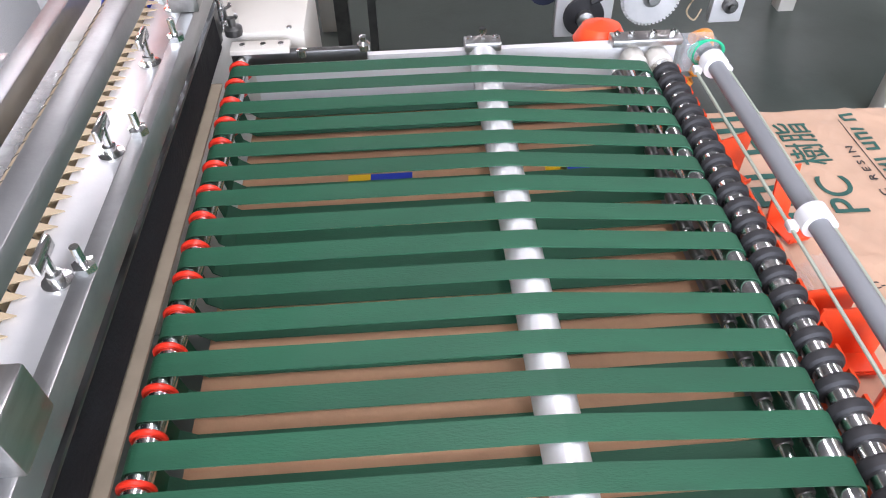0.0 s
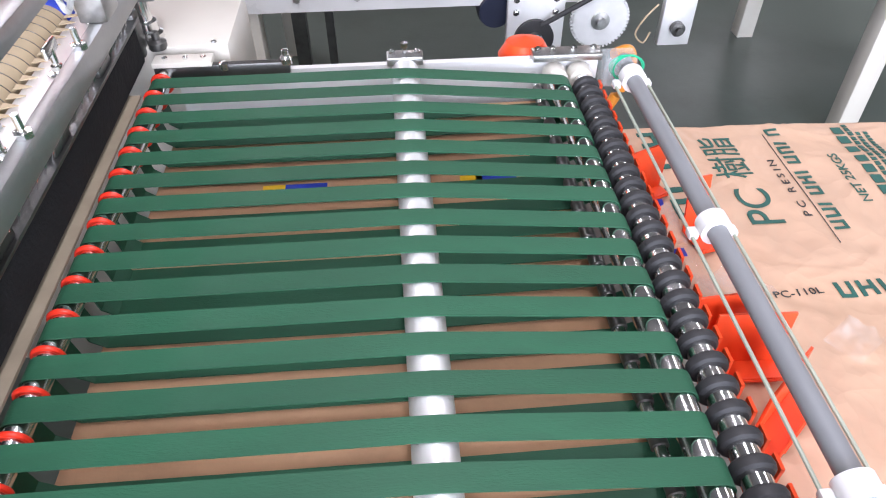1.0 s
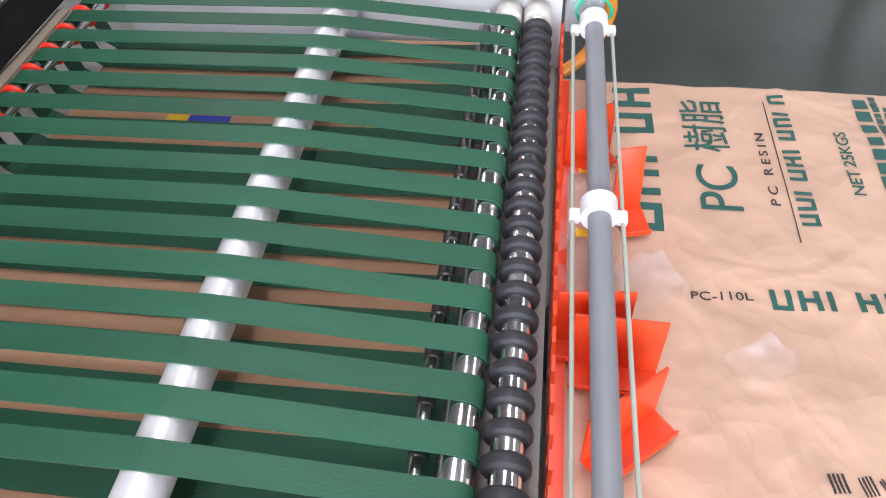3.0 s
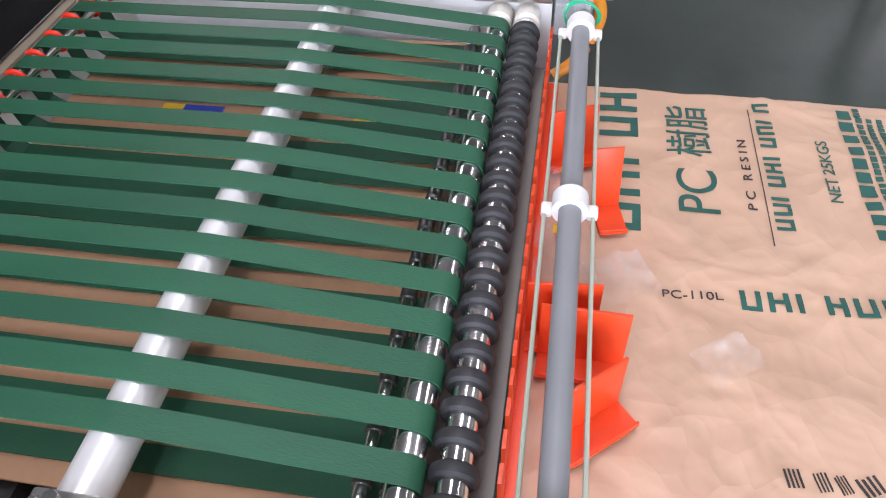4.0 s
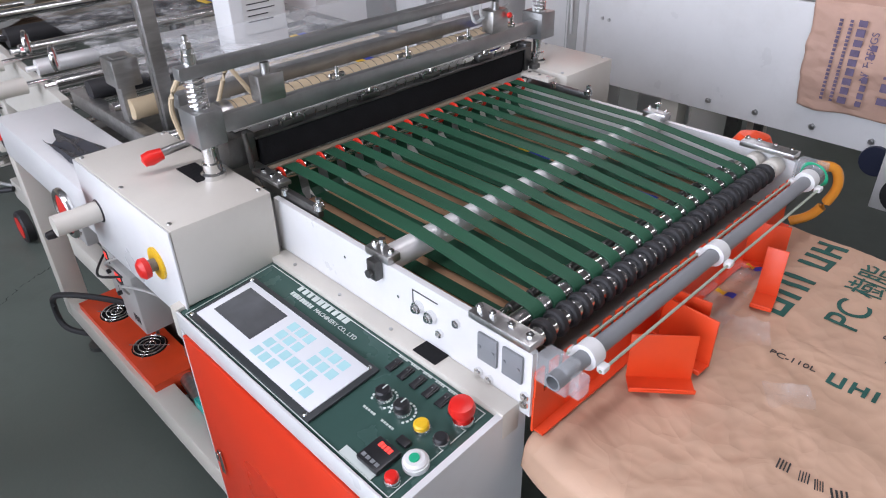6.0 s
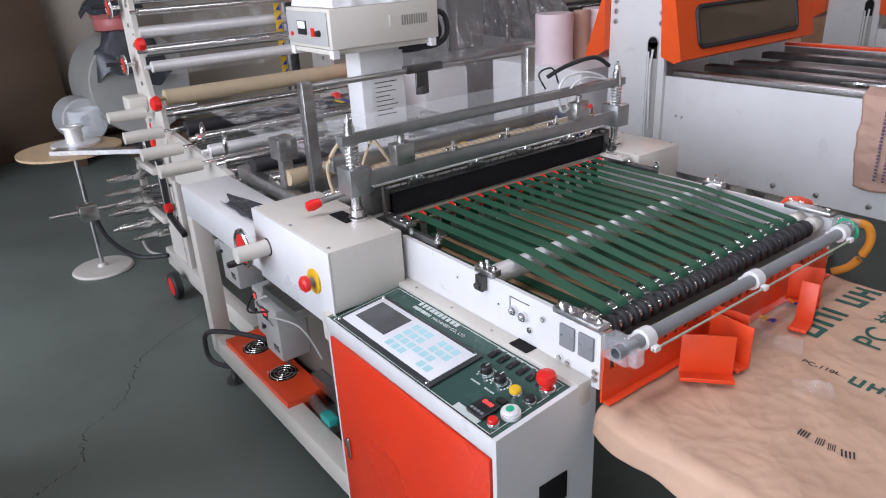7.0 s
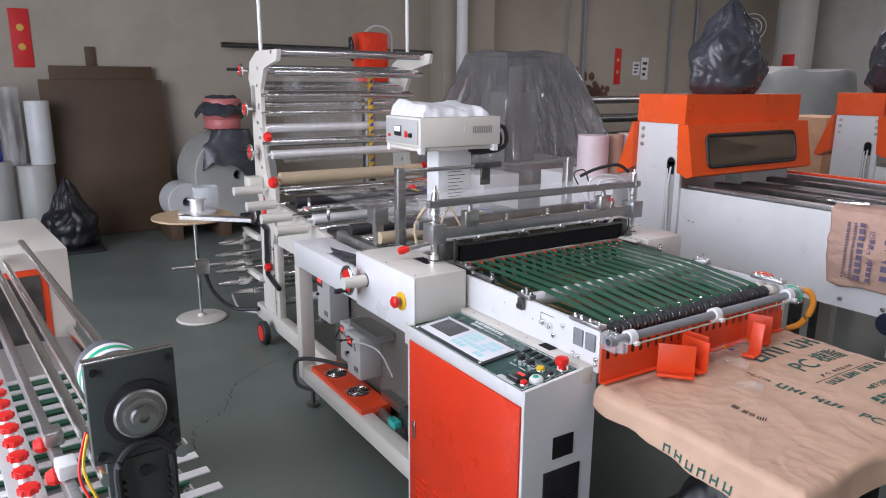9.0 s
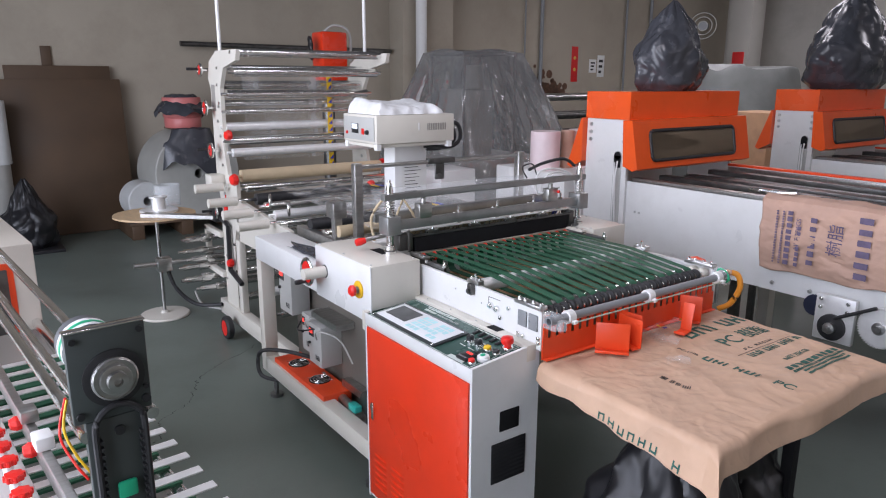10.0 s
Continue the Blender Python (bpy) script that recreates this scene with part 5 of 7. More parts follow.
clear_bag(0.362, 0.385, 0.085, 0.160, 2, 1.0, 0.0)
clear_bag(0.360, 0.550, 0.072, 0.11, -3, 2.0, 0.004)
clear_bag(0.455, 0.40, 0.085, 0.08, 25, 3.0, 0.0)
clear_bag(0.590, 0.300, 0.075, 0.055, 35, 5.0, -0.004)


def bin_bag(name, loc, rx, ry, h, seed, mt, lab, neck=0.35, group=""):
    """A tied, crumpled bag: a body with sharp folds that narrows to a neck."""
    bm = bm_new()
    nu, nv = 110, 70
    def fn(u, v):
        a = 2 * math.pi * u
        r = (0.88 + 0.14 * math.sin(math.pi * min(1, v / 0.6))) * max(0.0, 1 - 0.93 * v ** (1.2 + 1.6 * neck))
        d = Vector((math.cos(a), math.sin(a), v * 2.2))
        f = 0.16 * noise.noise(d * 1.6 + Vector((seed, 0, 0)))
        w = d + 0.35 * Vector((noise.noise(d * 1.3), noise.noise(d * 1.3 + Vector((5, 1, seed))), noise.noise(d * 1.1 + Vector((2, seed, 4)))))
        ridge = 0.62 - noise.voronoi(w * 1.7 + Vector((0, seed, 0)))[0][0]
        ridge2 = 0.5 - noise.voronoi(w * 3.8 + Vector((seed, 0, 3)))[0][0]
        pleat = 0.05 * math.sin(a * 9 + 4 * noise.noise(d + Vector((seed, 2, 1)))) * max(0, v - 0.45)
        r *= 1 + f + 0.20 * ridge + 0.085 * ridge2 + pleat
        z = h * v ** 0.92
        if v < 0.06:
            r *= 0.86 + 0.14 * v / 0.06
        return Vector((loc[0] + rx * r * math.cos(a), loc[1] + ry * r * math.sin(a), loc[2] + z + 0.05 * h * ridge * min(1, v * 4)))
    grid_sheet(bm, nu, nv, fn)
    bmesh.ops.remove_doubles(bm, verts=bm.verts[:], dist=1e-5)
    return solo(name, bm, mt, lab, "bag", origin=loc, group=group)


# Bags are enlarged so their black also stands for shade under the table.
bin_bag("bin_bag", (0.67, 0.28, 0.0), 0.27, 0.27, 0.66, 4.2, M_BAG, "full black bin bag on the floor under the table", 1.1)
bin_bag("bin_bag", (0.58, 0.74, 0.0), 0.22, 0.22, 0.50, 9.1, M_BAG, "slack black bin bag on the floor under the table", 1.0)
bm = bm_new()
hose(bm, [(0.385, 0.915, 0.925), (0.42, 0.935, 0.92), (0.43, 0.945, 0.87), (0.40, 0.94, 0.80), (0.36, 0.925, 0.77)], 0.011, 12)
solo("air_duct", bm, mat("amber_hose", (0.72, 0.28, 0.03), 0.35, vary=0.06), "amber plastic hose hanging from the outfeed pipe", "hose", origin=(0.385, 0.915, 0.925))
bm = bm_new()
lathe(bm, [(0.0, 0), (0.045, 0.0), (0.05, 0.01), (0.035, 0.035), (0, 0.045)], (0.225, 0.950, 0.905), (0, 0.1, 1), 20)
part("guard_cap", bm, M_ORED, mach, "red round guard cap")

# ---- the two orange machines beyond ----


def big_machine(y0, name):
    W = 1.045
    g = thing(name, (-0.4, y0 + 0.5, 0), "white bag machine with orange hoods over its head", "machine", "orange-hooded machines")
    for y in (y0, y0 + W):
        bm = bm_new()
        poly_plate(bm, [(-1.19, 0.10), (-0.87, 0.10), (-0.87, 1.41), (-1.19, 1.41)], "y", y, y + 0.02)
        post = part("end_post", bm, M_WHITE, g, "white end post with slot")
        if y == y0:
            bm = bm_new()
            box(bm, -0.965, -0.905, y - 0.0035, y - 0.0005, 0.62, 1.20)
            cyl(bm, (-0.935, y - 0.0005, 1.20), (-0.935, y - 0.0035, 1.20), 0.030, 20)
            part("slot", bm, M_INVERT, post, "rounded slot with a grey slide behind")
            bm = bm_new()
            box(bm, -0.960, -0.910, y - 0.0050, y - 0.0037, 1.13, 1.20)
            cyl(bm, (-0.935, y - 0.0037, 1.20), (-0.935, y - 0.0050, 1.20), 0.025, 20)
            part("slot_mouth", bm, M_BLACK, post, "dark upper end of the slot")
            bm = bm_new()
            box(bm, -0.957, -0.950, y - 0.009, y - 0.0051, 0.64, 1.16)
            hose(bm, [(-0.93, y - 0.008, 1.17), (-0.925, y - 0.03, 1.05), (-0.93, y - 0.008, 0.8)], 0.005, 6)
            part("slide_rod", bm, M_WPLAST, post)
            for bx in (-1.155, -0.895):
                for k in range(3):
                    bm = bm_new()
                    bolt(bm, (bx, y, 1.375 - 0.045 * k), (0, -1, 0), 0.012, 0.008)
                    part("bolt", bm, M_STEEL, post)
    bm = bm_new()
    poly_plate(bm, [(-1.20, 1.412), (-0.862, 1.412), (-0.862, 1.570), (-1.20, 1.570)], "y", y0 - 0.005, y0 + W + 0.03)
    part("top_hood", bm, M_ORANGE, g, "orange sheet top hood")
    bm = bm_new()
    poly_plate(bm, [(-0.866, 1.412), (-0.80, 1.412), (-0.745, 1.140), (-0.78, 1.125), (-0.85, 1.15)], "y", y0 - 0.055, y0 + W + 0.03)
    fh = part("front_hood", bm, M_ORANGE, g, "orange front hood with smoked window")
    def fx(z):
        return -0.80 + (1.412 - z) / 0.297 * 0.06
    bm = bm_new()
    outl = []
    ya, yb, za, zb, r = y0 + 0.085, y0 + W - 0.135, 1.182, 1.352, 0.03
    for cy, cz, a0 in ((yb - r, zb - r, 0), (ya + r, zb - r, 90), (ya + r, za + r, 180), (yb - r, za + r, 270)):
        for i in range(6):
            a = radians(a0 + 18 * i)
            outl.append((cy + r * math.cos(a), cz + r * math.sin(a)))
    hose(bm, [(fx(z) + 0.004, y, z) for y, z in outl] + [(fx(outl[0][1]) + 0.004, outl[0][0], outl[0][1])], 0.010, 8, 1)
    part("window_seal", bm, M_RUBBER, fh, "black rubber window seal")
    bm = bm_new()
    bm.faces.new([bm.verts.new((fx(z) + 0.003, y, z)) for y, z in outl])
    bmesh.ops.solidify(bm, geom=bm.faces[:], thickness=0.002)
    part("window", bm, M_WINDOW, fh, "smoked brown window")
    bm = bm_new()
    poly_plate(bm, [(-1.195, 1.412), (-1.205, 1.412), (-1.31, 1.115), (-1.28, 1.10), (-1.19, 1.15)], "y", y0 - 0.04, y0 + W + 0.03)
    part("rear_hood", bm, M_ORANGE, g, "orange rear hood")
    # long side panel and conveyor bed
    bm = bm_new()
    poly_plate(bm, [(-1.19, 0.62), (2.6, 0.62), (2.6, 1.055), (-0.87, 1.055), (-0.87, 1.04), (-1.19, 1.04)], "y", y0 + 0.0202, y0 + 0.032)
    side = part("side_panel", bm, M_WHITE, g, "long white side panel")
    bm = bm_new()
    for x, z in ((-0.80, 0.88), (-0.77, 0.878)):
        cyl(bm, (x, y0 + 0.0202, z), (x, y0 + 0.018, z), 0.007, 10)
    for x in (-0.30, -0.12, 0.08, 0.27, 0.62, 1.0):
        bolt(bm, (x, y0 + 0.0202, 0.66), (0, -1, 0), 0.011, 0.008)
    part("bolt", bm, M_STEEL, side)
    for y, w, z in ((y0 + 0.05, 0.05, 1.075), (y0 + 0.30, 0.06, 1.07), (y0 + 0.55, 0.08, 1.055), (y0 + 0.80, 0.06, 1.07), (y0 + 1.02, 0.05, 1.075)):
        bm = bm_new()
        box(bm, -0.86, 2.6, y, y + w, z - 0.03, z, 0.003)
        part("bed_rail", bm, M_STEEL if w < 0.055 else M_DSTEEL, g, "dark steel bed rail")
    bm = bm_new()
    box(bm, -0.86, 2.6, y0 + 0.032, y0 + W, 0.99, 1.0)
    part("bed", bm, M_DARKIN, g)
    bm = bm_new()
    box(bm, -0.86, 2.6, y0 + W - 0.02, y0 + W, 0.62, 1.08, 0.002)
    part("side_panel", bm, M_WHITE, g)
    bm = bm_new()
    box(bm, -0.86, 2.6, y0 + W - 0.03, y0 + W + 0.02, 1.081, 1.095, 0.002)
    part("red_edge", bm, M_ORED, g)
    for x in (-0.50, 1.6):
        for y in (y0 + 0.035, y0 + W - 0.11):
            bm = bm_new()
            box(bm, x, x + 0.075, y, y + 0.075, 0.0, 0.62, 0.003)
            part("leg", bm, M_IVORY, g)
    for x in (-0.38,):
        bm = bm_new()
        box(bm, x, x + 0.05, y0 + 0.4, y0 + 0.45, 0.02, 0.62)
        box(bm, x + 0.12, x + 0.15, y0 + 0.4, y0 + 0.43, 0.02, 0.62)
        part("brace", bm, M_DSTEEL, g)
    return g


M1Y = 1.80
big1 = big_machine(M1Y, "hooded_bag_machine")
big2 = big_machine(3.92, "hooded_bag_machine")
# drive gear, motor plates and belt under the first machine's panel
GY = M1Y - 0.03
bm = bm_new()
lathe(bm, [(0.0, 0), (0.085, 0), (0.085, 0.016), (0.0, 0.016)], (0.615, GY, 0.588), (0, -1, 0), 48)
for k in range(48):
    a = 2 * math.pi * k / 48
    m = Matrix.Translation((0.615, GY - 0.008, 0.588)) @ Matrix.Rotation(a, 4, "Y")
    box(bm, 0.083, 0.091, -0.008, 0.008, -0.0032, 0.0032, m=m)
gear = part("drive_gear", bm, M_ALU, big1, "large bright toothed gear")
bm = bm_new()
lathe(bm, [(0.0, 0), (0.028, 0), (0.028, 0.008), (0.014, 0.010), (0.014, 0.022), (0, 0.022)], (0.615, GY - 0.016, 0.588), (0, -1, 0), 24)
part("hub", bm, M_STEEL, gear)
bm = bm_new()
box(bm, 0.33, 0.505, GY - 0.006, GY + 0.022, 0.465, 0.68, 0.003)
mp1 = part("motor_plate", bm, M_ALU, big1, "grey steel motor plate")
bm = bm_new()
lathe(bm, [(0.0, 0), (0.062, 0), (0.062, 0.012), (0.05, 0.016), (0.0, 0.016)], (0.415, GY - 0.006, 0.535), (0, -1, 0), 30)
part("pulley", bm, M_RUBBER, mp1, "black pulley")
bm = bm_new()
lathe(bm, [(0.0, 0), (0.026, 0), (0.026, 0.02), (0.012, 0.024), (0.012, 0.05), (0, 0.05)], (0.415, GY - 0.022, 0.535), (0, -1, 0), 20)
part("shaft", bm, M_STEEL, mp1)
bm = bm_new()
hose(bm, [(0.43, GY - 0.03, 0.585), (0.60, GY - 0.03, 0.680)], 0.008, 8, 1)
part("drive_belt", bm, M_RUBBER, mp1, "black drive belt")
bm = bm_new()
for x in (0.355, 0.475):
    for z in (0.66, 0.62):
        bolt(bm, (x, GY - 0.006, z), (0, -1, 0), 0.010, 0.008)
part("bolt", bm, M_CHROME, mp1)
bm = bm_new()
lathe(bm, [(0, 0), (0.05, 0.0), (0.055, 0.02), (0.055, 0.16), (0.0, 0.17)], (0.30, GY + 0.04, 0.60), (0, 1, 0), 20)
part("motor", bm, mat("blue_black_motor", (0.02, 0.025, 0.05), 0.4, vary=0.1), big1, "dark blue motor")
bm = bm_new()
box(bm, 0.815, 0.915, GY - 0.006, GY + 0.022, 0.49, 0.68, 0.003)
mp2 = part("motor_plate", bm, M_ALU, big1, "small steel bearing plate")
bm = bm_new()
lathe(bm, [(0, 0), (0.022, 0), (0.022, 0.02), (0.01, 0.022), (0.01, 0.035), (0, 0.035)], (0.865, GY - 0.006, 0.55), (0, -1, 0), 20)
part("shaft", bm, M_DSTEEL, mp2)
bm = bm_new()
hose(bm, [(0.80, GY + 0.01, 0.62), (0.76, GY, 0.58), (0.74, GY, 0.53), (0.77, GY, 0.50), (0.79, GY + 0.01, 0.53)], 0.003, 6)
part("wire", bm, M_TAN, big1)

# sack hung over the side panel
def hung_fn(u, v):
    x = 0.005 + 0.75 * u + 0.012 * noise.noise(Vector((v * 6, 1, 0)))
    wob = 0.016 * noise.noise(Vector((u * 5, v * 4, 7))) + crease(u, v, 2.0)
    if v < 0.22:
        return Vector((x, M1Y + 0.16 - 0.62 * v, 1.092 + wob * 0.6 - 0.02 * (0.22 - v)))
    t = (v - 0.22) / 0.78
    bow = 0.02 * math.sin(math.pi * t)
    return Vector((x + 0.015 * t, M1Y - 0.004 - bow - 0.012 * abs(wob) * 10 * 0.1 - abs(wob), 1.082 - t * (0.345 + 0.02 * noise.noise(Vector((u * 6, 0, 3))))))
bm = grid_sheet(bm_new(), 70, 60, hung_fn)
hung = solo("paper_sack", bm, M_KRAFT2, "creased empty kraft paper sack hung over the panel", "sack", origin=(0.4, M1Y, 1.05))
md = hung.modifiers.new("sheet", "SOLIDIFY")
md.thickness, md.offset = 0.004, 1
def hang(x, z, deg):
    return Matrix.Translation((x, M1Y - 0.040, z)) @ Matrix.Rotation(radians(90), 4, "X") @ Matrix.Rotation(radians(deg), 4, "Z")
for x, w, h, n, s in ((0.085, 0.26, 0.010, 20, 31), (0.115, 0.26, 0.010, 22, 32), (0.155, 0.27, 0.026, 9, 33), (0.20, 0.2, 0.018, 8, 34)):
    part("print", bars(bm_new(), hang(x + 0.02, 0.78, 90), w, h, n, s, 0.7, 0.0008), M_PINK, hung)
letters("lettering", "NET 25KGS", 0.030, hang(0.215, 0.86, 90), M_PINK, hung, 0.0006)
part("maker_mark", bars(bm_new(), hang(0.29, 0.80, 90), 0.24, 0.030, 6, 36, 0.6, 0.0008), M_PINK, hung)
letters("lettering", "\u6a39\u8102", 0.075, hang(0.405, 0.86, 90), M_PINK, hung, 0.0006)
part("maker_mark", bars(bm_new(), hang(0.53, 0.78, 90), 0.30, 0.060, 6, 37, 0.55, 0.0008), M_PINK, hung)
bm = bm_new()
hose(bm, [(-0.10, M1Y + 0.04, 1.10), (-0.04, M1Y + 0.03, 1.105), (0.03, M1Y + 0.06, 1.10), (0.12, M1Y + 0.08, 1.105)], 0.013, 10)
solo("sensor_arm", bm, M_CHROME, "bright sensor arm lying on the rails", "arm", origin=(0, M1Y + 0.05, 1.1))
bin_bag("bin_bag", (-1.03, 2.34, 1.571), 0.17, 0.27, 0.54, 1.3, M_GBAG, "dark grey bin bag tied over a unit on the orange hood", 0.95, "bags over the hoods")
bin_bag("bin_bag", (-1.03, 4.66, 1.571), 0.26, 0.46, 0.78, 6.7, M_GBAG, "dark grey bin bag slumped over a unit on the orange hood", 1.0, "bags over the hoods")

# pale pink rolls standing on the first machine's left end
bm = bm_new()
box(bm, -2.0, -1.32, 1.75, 2.85, 0.0, 1.045, 0.006)
solo("white_cabinet", bm, M_WHITE, "white machine cabinet beside the orange hood", "cabinet", origin=(-1.6, 2.3, 0))
for x, y, r, mt in ((-1.62, 1.86, 0.10, M_PALEPINK), (-1.60, 2.05, 0.045, M_KRAFT2), (-1.60, 2.20, 0.10, M_PALEPINK)):
    bm = bm_new()
    lathe(bm, [(0.02, 0), (r, 0), (r, 0.255), (0.02, 0.255), (0.02, 0.0)], (x, y, 1.046), (0, 0, 1), 30)
    solo("film_roll", bm, mt, "pale pink film roll standing on end" if mt is M_PALEPINK else "brown cardboard tube standing on end", "roll", origin=(x, y, 1.046), group="film rolls")

# ---- unwinding stand ----
rack = thing("unwind_stand", (-2.3, 0.45, 0), "ivory unwinding stand with many chrome rollers", "machine")
RX, RY0, RY1 = -2.45, -0.03, 0.96
for y in (RY0, RY1):
    bm = bm_new()
    poly_plate(bm, [(-2.62, 0.09), (-2.40, 0.09), (-2.40, 0.62), (-2.30, 0.88), (-2.30, 1.02), (-2.44, 1.06), (-2.48, 1.20), (-2.48, 1.58), (-2.40, 1.70), (-2.18, 1.74), (-2.16, 1.80), (-2.52, 1.80), (-2.66, 1.74), (-2.70, 1.64), (-2.66, 1.58), (-2.66, 1.0), (-2.62, 0.9)], "y", y - 0.012, y + 0.012)
    sp = part("side_frame", bm, M_IVORY, rack, "ivory cut-out side frame")
    bm = bm_new()
    # Patch in the shade tone stands for the hole through the frame.
    box(bm, -2.645, -2.58, y - 0.0135, y + 0.0135, 1.44, 1.60)
    part("cut_out", bm, M_DARKIN, sp)
    bm = bm_new()
    for k in range(9):
        cyl(bm, (-2.52 - 0.03 * (k % 2), y - 0.013, 0.75 + 0.09 * k), (-2.52 - 0.03 * (k % 2), y - 0.019, 0.75 + 0.09 * k), 0.010, 8)
    part("bolt", bm, M_STEEL, sp)
    bm = bm_new()
    cyl(bm, (-2.47, y, 1.80), (-2.47, y, 3.0), 0.011, 10)
    part("pole", bm, M_WPLAST, rack, "thin white upright pole")
    bm = bm_new()
    box(bm, -2.72, -1.50, y - 0.03, y + 0.03, 0.09, 0.19, 0.004)
    part("base_beam", bm, M_IVORY, rack, "ivory base beam")
    bm = bm_new()
    poly_plate(bm, [(-2.3, 0.66), (-1.52, 0.66), (-1.52, 0.86), (-2.3, 0.92)], "y", y - 0.012, y + 0.012)
    part("side_arm", bm, M_IVORY, rack)
    bm = bm_new()
    box(bm, -2.36, -2.30, y - 0.02, y + 0.02, 0.19, 0.66, 0.003)
    part("strut", bm, M_IVORY, rack)
ROLLS = [(-2.25, 1.785, 0.024, M_CHROME), (-2.50, 1.70, 0.020, M_CHROME), (-2.30, 1.675, 0.026, M_CHROME), (-2.52, 1.60, 0.026, M_CHROME), (-2.44, 1.545, 0.026, M_CHROME), (-2.50, 1.49, 0.018, M_CHROME), (-2.45, 1.44, 0.016, M_CHROME), (-2.50, 1.345, 0.028, M_ALU), (-2.46, 1.262, 0.026, M_CHROME), (-2.40, 1.195, 0.026, M_ALU),
         (-2.28, 1.065, 0.038, M_TAN), (-2.20, 1.00, 0.022, M_CHROME), (-2.05, 0.955, 0.034, M_RUBBER), (-1.92, 0.935, 0.020, M_CHROME), (-1.78, 0.905, 0.026, M_ALU), (-1.62, 0.885, 0.022, M_CHROME),
         (-2.40, 0.62, 0.022, M_CHROME), (-2.55, 0.52, 0.022, M_CHROME), (-2.38, 0.45, 0.026, M_CHROME), (-2.58, 0.36, 0.024, M_CHROME), (-2.36, 0.28, 0.024, M_CHROME), (-2.0, 0.40, 0.028, M_ALU), (-1.75, 0.34, 0.024, M_CHROME), (-1.85, 0.55, 0.022, M_CHROME), (-2.1, 0.65, 0.022, M_CHROME)]
for x, z, r, mt in ROLLS:
    bm = bm_new()
    cyl(bm, (x, RY0 + 0.012, z), (x, RY1 - 0.012, z), r, 20)
    cyl(bm, (x, RY0 - 0.02, z), (x, RY1 + 0.02, z), min(0.010, r * 0.6), 10)
    part("roller", bm, mt, rack, "tan wrapped roller" if mt is M_TAN else ("black rubber roller" if mt is M_RUBBER else "bright guide roller"))
for x, y, z, r in ((-2.70, RY0 - 0.06, 1.69, 0.035), (-2.62, RY0 - 0.07, 1.46, 0.042), (-2.56, RY0 - 0.07, 1.20, 0.042), (-2.60, RY0 - 0.06, 0.80, 0.040)):
    bm = bm_new()
    torus(bm, (x, y, z), (0, 1, 0), r, 0.008, 24, 8)
    cyl(bm, (x, y - 0.01, z), (x, RY0, z), 0.010, 10)
    hw = part("handwheel", bm, M_CHROME, rack, "small chrome handwheel with red web")
    bm = bm_new()
    lathe(bm, [(0, 0), (r - 0.006, 0), (r - 0.006, 0.008), (0, 0.008)], (x, y - 0.004, z), (0, 1, 0), 20)
    part("web", bm, M_REDP, hw)
    bm = bm_new()
    cyl(bm, (x - r, y - 0.005, z + 0.005), (x - r - 0.005, y - 0.07, z + 0.005), 0.009, 10)
    part("crank_handle", bm, M_PLASTIC, hw)
for x, y, z, r in ((-2.30, RY0 - 0.03, 1.31, 0.030), (-2.25, RY0 - 0.03, 1.05, 0.035), (-2.05, RY1 - 0.2, 0.98, 0.028), (-2.30, RY1 + 0.03, 1.08, 0.03), (-2.42, RY0 - 0.03, 0.50, 0.026)):
    bm = bm_new()
    lathe(bm, [(0, 0), (r, 0.0), (r * 1.05, 0.012), (r * 0.8, 0.03), (0, 0.034)], (x, y, z), (0.2, -1, 0), 8)
    part("star_knob", bm, M_REDP, rack, "red star knob")
bm = bm_new()
box(bm, -2.62, -2.50, RY0 - 0.10, RY0 - 0.014, 0.985, 1.05, 0.004)
part("gear_box", bm, M_IVORY, rack)
for x, z in ((-2.44, 0.985), (-2.20, 0.93), (-1.95, 0.90), (-1.72, 0.875)):
    bm = bm_new()
    cyl(bm, (x, RY0 - 0.22, z), (x, RY0 - 0.05, z), 0.027, 20)
    sh = part("shaft_grip", bm, M_IVORY, rack, "ivory cylindrical shaft grip")
    bm = bm_new()
    cyl(bm, (x, RY0 - 0.05, z), (x, RY0 + 0.2, z), 0.010, 12)
    part("shaft", bm, M_CHROME, sh)
for x in (-1.88, -1.62):
    bm = bm_new()
    torus(bm, (x, RY0 + 0.03, 0.965), (0.4, 1, 0), 0.036, 0.008, 24, 8)
    hw = part("handwheel", bm, M_CHROME, rack, "small chrome handwheel with red web")
    bm = bm_new()
    lathe(bm, [(0, 0), (0.03, 0), (0.03, 0.008), (0, 0.008)], (x, RY0 + 0.026, 0.965), (0.4, 1, 0), 20)
    part("web", bm, M_REDP, hw)
bm = bm_new()
lathe(bm, [(0.004, 0), (0.004, 0.05), (0.011, 0.055), (0.014, 0.10), (0.008, 0.12), (0, 0.122)], (-2.40, RY0 - 0.05, 0.94), (0.05, -0.05, -1), 14)
part("lever", bm, M_REDP, rack, "red lever grip")
bm = bm_new()
grid_sheet(bm, 10, 14, lambda u, v: Vector((-2.50 + 0.03 * math.sin(5 * v), 0.10 + 0.62 * u, 1.68 - 0.55 * v + 0.004 * noise.noise(Vector((u * 6, v * 6, 0))))))
fw = part("film_web", bm, M_CBAG, rack, "clear film threaded over the rollers")
rng = random.Random(8)
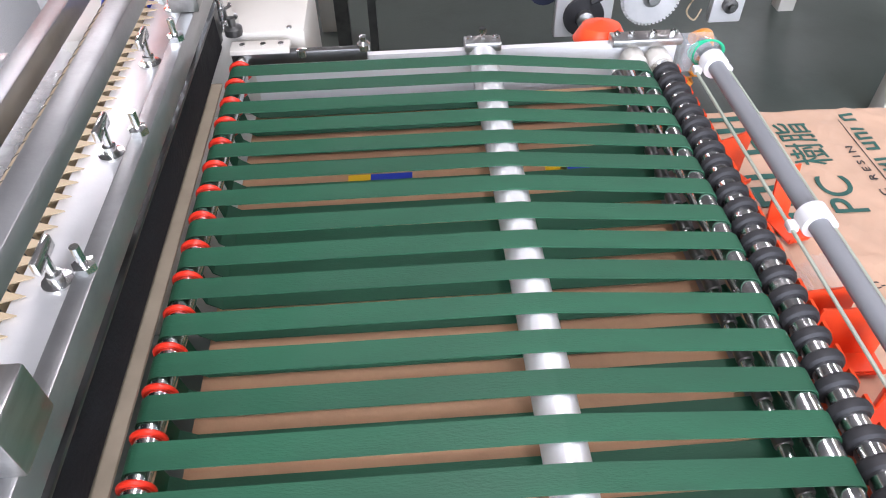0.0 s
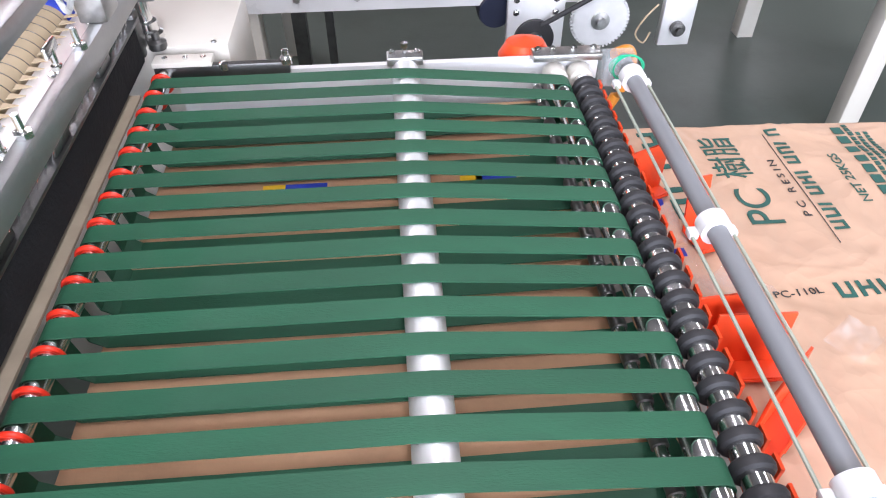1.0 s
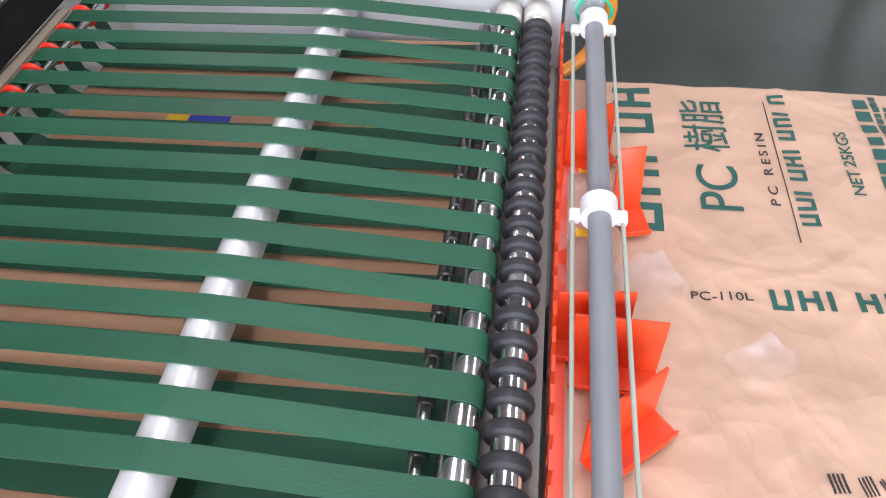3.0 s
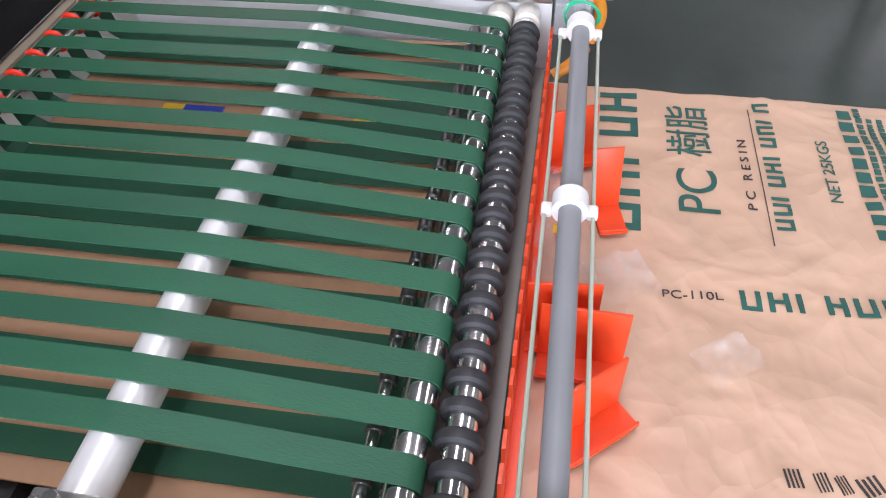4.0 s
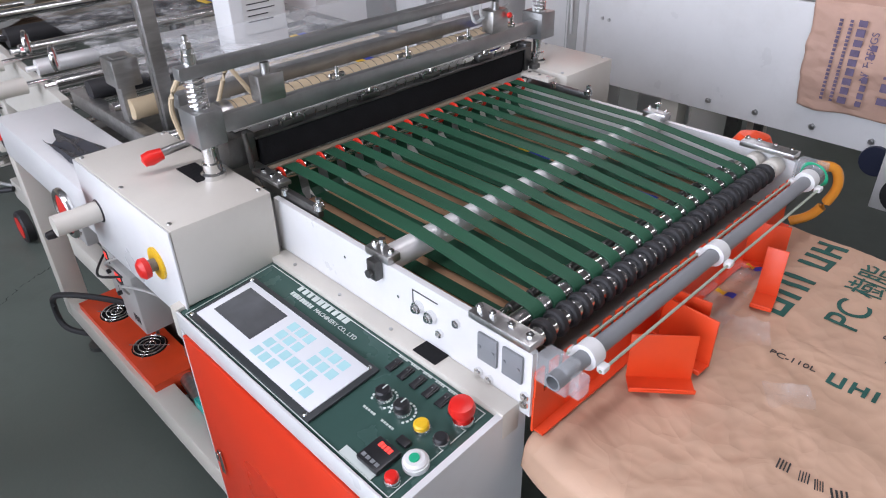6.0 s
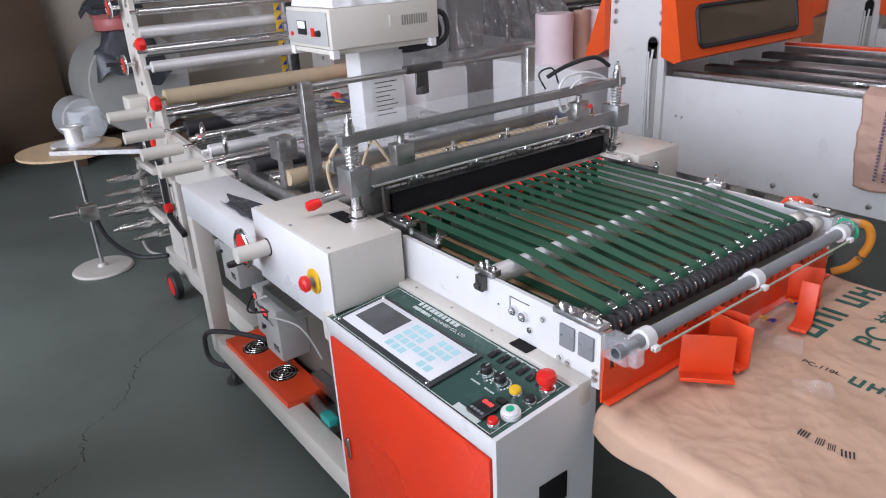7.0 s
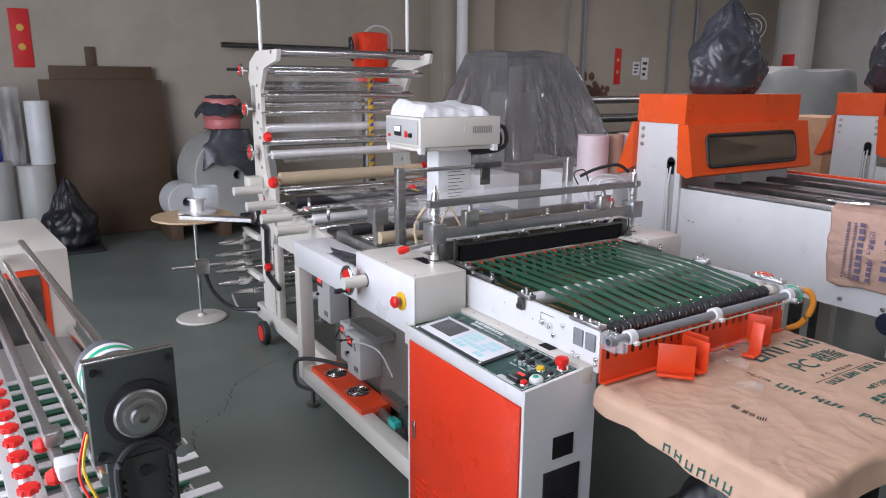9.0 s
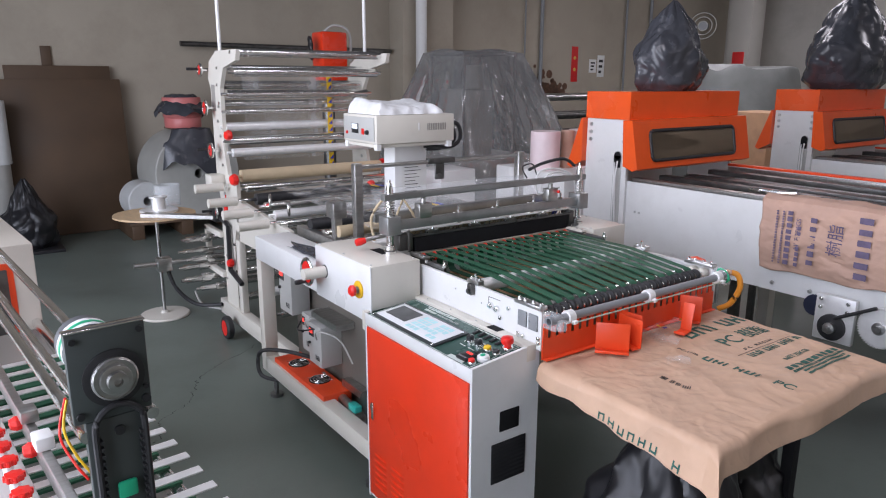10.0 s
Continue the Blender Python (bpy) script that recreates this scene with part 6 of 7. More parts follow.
for k in range(13):
    z = 1.66 - 0.046 * k
    bm = bm_new()
    box(bm, -2.456, -2.452, 0.66, 0.695, z - 0.044, z)
    part("printed_mark", bm, M_YELLOW, fw)
    bm = bm_new()
    poly_plate(bm, [(0.665, z - 0.040), (0.69, z - 0.040), (0.69, z - 0.012)], "x", -2.4515, -2.449)
    part("printed_mark", bm, M_BLUE, fw)
for x, y in ((-2.42, RY0 - 0.09), (-2.42, RY1 + 0.09), (-1.6, RY1 + 0.09)):
    bm = bm_new()
    lathe(bm, [(0.022, 0), (0.068, 0.0), (0.075, 0.008), (0.075, 0.034), (0.068, 0.042), (0.022, 0.042)], (x, y - 0.02, 0.078), (0, 1, 0), 26)
    cw = part("caster", bm, M_RUBBER, rack, "black caster with red hub")
    bm = bm_new()
    lathe(bm, [(0, -0.002), (0.05, -0.002), (0.05, 0.002), (0.02, 0.006), (0.02, 0.046), (0, 0.046)], (x, y - 0.02, 0.078), (0, 1, 0), 22)
    part("hub", bm, M_REDP, cw)
bm = bm_new()
hose(bm, [(-2.88, -0.36, 0.46), (-2.86, -0.31, 0.27), (-2.80, -0.20, 0.15), (-2.66, -0.07, 0.16)], 0.013, 10)
part("cable", bm, M_RUBBER, rack, "black cable bundle")
bm = bm_new()
for z in (0.36, 0.63):
    box(bm, -2.93, -2.60, -0.07, -0.035, z, z + 0.035, 0.003)
box(bm, -2.93, -2.89, -0.07, -0.035, 0.36, 0.66, 0.003)
part("arm_bracket", bm, M_IVORY, rack, "ivory bracket of the lower rollers")
for x, z, y0, rr in ((-2.86, 0.585, -0.22, 0.020), (-2.88, 0.50, -0.24, 0.016), (-2.84, 0.45, -0.20, 0.022), (-2.86, 0.395, -0.25, 0.020), (-2.78, 0.33, -0.26, 0.022), (-2.74, 0.27, -0.18, 0.018)):
    bm = bm_new()
    cyl(bm, (x, y0, z), (x, RY1 - 0.02, z), rr, 18)
    cyl(bm, (x, y0 - 0.03, z), (x, y0, z), rr * 0.55, 12)
    cyl(bm, (x, y0 + 0.10, z), (x, y0 + 0.16, z), rr * 1.5, 18)
    part("lower_roller", bm, M_CHROME, rack, "bright lower unwind shaft")
bm = bm_new()
cyl(bm, (-2.85, -0.56, 0.455), (-2.85, -0.38, 0.450), 0.016, 14)
box(bm, -2.89, -2.81, -0.42, -0.33, 0.40, 0.49, 0.006)
cyl(bm, (-2.85, -0.40, 0.45), (-2.85, -0.05, 0.45), 0.014, 14)
part("shaft_handle", bm, M_STEEL, rack, "steel shaft end with a clamp")
bm = bm_new()
hose(bm, [(-2.72, -0.06, 0.78), (-2.46, -0.065, 0.745), (-2.44, -0.065, 0.70), (-2.45, -0.065, 0.47), (-2.42, -0.065, 0.44), (-2.25, -0.065, 0.40)], 0.016, 8, 2)
part("cable_guide", bm, M_PLASTIC, rack, "black cable guide on the post")
bm = bm_new()
box(bm, -2.70, -2.58, -0.10, -0.045, 0.74, 0.83, 0.006)
part("switch_box", bm, M_PLASTIC, rack, "black switch box")
bm = bm_new()
hose(bm, [(-3.42, -0.03, 0.05), (-3.20, -0.045, 0.008), (-3.02, 0.04, 0.008), (-2.85, 0.10, 0.03), (-2.72, 0.06, 0.10)], 0.009, 8)
part("cable", bm, M_INVERT, rack)

# ---- instrument box on its column ----
inst = thing("static_meter_box", (-1.30, 0.53, 0), "ivory instrument box on a white column", "instrument")
inst.location += Vector((0.0, -0.020, 0.024))
bm = bm_new()
box(bm, -1.50, -1.155, 0.300, 0.770, 1.300, 1.440, 0.004)
case = part("case", bm, M_IVORY, inst, "ivory sheet metal case")
bm = bm_new()
box(bm, -1.49, -1.175, 0.295, 0.3, 1.312, 1.428, 0.002)
fp = part("front_panel", bm, M_INVERT, case, "grey front panel with meter")
bm = bm_new()
box(bm, -1.40, -1.33, 0.292, 0.295, 1.345, 1.395, 0.001)
part("meter", bm, M_PLASTIC, fp)
bm = bm_new()
box(bm, -1.392, -1.338, 0.2905, 0.292, 1.368, 1.392)
part("meter_face", bm, M_LCDW, fp)
bm = bm_new()
lathe(bm, [(0, 0), (0.012, 0), (0.010, 0.014), (0, 0.016)], (-1.235, 0.295, 1.355), (0, -1, 0), 16)
part("knob", bm, M_PLASTIC, fp)
bm = bm_new()
box(bm, -1.295, -1.270, 0.291, 0.295, 1.342, 1.372, 0.001)
cyl(bm, (-1.45, 0.295, 1.345), (-1.45, 0.289, 1.345), 0.008, 12)
part("red_switch", bm, M_REDP, fp)
bm = bm_new()
for k in range(11):
    box(bm, -1.1545, -1.1525, 0.60 + k * 0.011, 0.606 + k * 0.011, 1.36, 1.395)
part("vent_slot", bm, M_DARKIN, case)
bm = bm_new()
box(bm, -1.154, -1.151, 0.545, 0.550, 1.36, 1.40)
part("handle_slot", bm, M_WPLAST, case)
bm = bm_new()
box(bm, -1.48, -1.17, 0.305, 0.76, 1.280, 1.2985, 0.003)
part("shelf", bm, M_IVORY, inst)
bm = bm_new()
for x in (-1.165, -1.47):
    for y in (0.31, 0.74):
        box(bm, x - 0.015, x + 0.015, y - 0.012, y + 0.012, 1.270, 1.2995)
part("rubber_foot", bm, M_WPLAST, inst)
bm = bm_new()
box(bm, -1.36, -1.25, 0.46, 0.66, -0.024, 1.280, 0.004)
part("column", bm, M_WHITE, inst, "white box column")
bm = bm_new()
grid_sheet(bm, 2, 6, lambda u, v: Vector((-1.247 + 0.004 * math.sin(3 * v), 0.50 + 0.15 * u, 1.20 - 0.22 * v)))
part("paper", bm, M_PAPER, inst, "white printed sheet taped on the column")
bm = bm_new()
for k in range(10):
    box(bm, -1.2445, -1.2425, 0.515, 0.515 + 0.11 * (0.6 + 0.4 * ((k * 7) % 5) / 5), 1.18 - 0.018 * k, 1.183 - 0.018 * k)
part("print", bm, M_DINK, inst)
bm = bm_new()
hose(bm, [(-1.25, 0.77, 1.39), (-1.22, 0.84, 1.38), (-1.21, 0.85, 1.30), (-1.22, 0.78, 1.26), (-1.25, 0.64, 1.27)], 0.011, 10)
hose(bm, [(-1.27, 0.77, 1.37), (-1.25, 0.82, 1.37), (-1.23, 0.83, 1.30), (-1.24, 0.76, 1.255), (-1.26, 0.64, 1.25)], 0.008, 8)
part("cable", bm, M_RUBBER, inst, "black cables looping from the back")
bm = bm_new()
def pile_fn(u, v):
    x, y = -1.485 + 0.32 * u, 0.298 + 0.39 * v
    e = min(1, min(u, 1 - u, v, 1 - v) * 9) ** 0.5
    d = noise.voronoi(Vector((u * 2.5, v * 5, 1)))[0]
    fold = 0.012 * min(0.5, d[1] - d[0]) + 0.007 * noise.noise(Vector((u * 6, v * 12, 5)))
    ear = 0.022 * max(0, 1 - 6 * abs(v - 0.08)) + 0.012 * max(0, 1 - 5 * abs(v - 0.9))
    return Vector((x + 0.018 * noise.noise(Vector((v * 7, u * 5, 1))), y + 0.012 * noise.noise(Vector((u * 5, v * 3, 8))), 1.466 + e * (0.062 + fold + ear - 0.030 * u)))
grid_sheet(bm, 40, 50, pile_fn)
solo("milky_film", bm, M_WFILM, "pile of milky white plastic bags on the instrument box", "bag", origin=(-1.3, 0.5, 1.465))

# ---- spool stand ----
st = thing("spool_stand", (-3.14, -0.33, 0), "grey disc-footed stand with a round plywood top", "stand")
bm = bm_new()
lathe(bm, [(0, 0), (0.165, 0), (0.170, 0.006), (0.160, 0.016), (0.03, 0.022), (0.02, 0.04), (0, 0.04)], (-3.14, -0.33, 0), (0, 0, 1), 40)
part("foot_disc", bm, M_IVORY, st, "ivory round foot plate")
bm = bm_new()
cyl(bm, (-3.14, -0.33, 0.03), (-3.14, -0.33, 0.74), 0.012, 14)
part("column", bm, M_STEEL, st)
bm = bm_new()
lathe(bm, [(0, 0), (0.262, 0), (0.262, 0.012), (0, 0.012)], (-3.06, -0.355, 0.738), (0, 0, 1), 44)
part("round_top", bm, M_WOOD, st, "pale plywood disc")
bm = bm_new()
lathe(bm, [(0, 0), (0.125, 0), (0.125, 0.014), (0.05, 0.016), (0, 0.016)], (-3.12, -0.31, 0.751), (0, 0, 1), 36)
lathe(bm, [(0, 0.016), (0.045, 0.016), (0.045, 0.09), (0.06, 0.094), (0.06, 0.104), (0.03, 0.104), (0.03, 0.098), (0, 0.098)], (-3.12, -0.31, 0.751), (0, 0, 1), 30)
solo("wire_spool", bm, M_ALU, "white flanged spool of bright wire on the plywood disc", "spool", origin=(-3.12, -0.31, 0.751))
bm = bm_new()
lathe(bm, [(0, 0), (0.09, 0), (0.09, 0.15), (0.084, 0.15), (0.084, 0.006), (0, 0.006)], (-3.32, -0.20, 0.751), (0, 0, 1), 28)
solo("clear_jar", bm, M_ACRYL, "clear plastic tub standing on the plywood disc", "roll", origin=(-3.32, -0.20, 0.751))
bm = bm_new()
poly_plate(bm, [(-3.0, -0.42), (-2.66, -0.06), (-2.62, -0.10), (-2.95, -0.47)], "z", 0.752, 0.775)
solo("steel_ribbon", bm, M_STEEL, "flat steel strip running from the spool", "strip", origin=(-2.8, -0.25, 0.752))
# ---- along the west wall ----
for k, (y0, y1, h, dx) in enumerate(((-0.97, 0.215, 1.63, 0.10), (-0.86, 0.135, 1.77, 0.06))):
    m = Matrix.Translation((XW + 0.30 - 0.05 * k, 0, 0)) @ Matrix.Rotation(radians(-6), 4, "Y")
    bm = bm_new()
    box(bm, 0, 0.018, y0, y1, 0.003, h, 0.002, m=m)
    solo("hardboard_sheet", bm, M_PLY, "large dark brown hardboard sheet leaning on the wall", "board", origin=(XW + 0.3, 0, 0), group="leaning boards")
pal = thing("pallet", (-6.1, 0.62, 0), "low wooden pallet under the stock rolls", "pallet")
for k in range(3):
    bm = bm_new()
    box(bm, -6.45, -5.75, 0.02 + 0.50 * k, 0.14 + 0.50 * k, 0.0, 0.145, 0.003)
    part("bearer", bm, M_PLY, pal)
for k in range(5):
    bm = bm_new()
    box(bm, -6.45 + 0.145 * k, -6.33 + 0.145 * k, 0.0, 1.20, 0.1455, 0.170, 0.003)
    part("board", bm, M_PLY, pal)
for x, y, z, r, w, mt in ((-6.10, 0.70, 0.172, 0.465, 0.55, M_GROLL), (-6.05, 0.20, 0.172, 0.20, 0.30, M_WROLL)):
    bm = bm_new()
    lathe(bm, [(0.05, 0), (r - 0.01, 0), (r, 0.012), (r, w - 0.012), (r - 0.01, w), (0.05, w), (0.05, 0)], (x - w / 2, y, z + r), (1, 0.12, 0), 48)
    solo("film_roll", bm, mt, "very large grey film roll lying on its side" if r > 0.4 else "white film roll lying on its side", "roll", origin=(x, y, z), group="stock rolls")
bm = bm_new()
box(bm, -6.26, -5.94, 0.55, 0.87, 1.104, 1.117)
solo("roll_board", bm, M_PLY, "thin board lying on the large film roll", "board", origin=(-6.1, 0.71, 1.104))
for z, r in ((1.119, 0.19), (1.226, 0.20), (1.333, 0.20)):
    bm = bm_new()
    lathe(bm, [(0.04, 0), (r - 0.006, 0), (r, 0.01), (r, 0.095), (r - 0.006, 0.105), (0.04, 0.105), (0.04, 0)], (-6.08, 0.71, z), (0, 0, 1), 36)
    solo("film_roll", bm, M_PINKROLL, "red-pink film roll stacked flat", "roll", origin=(-6.08, 0.71, z), group="pink rolls")
def drape_sheet(name, c, rx, ry, top, drop, seed, lab):
    bm = bm_new()
    def fn(u, v):
        a, r = 2 * math.pi * u, v
        x, y = c[0] + rx * r * math.cos(a), c[1] + ry * r * math.sin(a)
        e = max(0, r - 0.55)
        d = Vector((math.cos(a), math.sin(a), r * 2))
        return Vector((x, y, top + 0.02 * noise.noise(d * 3 + Vector((seed, 0, 0))) - e * drop * (1 + 0.7 * noise.noise(d * 1.8 + Vector((0, seed, 0))))))
    grid_sheet(bm, 48, 20, fn)
    bmesh.ops.remove_doubles(bm, verts=bm.verts[:], dist=1e-4)
    return solo(name, bm, M_GBAG, lab, "sheet", origin=(c[0], c[1], top))
drape_sheet("plastic_sheet", (-6.08, 0.70), 0.27, 0.28, 1.462, 0.42, 2.0, "black plastic sheet thrown over the pink rolls")
drape_sheet("plastic_sheet", (-5.84, 0.72), 0.16, 0.36, 1.115, 0.85, 5.0, "black plastic sheet hanging over the large roll")
bin_bag("bin_bag", (-5.90, -0.88, 0.03), 0.24, 0.26, 0.66, 12.0, M_BAG, "full black bin bag standing on the floor", 0.4)
bm = bm_new()
box(bm, -6.15, -5.62, -1.14, -0.62, 0.0, 0.03, 0.004)
solo("floor_tray", bm, M_PLASTIC, "flat black tray under the bin bag", "tray", origin=(-5.9, -0.88, 0))
for x, y, z, r, h, mt, lab in ((-6.35, -1.10, 0.0, 0.17, 0.80, M_GROLL, "grey film roll standing on end"), (-6.30, -1.45, 0, 0.16, 0.85, M_GROLL, "grey film roll standing on end"), (-6.35, -1.02, 0.80, 0.11, 0.62, M_WROLL, "white film roll standing on end"), (-6.35, -1.26, 0.80, 0.10, 0.75, M_CBAG, "film roll in clear wrapping"), (-6.32, -1.48, 0.85, 0.12, 0.68, M_BLUE, "dark blue film roll standing on end")):
    bm = bm_new()
    lathe(bm, [(0.03, 0), (r - 0.005, 0), (r, 0.008), (r, h - 0.008), (r - 0.005, h), (0.03, h), (0.03, 0)], (x, y, z), (0, 0, 1), 30)
    solo("film_roll", bm, mt, lab, "roll", origin=(x, y, z), group="upright rolls")
for y, z0, z1, w in ((-1.06, 1.74, 2.31, 0.18), (4.45, 1.57, 1.94, 0.17), (7.36, 1.60, 2.17, 0.15)):
    xx = XW + 0.004 if y < 4 or y > 5 else XW + 0.304
    bm = bm_new()
    box(bm, xx, xx + 0.004, y - w / 2, y + w / 2, z0, z1, 0.001)
    ps = solo("paper_strip", bm, M_PAPERR, "red paper strip with gold print pasted on the wall", "poster", origin=(xx, y, z0), group="red paper strips")
    for k in range(2):
        bm = bm_new()
        cyl(bm, (xx + 0.0045, y, z0 + (z1 - z0) * (0.35 + 0.33 * k)), (xx + 0.006, y, z0 + (z1 - z0) * (0.35 + 0.33 * k)), w * 0.20, 7)
        part("print", bm, M_GOLD, ps)
bm = bm_new()
box(bm, XW + 0.002, XW + 0.02, -0.50, -0.40, 1.74, 1.96, 0.003)
solo("wall_plaque", bm, M_PLY, "small brown plaque on the wall", "plaque", origin=(XW, -0.2, 1.7))
for y, z, w, h in ((7.80, 1.86, 0.17, 0.22), (8.00, 1.86, 0.17, 0.36)):
    bm = bm_new()
    box(bm, XW + 0.002, XW + 0.008, y - w / 2, y + w / 2, z - h / 2, z + h / 2, 0.001)
    sg = solo("wall_sign", bm, M_PAPER, "white safety notice on the wall", "sign", origin=(XW, y, z), group="wall signs")
    bm = bm_new()
    for k in range(3):
        box(bm, XW + 0.0085, XW + 0.0095, y - w * 0.3, y + w * (0.1 + 0.1 * k), z - h * 0.32 + k * h * 0.25, z - h * 0.2 + k * h * 0.25)
    part("print", bm, M_DINK, sg)
bm = bm_new()
rng = random.Random(5)
for k in range(46):
    y, z = 6.68 + rng.gauss(0, 0.17), 1.40 + abs(rng.gauss(0, 0.14))
    cyl(bm, (XW + 0.0015, y, z), (XW + 0.003, y, z), rng.uniform(0.02, 0.09), 9)
tagged(solo("wall_stain", bm, M_RUST, "dark brown peeling stain on the plaster", "stain", origin=(XW, 6.7, 1.5)), kind="structure")
bm = bm_new()
cyl(bm, (XW + 0.12, 0.9, 2.02), (XW + 0.12, 3.7, 2.0), 0.03, 10)
cyl(bm, (XW + 0.12, 4.65, 2.0), (XW + 0.12, 5.4, 1.98), 0.03, 10)
solo("shelf_rail", bm, M_DSTEEL, "dark pipe running along the wall", "pipe", origin=(XW + 0.1, 2.5, 2.0))
rm = thing("red_drill_press", (-4.35, 1.62, 0), "red machine head with a cable behind the stand", "machine")
bm = bm_new()
box(bm, -4.45, -4.22, 1.50, 1.76, 1.62, 2.06, 0.02)
part("head", bm, M_RED, rm)
bm = bm_new()
cyl(bm, (-4.40, 1.63, 0.0), (-4.40, 1.63, 1.62), 0.06, 16)
box(bm, -4.6, -4.2, 1.4, 1.86, 0.0, 0.06, 0.01)
part("column", bm, M_DSTEEL, rm)
bm = bm_new()
hose(bm, [(-4.3, 1.56, 2.06), (-4.28, 1.66, 2.12), (-4.26, 1.80, 2.06), (-4.26, 1.81, 1.80)], 0.012, 8)
part("cable", bm, M_INVERT, rm)
bm = bm_new()
for k in range(3):
    torus(bm, (-4.3, 1.42, 1.86 + 0.05 * k), (0.3, 1, 0.2), 0.045, 0.016, 18, 8)
part("motor", bm, M_PLASTIC, rm)

# ---- film-covered machine ----
def tent(u, v):
    a = 2 * math.pi * u
    c, d = math.cos(a), math.sin(a)
    top = Vector((-3.35 + 0.30 * max(-1, min(1, 1.5 * c)), 2.57 + 0.34 * max(-1, min(1, 1.5 * d)), 1.895))
    bot = Vector((-3.35 + 0.85 * max(-1, min(1, 1.3 * c)), 2.66 + 1.00 * max(-1, min(1, 1.3 * d)), 0.25))
    p = top.lerp(bot, v)
    # long folds fan out from the top corners, small dents between them
    q = Vector((c * 2.9, d * 2.9, v * 1.2))
    q = q + 0.35 * Vector((noise.noise(q * 1.3), noise.noise(q * 1.3 + Vector((3, 1, 2))), 0))
    e = noise.voronoi(q)[0]
    g = noise.voronoi(Vector((c * 6, d * 6, v * 6)))[0]
    f = 0.13 * min(0.4, e[1] - e[0]) * min(1, v * 3) + 0.05 * min(0.3, g[1] - g[0]) * min(1, v * 2) + 0.05 * noise.noise(Vector((c * 3, d * 3, v * 2))) * v
    return p + Vector((c, d, 0)) * f + Vector((0, 0, -0.03 * math.sin(2 * a) ** 2 * (1 - v)))
cov = thing("covered_machine", (-3.35, 2.6, 0), "machine shrouded in a clear plastic sheet", "machine")
bm = grid_sheet(bm_new(), 240, 60, tent)
bm.faces.new([bm.verts.new(tent(k / 60, 0)) for k in range(60)])
part("plastic_sheet", bm, M_SHROUD, cov, "clear pleated plastic sheet")
bm = bm_new()
for x in (-3.60, -3.10):
    for y in (2.28, 2.86):
        cyl(bm, (x, y, 0), (x, y, 1.86), 0.012, 8)
    box(bm, x - 0.012, x + 0.012, 2.27, 2.87, 1.845, 1.870)
for y in (2.28, 2.86):
    box(bm, -3.6, -3.1, y - 0.011, y + 0.011, 1.846, 1.869)
part("frame", bm, M_DSTEEL, cov)
bm = bm_new()
box(bm, -3.75, -2.95, 2.0, 3.1, 0.0, 0.95, 0.02)
part("body", bm, M_GROLL, cov, "grey machine body")
bm = bm_new()
box(bm, -3.5, -3.1, 2.30, 2.62, 0.95, 1.55, 0.02)
box(bm, -3.3, -3.1, 2.45, 2.50, 1.55, 1.76, 0.01)
part("head", bm, M_DARKIN, cov)
# white inverter cabinet and red parts seen below the instrument box
bm = bm_new()
box(bm, -2.35, -2.05, 1.30, 1.60, 0.0, 1.02, 0.005)
solo("white_cabinet", bm, M_WHITE, "white switch cabinet beside the stand", "cabinet", origin=(-2.2, 1.45, 0))
bm = bm_new()
poly_plate(bm, [(1.02, 0.8), (1.10, 0.8), (1.02, 1.25), (0.94, 1.25)], "x", -2.20, -2.12)
solo("red_guard", bm, M_ORED, "slanting red guard plate at the stand", "guard", origin=(-2.2, 1.0, 0.8))
# distant rack of bars
rk = thing("bar_rack", (-5.4, 6.2, 0), "grey steel rack with long bars by the wall", "rack")
for y in (5.2, 7.3):
    bm = bm_new()
    box(bm, -5.6, -5.52, y, y + 0.06, 0, 1.42, 0.004)
    box(bm, -5.2, -5.12, y, y + 0.06, 0, 1.42, 0.004)
    part("upright", bm, M_INVERT, rk)
for z in (0.9, 1.15, 1.40):
    for x in (-5.56, -5.16):
        bm = bm_new()
        cyl(bm, (x, 4.7, z), (x, 7.6, z), 0.045, 12)
        part("bar", bm, M_DSTEEL if z < 1.3 else M_STEEL, rk)
# covered stock, card and column by the far wall
bm = grid_sheet(bm_new(), 60, 24, lambda u, v: Vector((-3.6 + (0.55 + 0.25 * v) * math.cos(2 * math.pi * u) * (1 if v > 0.02 else 0.02), 7.3 + (0.80 + 0.22 * v) * math.sin(2 * math.pi * u) * (1 if v > 0.02 else 0.02), 1.80 - 1.55 * v ** 1.6 + 0.07 * noise.noise(Vector((math.cos(2 * math.pi * u) * 2, math.sin(2 * math.pi * u) * 2, v * 3))))))
solo("covered_stock", bm, M_GCOVER, "stock under a grey plastic sheet", "cover", origin=(-3.6, 7.3, 0.2))
bm = bm_new()
box(bm, -3.9, -3.3, 6.7, 7.9, 0.0, 0.5, 0.01)
solo("pallet_stock", bm, M_CARD, "cartons under the grey sheet", "carton", origin=(-3.6, 7.3, 0))
bm = bm_new()
box(bm, -2.5, -2.0, 5.25, 5.85, 0.0, 1.32, 0.006)
solo("cardboard_box", bm, M_CARD, "tall brown cardboard carton", "box", origin=(-2.25, 5.5, 0))
bm = bm_new()
box(bm, -5.85, -5.42, 10.3, 10.7, 0, ZC, 0.01)
solo("pillar", bm, M_WALL2, "pale concrete pillar", "pillar", kind="structure")
bm = bm_new()
box(bm, -5.72, -5.50, 10.28, 10.296, 1.83, 2.12, 0.002)
solo("paper_strip", bm, M_PAPERR, "red notice on the pillar", "poster", origin=(-5.6, 10.28, 1.8))
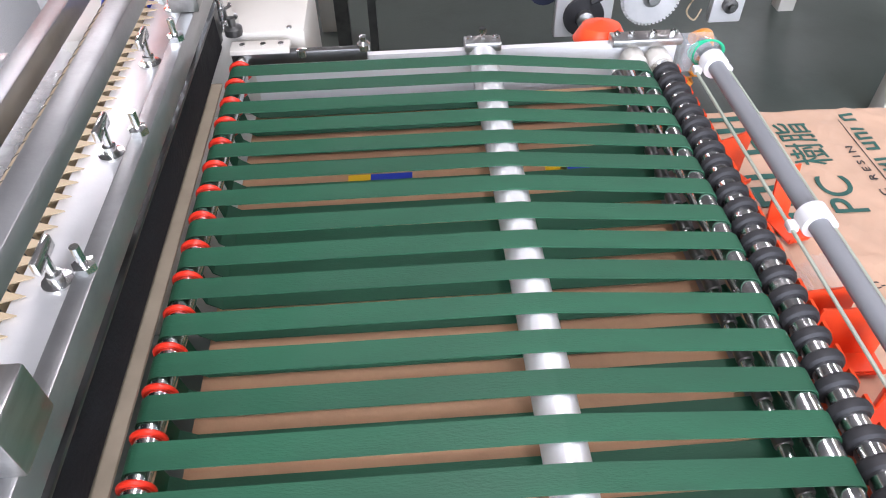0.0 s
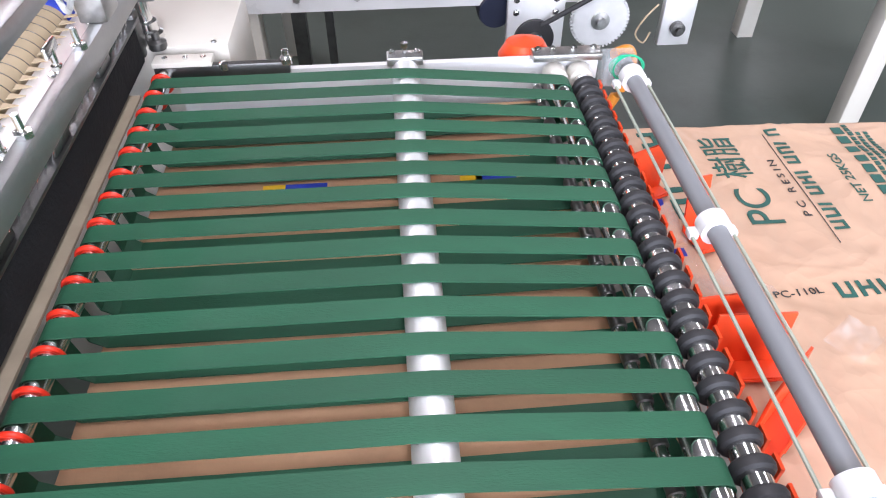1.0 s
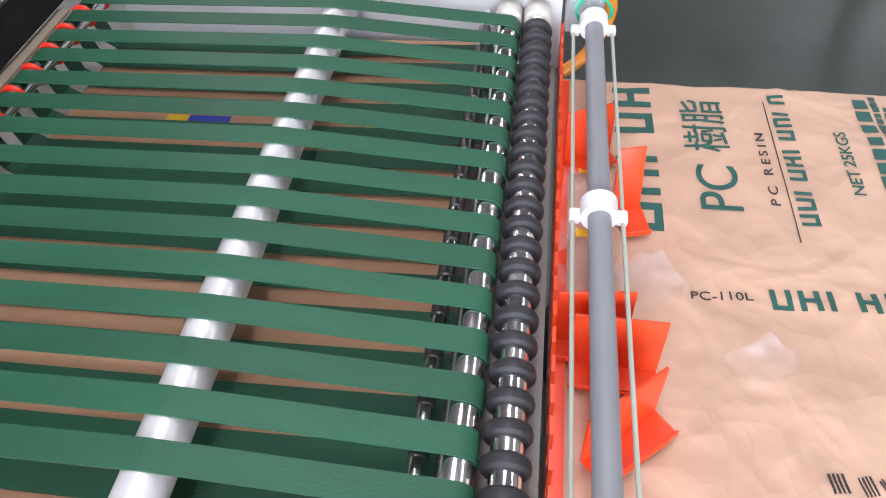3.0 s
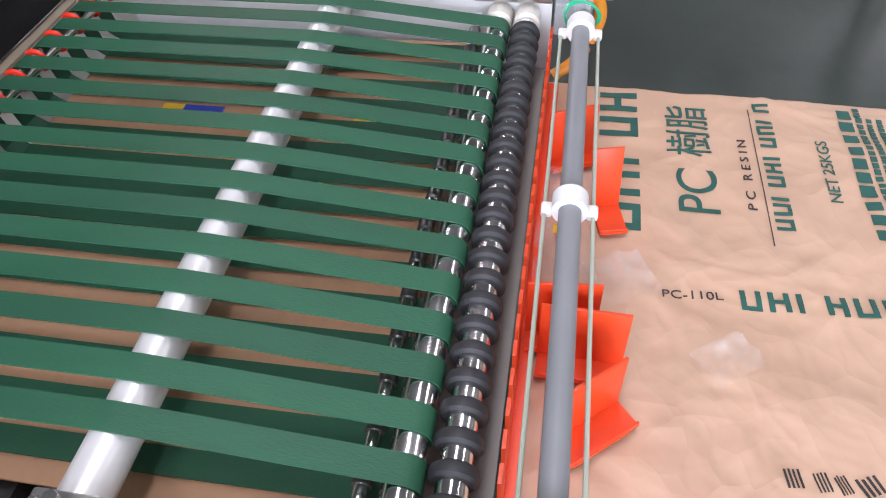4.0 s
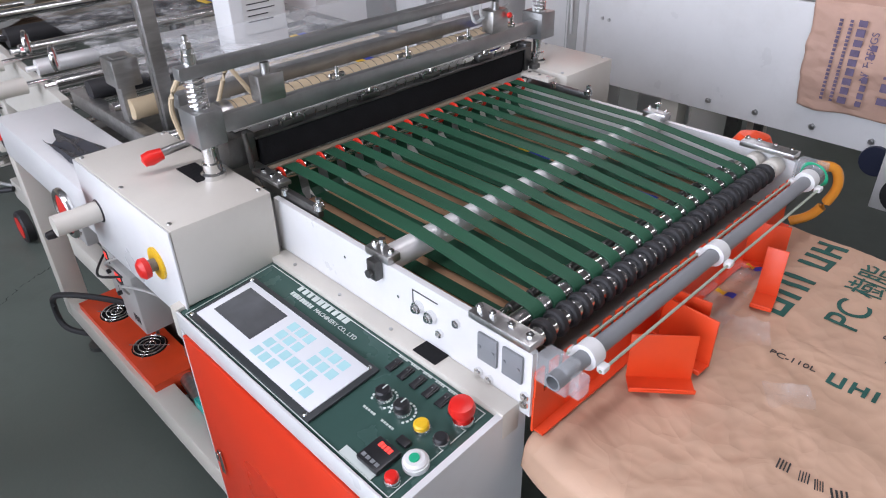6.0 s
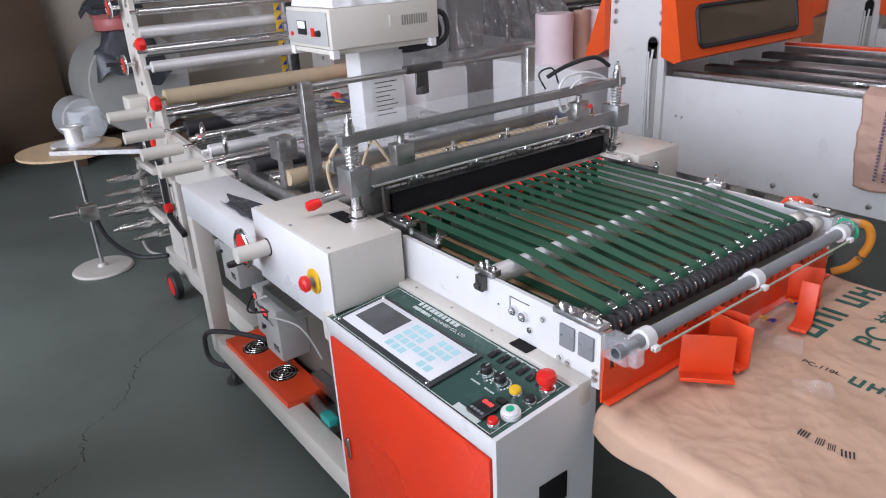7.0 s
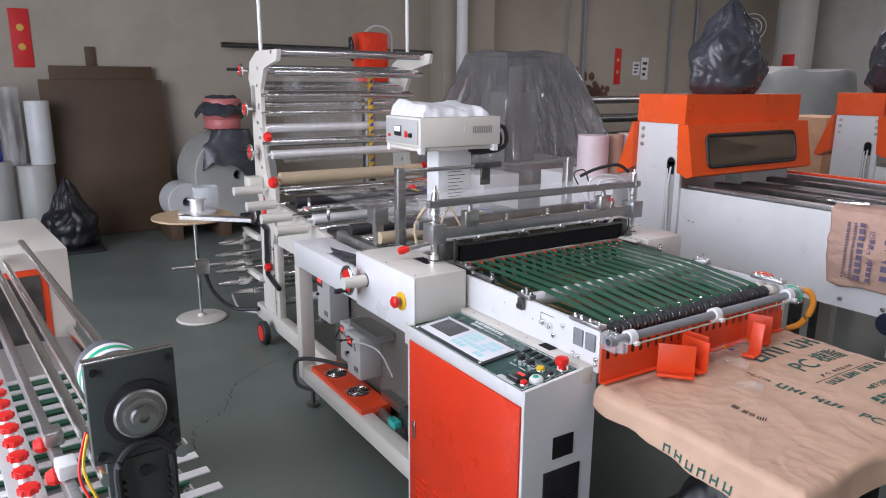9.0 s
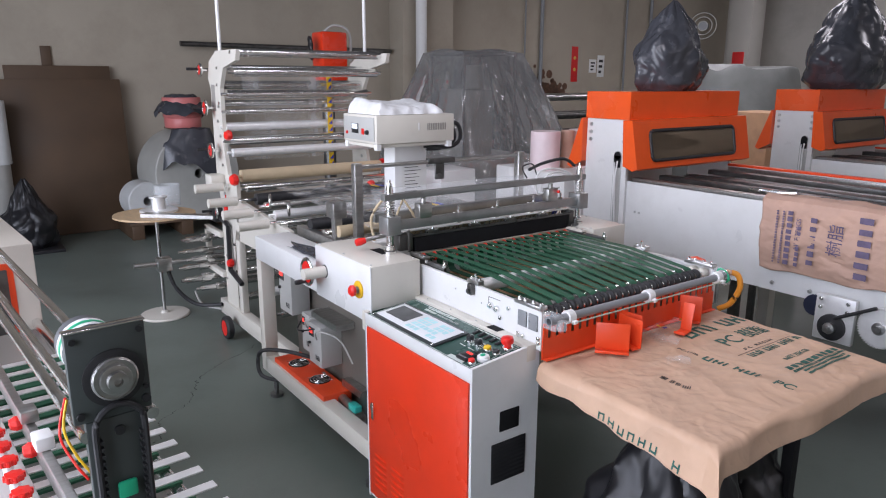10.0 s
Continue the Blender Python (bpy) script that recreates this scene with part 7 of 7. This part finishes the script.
fan = thing("wall_fan", (-5.9, 9.6, 2.5), "grey wall fan high on the wall", "fan")
bm = bm_new()
for r in (0.08, 0.15, 0.22):
    torus(bm, (-5.9, 9.6, 2.55), (0.6, -1, 0.1), r, 0.008, 28, 6)
part("guard", bm, M_INVERT, fan)
bm = bm_new()
cyl(bm, (-5.9, 9.6, 2.55), (-6.0, 9.8, 2.55), 0.07, 18)
cyl(bm, (-6.0, 9.8, 2.55), (XW, 9.9, 2.6), 0.025, 10)
part("motor", bm, M_GREYP, fan)
bm = bm_new()
box(bm, -4.55, -4.2, YN - 0.12, YN, 2.35, 2.75, 0.01)
solo("fuse_box", bm, M_WHITE, "white fuse box on the end wall", "box", origin=(-4.4, YN, 2.35))

# floor crack, spot
bm = bm_new()
pts = smooth_path([(-0.95, -1.25, 0), (-1.185, -1.046, 0), (-1.258, -0.955, 0), (-1.319, -0.827, 0), (-1.494, -0.77, 0), (-1.646, -0.589, 0), (-1.884, -0.476, 0), (-2.067, -0.265, 0), (-2.14, -0.115, 0), (-2.3, 0.1, 0)], 14)
rng = random.Random(2)
prev = None
for i, p in enumerate(pts):
    w = 0.0017 * (0.6 + rng.random())
    p = p + Vector((rng.uniform(-0.008, 0.008), rng.uniform(-0.016, 0.016), 0.0012))
    cur = (bm.verts.new(p + Vector((0, -w, 0))), bm.verts.new(p + Vector((0, w, 0))))
    if prev:
        bm.faces.new((prev[0], cur[0], cur[1], prev[1]))
    prev = cur
tagged(solo("floor_crack", bm, M_CRACK, "long crack across the painted floor", "crack"), kind="structure")

# ---- neighbouring machine, outfeed end ----
nb = thing("neighbour_machine", (0.0, -1.40, 0.0), "outfeed end of a bag machine with red knobs and chrome rods", "machine")
NT = Matrix.Translation((0.63, 0.013, -0.063)) @ Matrix.Rotation(0.085, 4, "Z") @ Matrix.Translation((-0.7, 0, 0))


HEAD_PARTS = ("motor_plate", "plate_edge", "recess", "hub", "timing_belt", "screw", "tensioner", "motor", "band")
HUB = NT @ Vector((0.7145, -1.303, 1.232))
CORNER = NT @ Vector((0.7145, -1.360, 1.303))
NP = Matrix.Translation(HUB + Vector((-0.012, -0.013, 0.028)) + 1.10 * (CORNER - HUB)) @ Matrix.Scale(0.99, 4) @ Matrix.Translation(-CORNER)
HY, HZ = -1.297, 1.218  # pulley axis on the motor plate


def npart(name, bm, material, parent, label=""):
    bmesh.ops.transform(bm, matrix=NT, verts=bm.verts[:])
    if name in HEAD_PARTS:
        bmesh.ops.transform(bm, matrix=NP, verts=bm.verts[:])
    return part(name, bm, material, parent, label)


bm = bm_new()
box(bm, 0.700, 0.714, -1.360, -1.243, 1.152, 1.300, 0.003)
box(bm, 0.700, 0.714, -1.345, -1.252, 0.86, 1.152, 0.003)
mplate = npart("motor_plate", bm, mat("grey_green_paint", (0.058, 0.068, 0.066), 0.4, vary=0.1, scale=10), nb, "grey-green motor plate")
bm = bm_new()
box(bm, 0.698, 0.7155, -1.361, -1.242, 1.3003, 1.3035, 0.001)
npart("plate_edge", bm, M_CHROME, mplate)
bm = bm_new()
lathe(bm, [(0.0, 0), (0.046, 0), (0.046, 0.004), (0.038, 0.006), (0, 0.006)], (0.7145, HY, HZ), (1, 0, 0), 36)
npart("recess", bm, M_RUBBER, mplate, "black greasy pulley ring")
bm = bm_new()
lathe(bm, [(0, 0.006), (0.035, 0.006), (0.035, 0.010), (0.032, 0.012), (0.032, 0.009), (0.025, 0.009), (0.024, 0.017), (0.022, 0.018), (0.016, 0.018), (0.015, 0.027), (0.007, 0.028), (0.007, 0.020), (0, 0.020)], (0.7145, HY, HZ), (1, 0, 0), 32)
npart("hub", bm, M_STEEL, mplate, "bright stepped pulley hub")
bm = bm_new()
belt_pts = []
for a in range(0, 181, 15):
    belt_pts.append((0.722, HY + 0.037 * math.cos(radians(a)), 1.137 + 0.037 * math.sin(radians(a))))
belt_pts.append((0.722, HY - 0.037, 0.88))
hose(bm, [(0.722, HY + 0.037, 0.88)] + belt_pts, 0.0055, 8, 1)
for k in range(20):
    for s in (-1, 1):
        y = HY + s * 0.030
        box(bm, 0.717, 0.727, y - 0.0022, y + 0.0022, 0.885 + k * 0.0122, 0.890 + k * 0.0122)
npart("timing_belt", bm, M_RUBBER, mplate, "black toothed belt")
bm = bm_new()
lathe(bm, [(0, 0), (0.008, 0), (0.008, 0.005), (0, 0.005)], (0.7145, HY, 1.128), (1, 0, 0), 14)
for y, z, r in ((-1.350, 1.288, 0.005), (-1.253, 1.288, 0.005), (-1.252, 1.170, 0.007), (-1.350, 1.166, 0.006), (-1.251, 1.190, 0.004)):
    cyl(bm, (0.7145, y, z), (0.719, y, z), r, 12)
npart("screw", bm, M_PLASTIC, mplate)
bm = bm_new()
box(bm, 0.716, 0.724, -1.310, -1.280, 1.01, 1.04, 0.004)
npart("tensioner", bm, M_GREENP, mplate)
bm = bm_new()
lathe(bm, [(0, 0), (0.041, 0), (0.043, 0.006), (0.043, 0.085), (0.040, 0.09), (0, 0.09)], (0.605, -1.312, 1.252), (1, 0, 0), 36)
motor = npart("motor", bm, mat("grey_motor", (0.10, 0.105, 0.115), 0.45, vary=0.08), nb, "grey round motor with a white and green band")
for r, mt, x0, x1 in ((0.0436, M_WPLAST, 0.632, 0.668), (0.0442, M_GREENP, 0.645, 0.656)):
    bm = bm_new()
    lathe_open(bm, [(r, 0), (r, x1 - x0)], (x0, -1.312, 1.252), (1, 0, 0), 36)
    npart("band", bm, mt, motor)
for y, z, x0, r in ((-1.362, 1.165, -0.95, 0.010), (-1.262, 1.175, -0.95, 0.010), (-1.318, 1.12, -0.95, 0.010)):
    bm = bm_new()
    cyl(bm, (x0, y, z), (0.70, y, z), r, 16)
    npart("chrome_rod", bm, M_CHROME, nb, "long chrome guide rod")
bm = bm_new()
hose(bm, [(0.64, -1.372, 1.21), (0.66, -1.385, 1.17), (0.68, -1.375, 1.13), (0.69, -1.36, 1.10)], 0.0022, 8)
npart("wire", bm, M_YELLOW, nb)
bm = bm_new()
hose(bm, [(0.63, -1.372, 1.21), (0.65, -1.39, 1.16), (0.675, -1.38, 1.12), (0.69, -1.365, 1.09)], 0.0022, 8)
npart("wire", bm, M_REDP, nb)
bm = bm_new()
box(bm, -0.95, 0.90, -1.372, -1.354, 0.93, 0.975, 0.002)
npart("clamp_rail", bm, M_STEEL, nb, "bright steel rail")
for x in (0.12, 0.27):
    bm = bm_new()
    box(bm, x, x + 0.05, -1.38, -1.345, 0.976, 1.005, 0.004)
    npart("clip", bm, M_WPLAST if x > 0.2 else M_STEEL, nb, "rail clip")
    bm = bm_new()
    lathe(bm, [(0, 0), (0.016, 0), (0.018, 0.01), (0.012, 0.022), (0, 0.024)], (x - 0.02, -1.372, 0.955), (0, -1, 0), 8)
    npart("star_knob", bm, M_REDP, nb, "red star knob")
for k in range(15):
    x = 0.60 - 0.0735 * k
    bm = bm_new()
    box(bm, x - 0.013, x + 0.013, -1.62, -1.106, 0.898, 0.902, 0.001)
    npart("slat", bm, M_ALU, nb, "thin aluminium slat")
    bm = bm_new()
    cyl(bm, (x + 0.02, -1.424, 0.915), (x + 0.02, -1.424, 0.94), 0.010, 10)
    pst = npart("knob_stem", bm, M_WPLAST, nb)
    bm = bm_new()
    prof = [(0, 0.0), (0.016, 0.0), (0.018, 0.006), (0.016, 0.013), (0, 0.015)]
    lathe(bm, prof, (x + 0.02, -1.424, 0.94), (0, 0, 1), 16)
    for i in range(8):
        a = 2 * math.pi * i / 8
        cyl(bm, (x + 0.02 + 0.0155 * math.cos(a), -1.424 + 0.0155 * math.sin(a), 0.941), (x + 0.02 + 0.0155 * math.cos(a), -1.424 + 0.0155 * math.sin(a), 0.952), 0.0045, 8)
    npart("star_knob", bm, M_REDP, pst, "red star knob")
bm = bm_new()
box(bm, -0.95, 0.90, -1.455, -1.393, 0.903, 0.914, 0.002)
npart("knob_rail", bm, M_INVERT, nb, "pale grey rail under the red knobs")
for k in range(15):
    x = 0.56 - 0.0735 * k
    bm = bm_new()
    box(bm, x - 0.014, x + 0.020, -1.62, -1.14, 0.868, 0.874)
    npart("belt", bm, M_BELT, nb, "green conveyor belt")
bm = bm_new()
cyl(bm, (-0.95, -1.15, 0.850), (0.66, -1.15, 0.850), 0.018, 16)
npart("roller", bm, M_CHROME, nb)
bm = bm_new()
box(bm, -0.95, 0.65, -1.66, -1.16, 0.70, 0.83, 0.004)
npart("bed", bm, M_DARKIN, nb)
for x in (-0.85, 0.5):
    for y in (-1.63, -1.25):
        bm = bm_new()
        box(bm, x, x + 0.06, y, y + 0.06, 0, 0.70, 0.003)
        npart("leg", bm, M_IVORY, nb)
bm = bm_new()
box(bm, -1.60, -0.953, -2.05, -1.13, 0.0, 1.14, 0.006)
hb = npart("head_box", bm, M_IVORY, nb, "ivory head box")
bm = bm_new()
box(bm, -0.9525, -0.947, -1.70, -1.20, 0.72, 1.08, 0.004)
npart("red_frame", bm, M_ORED, hb, "orange-red frame plate")
bm = bm_new()
box(bm, -0.9465, -0.942, -1.68, -1.22, 0.74, 1.06, 0.003)
npart("face_plate", bm, M_DSTEEL, hb)
bm = bm_new()
cyl(bm, (-1.1, -1.36, 1.14), (-1.1, -1.36, 1.32), 0.018, 16)
box(bm, -1.14, -1.06, -1.40, -1.32, 1.22, 1.29, 0.004)
npart("guide_post", bm, M_CHROME, nb, "chrome guide post")
bm = bm_new()
box(bm, -1.6, -1.15, -1.44, -1.40, 1.28, 1.33, 0.003)
npart("cross_bar", bm, M_DSTEEL, nb)
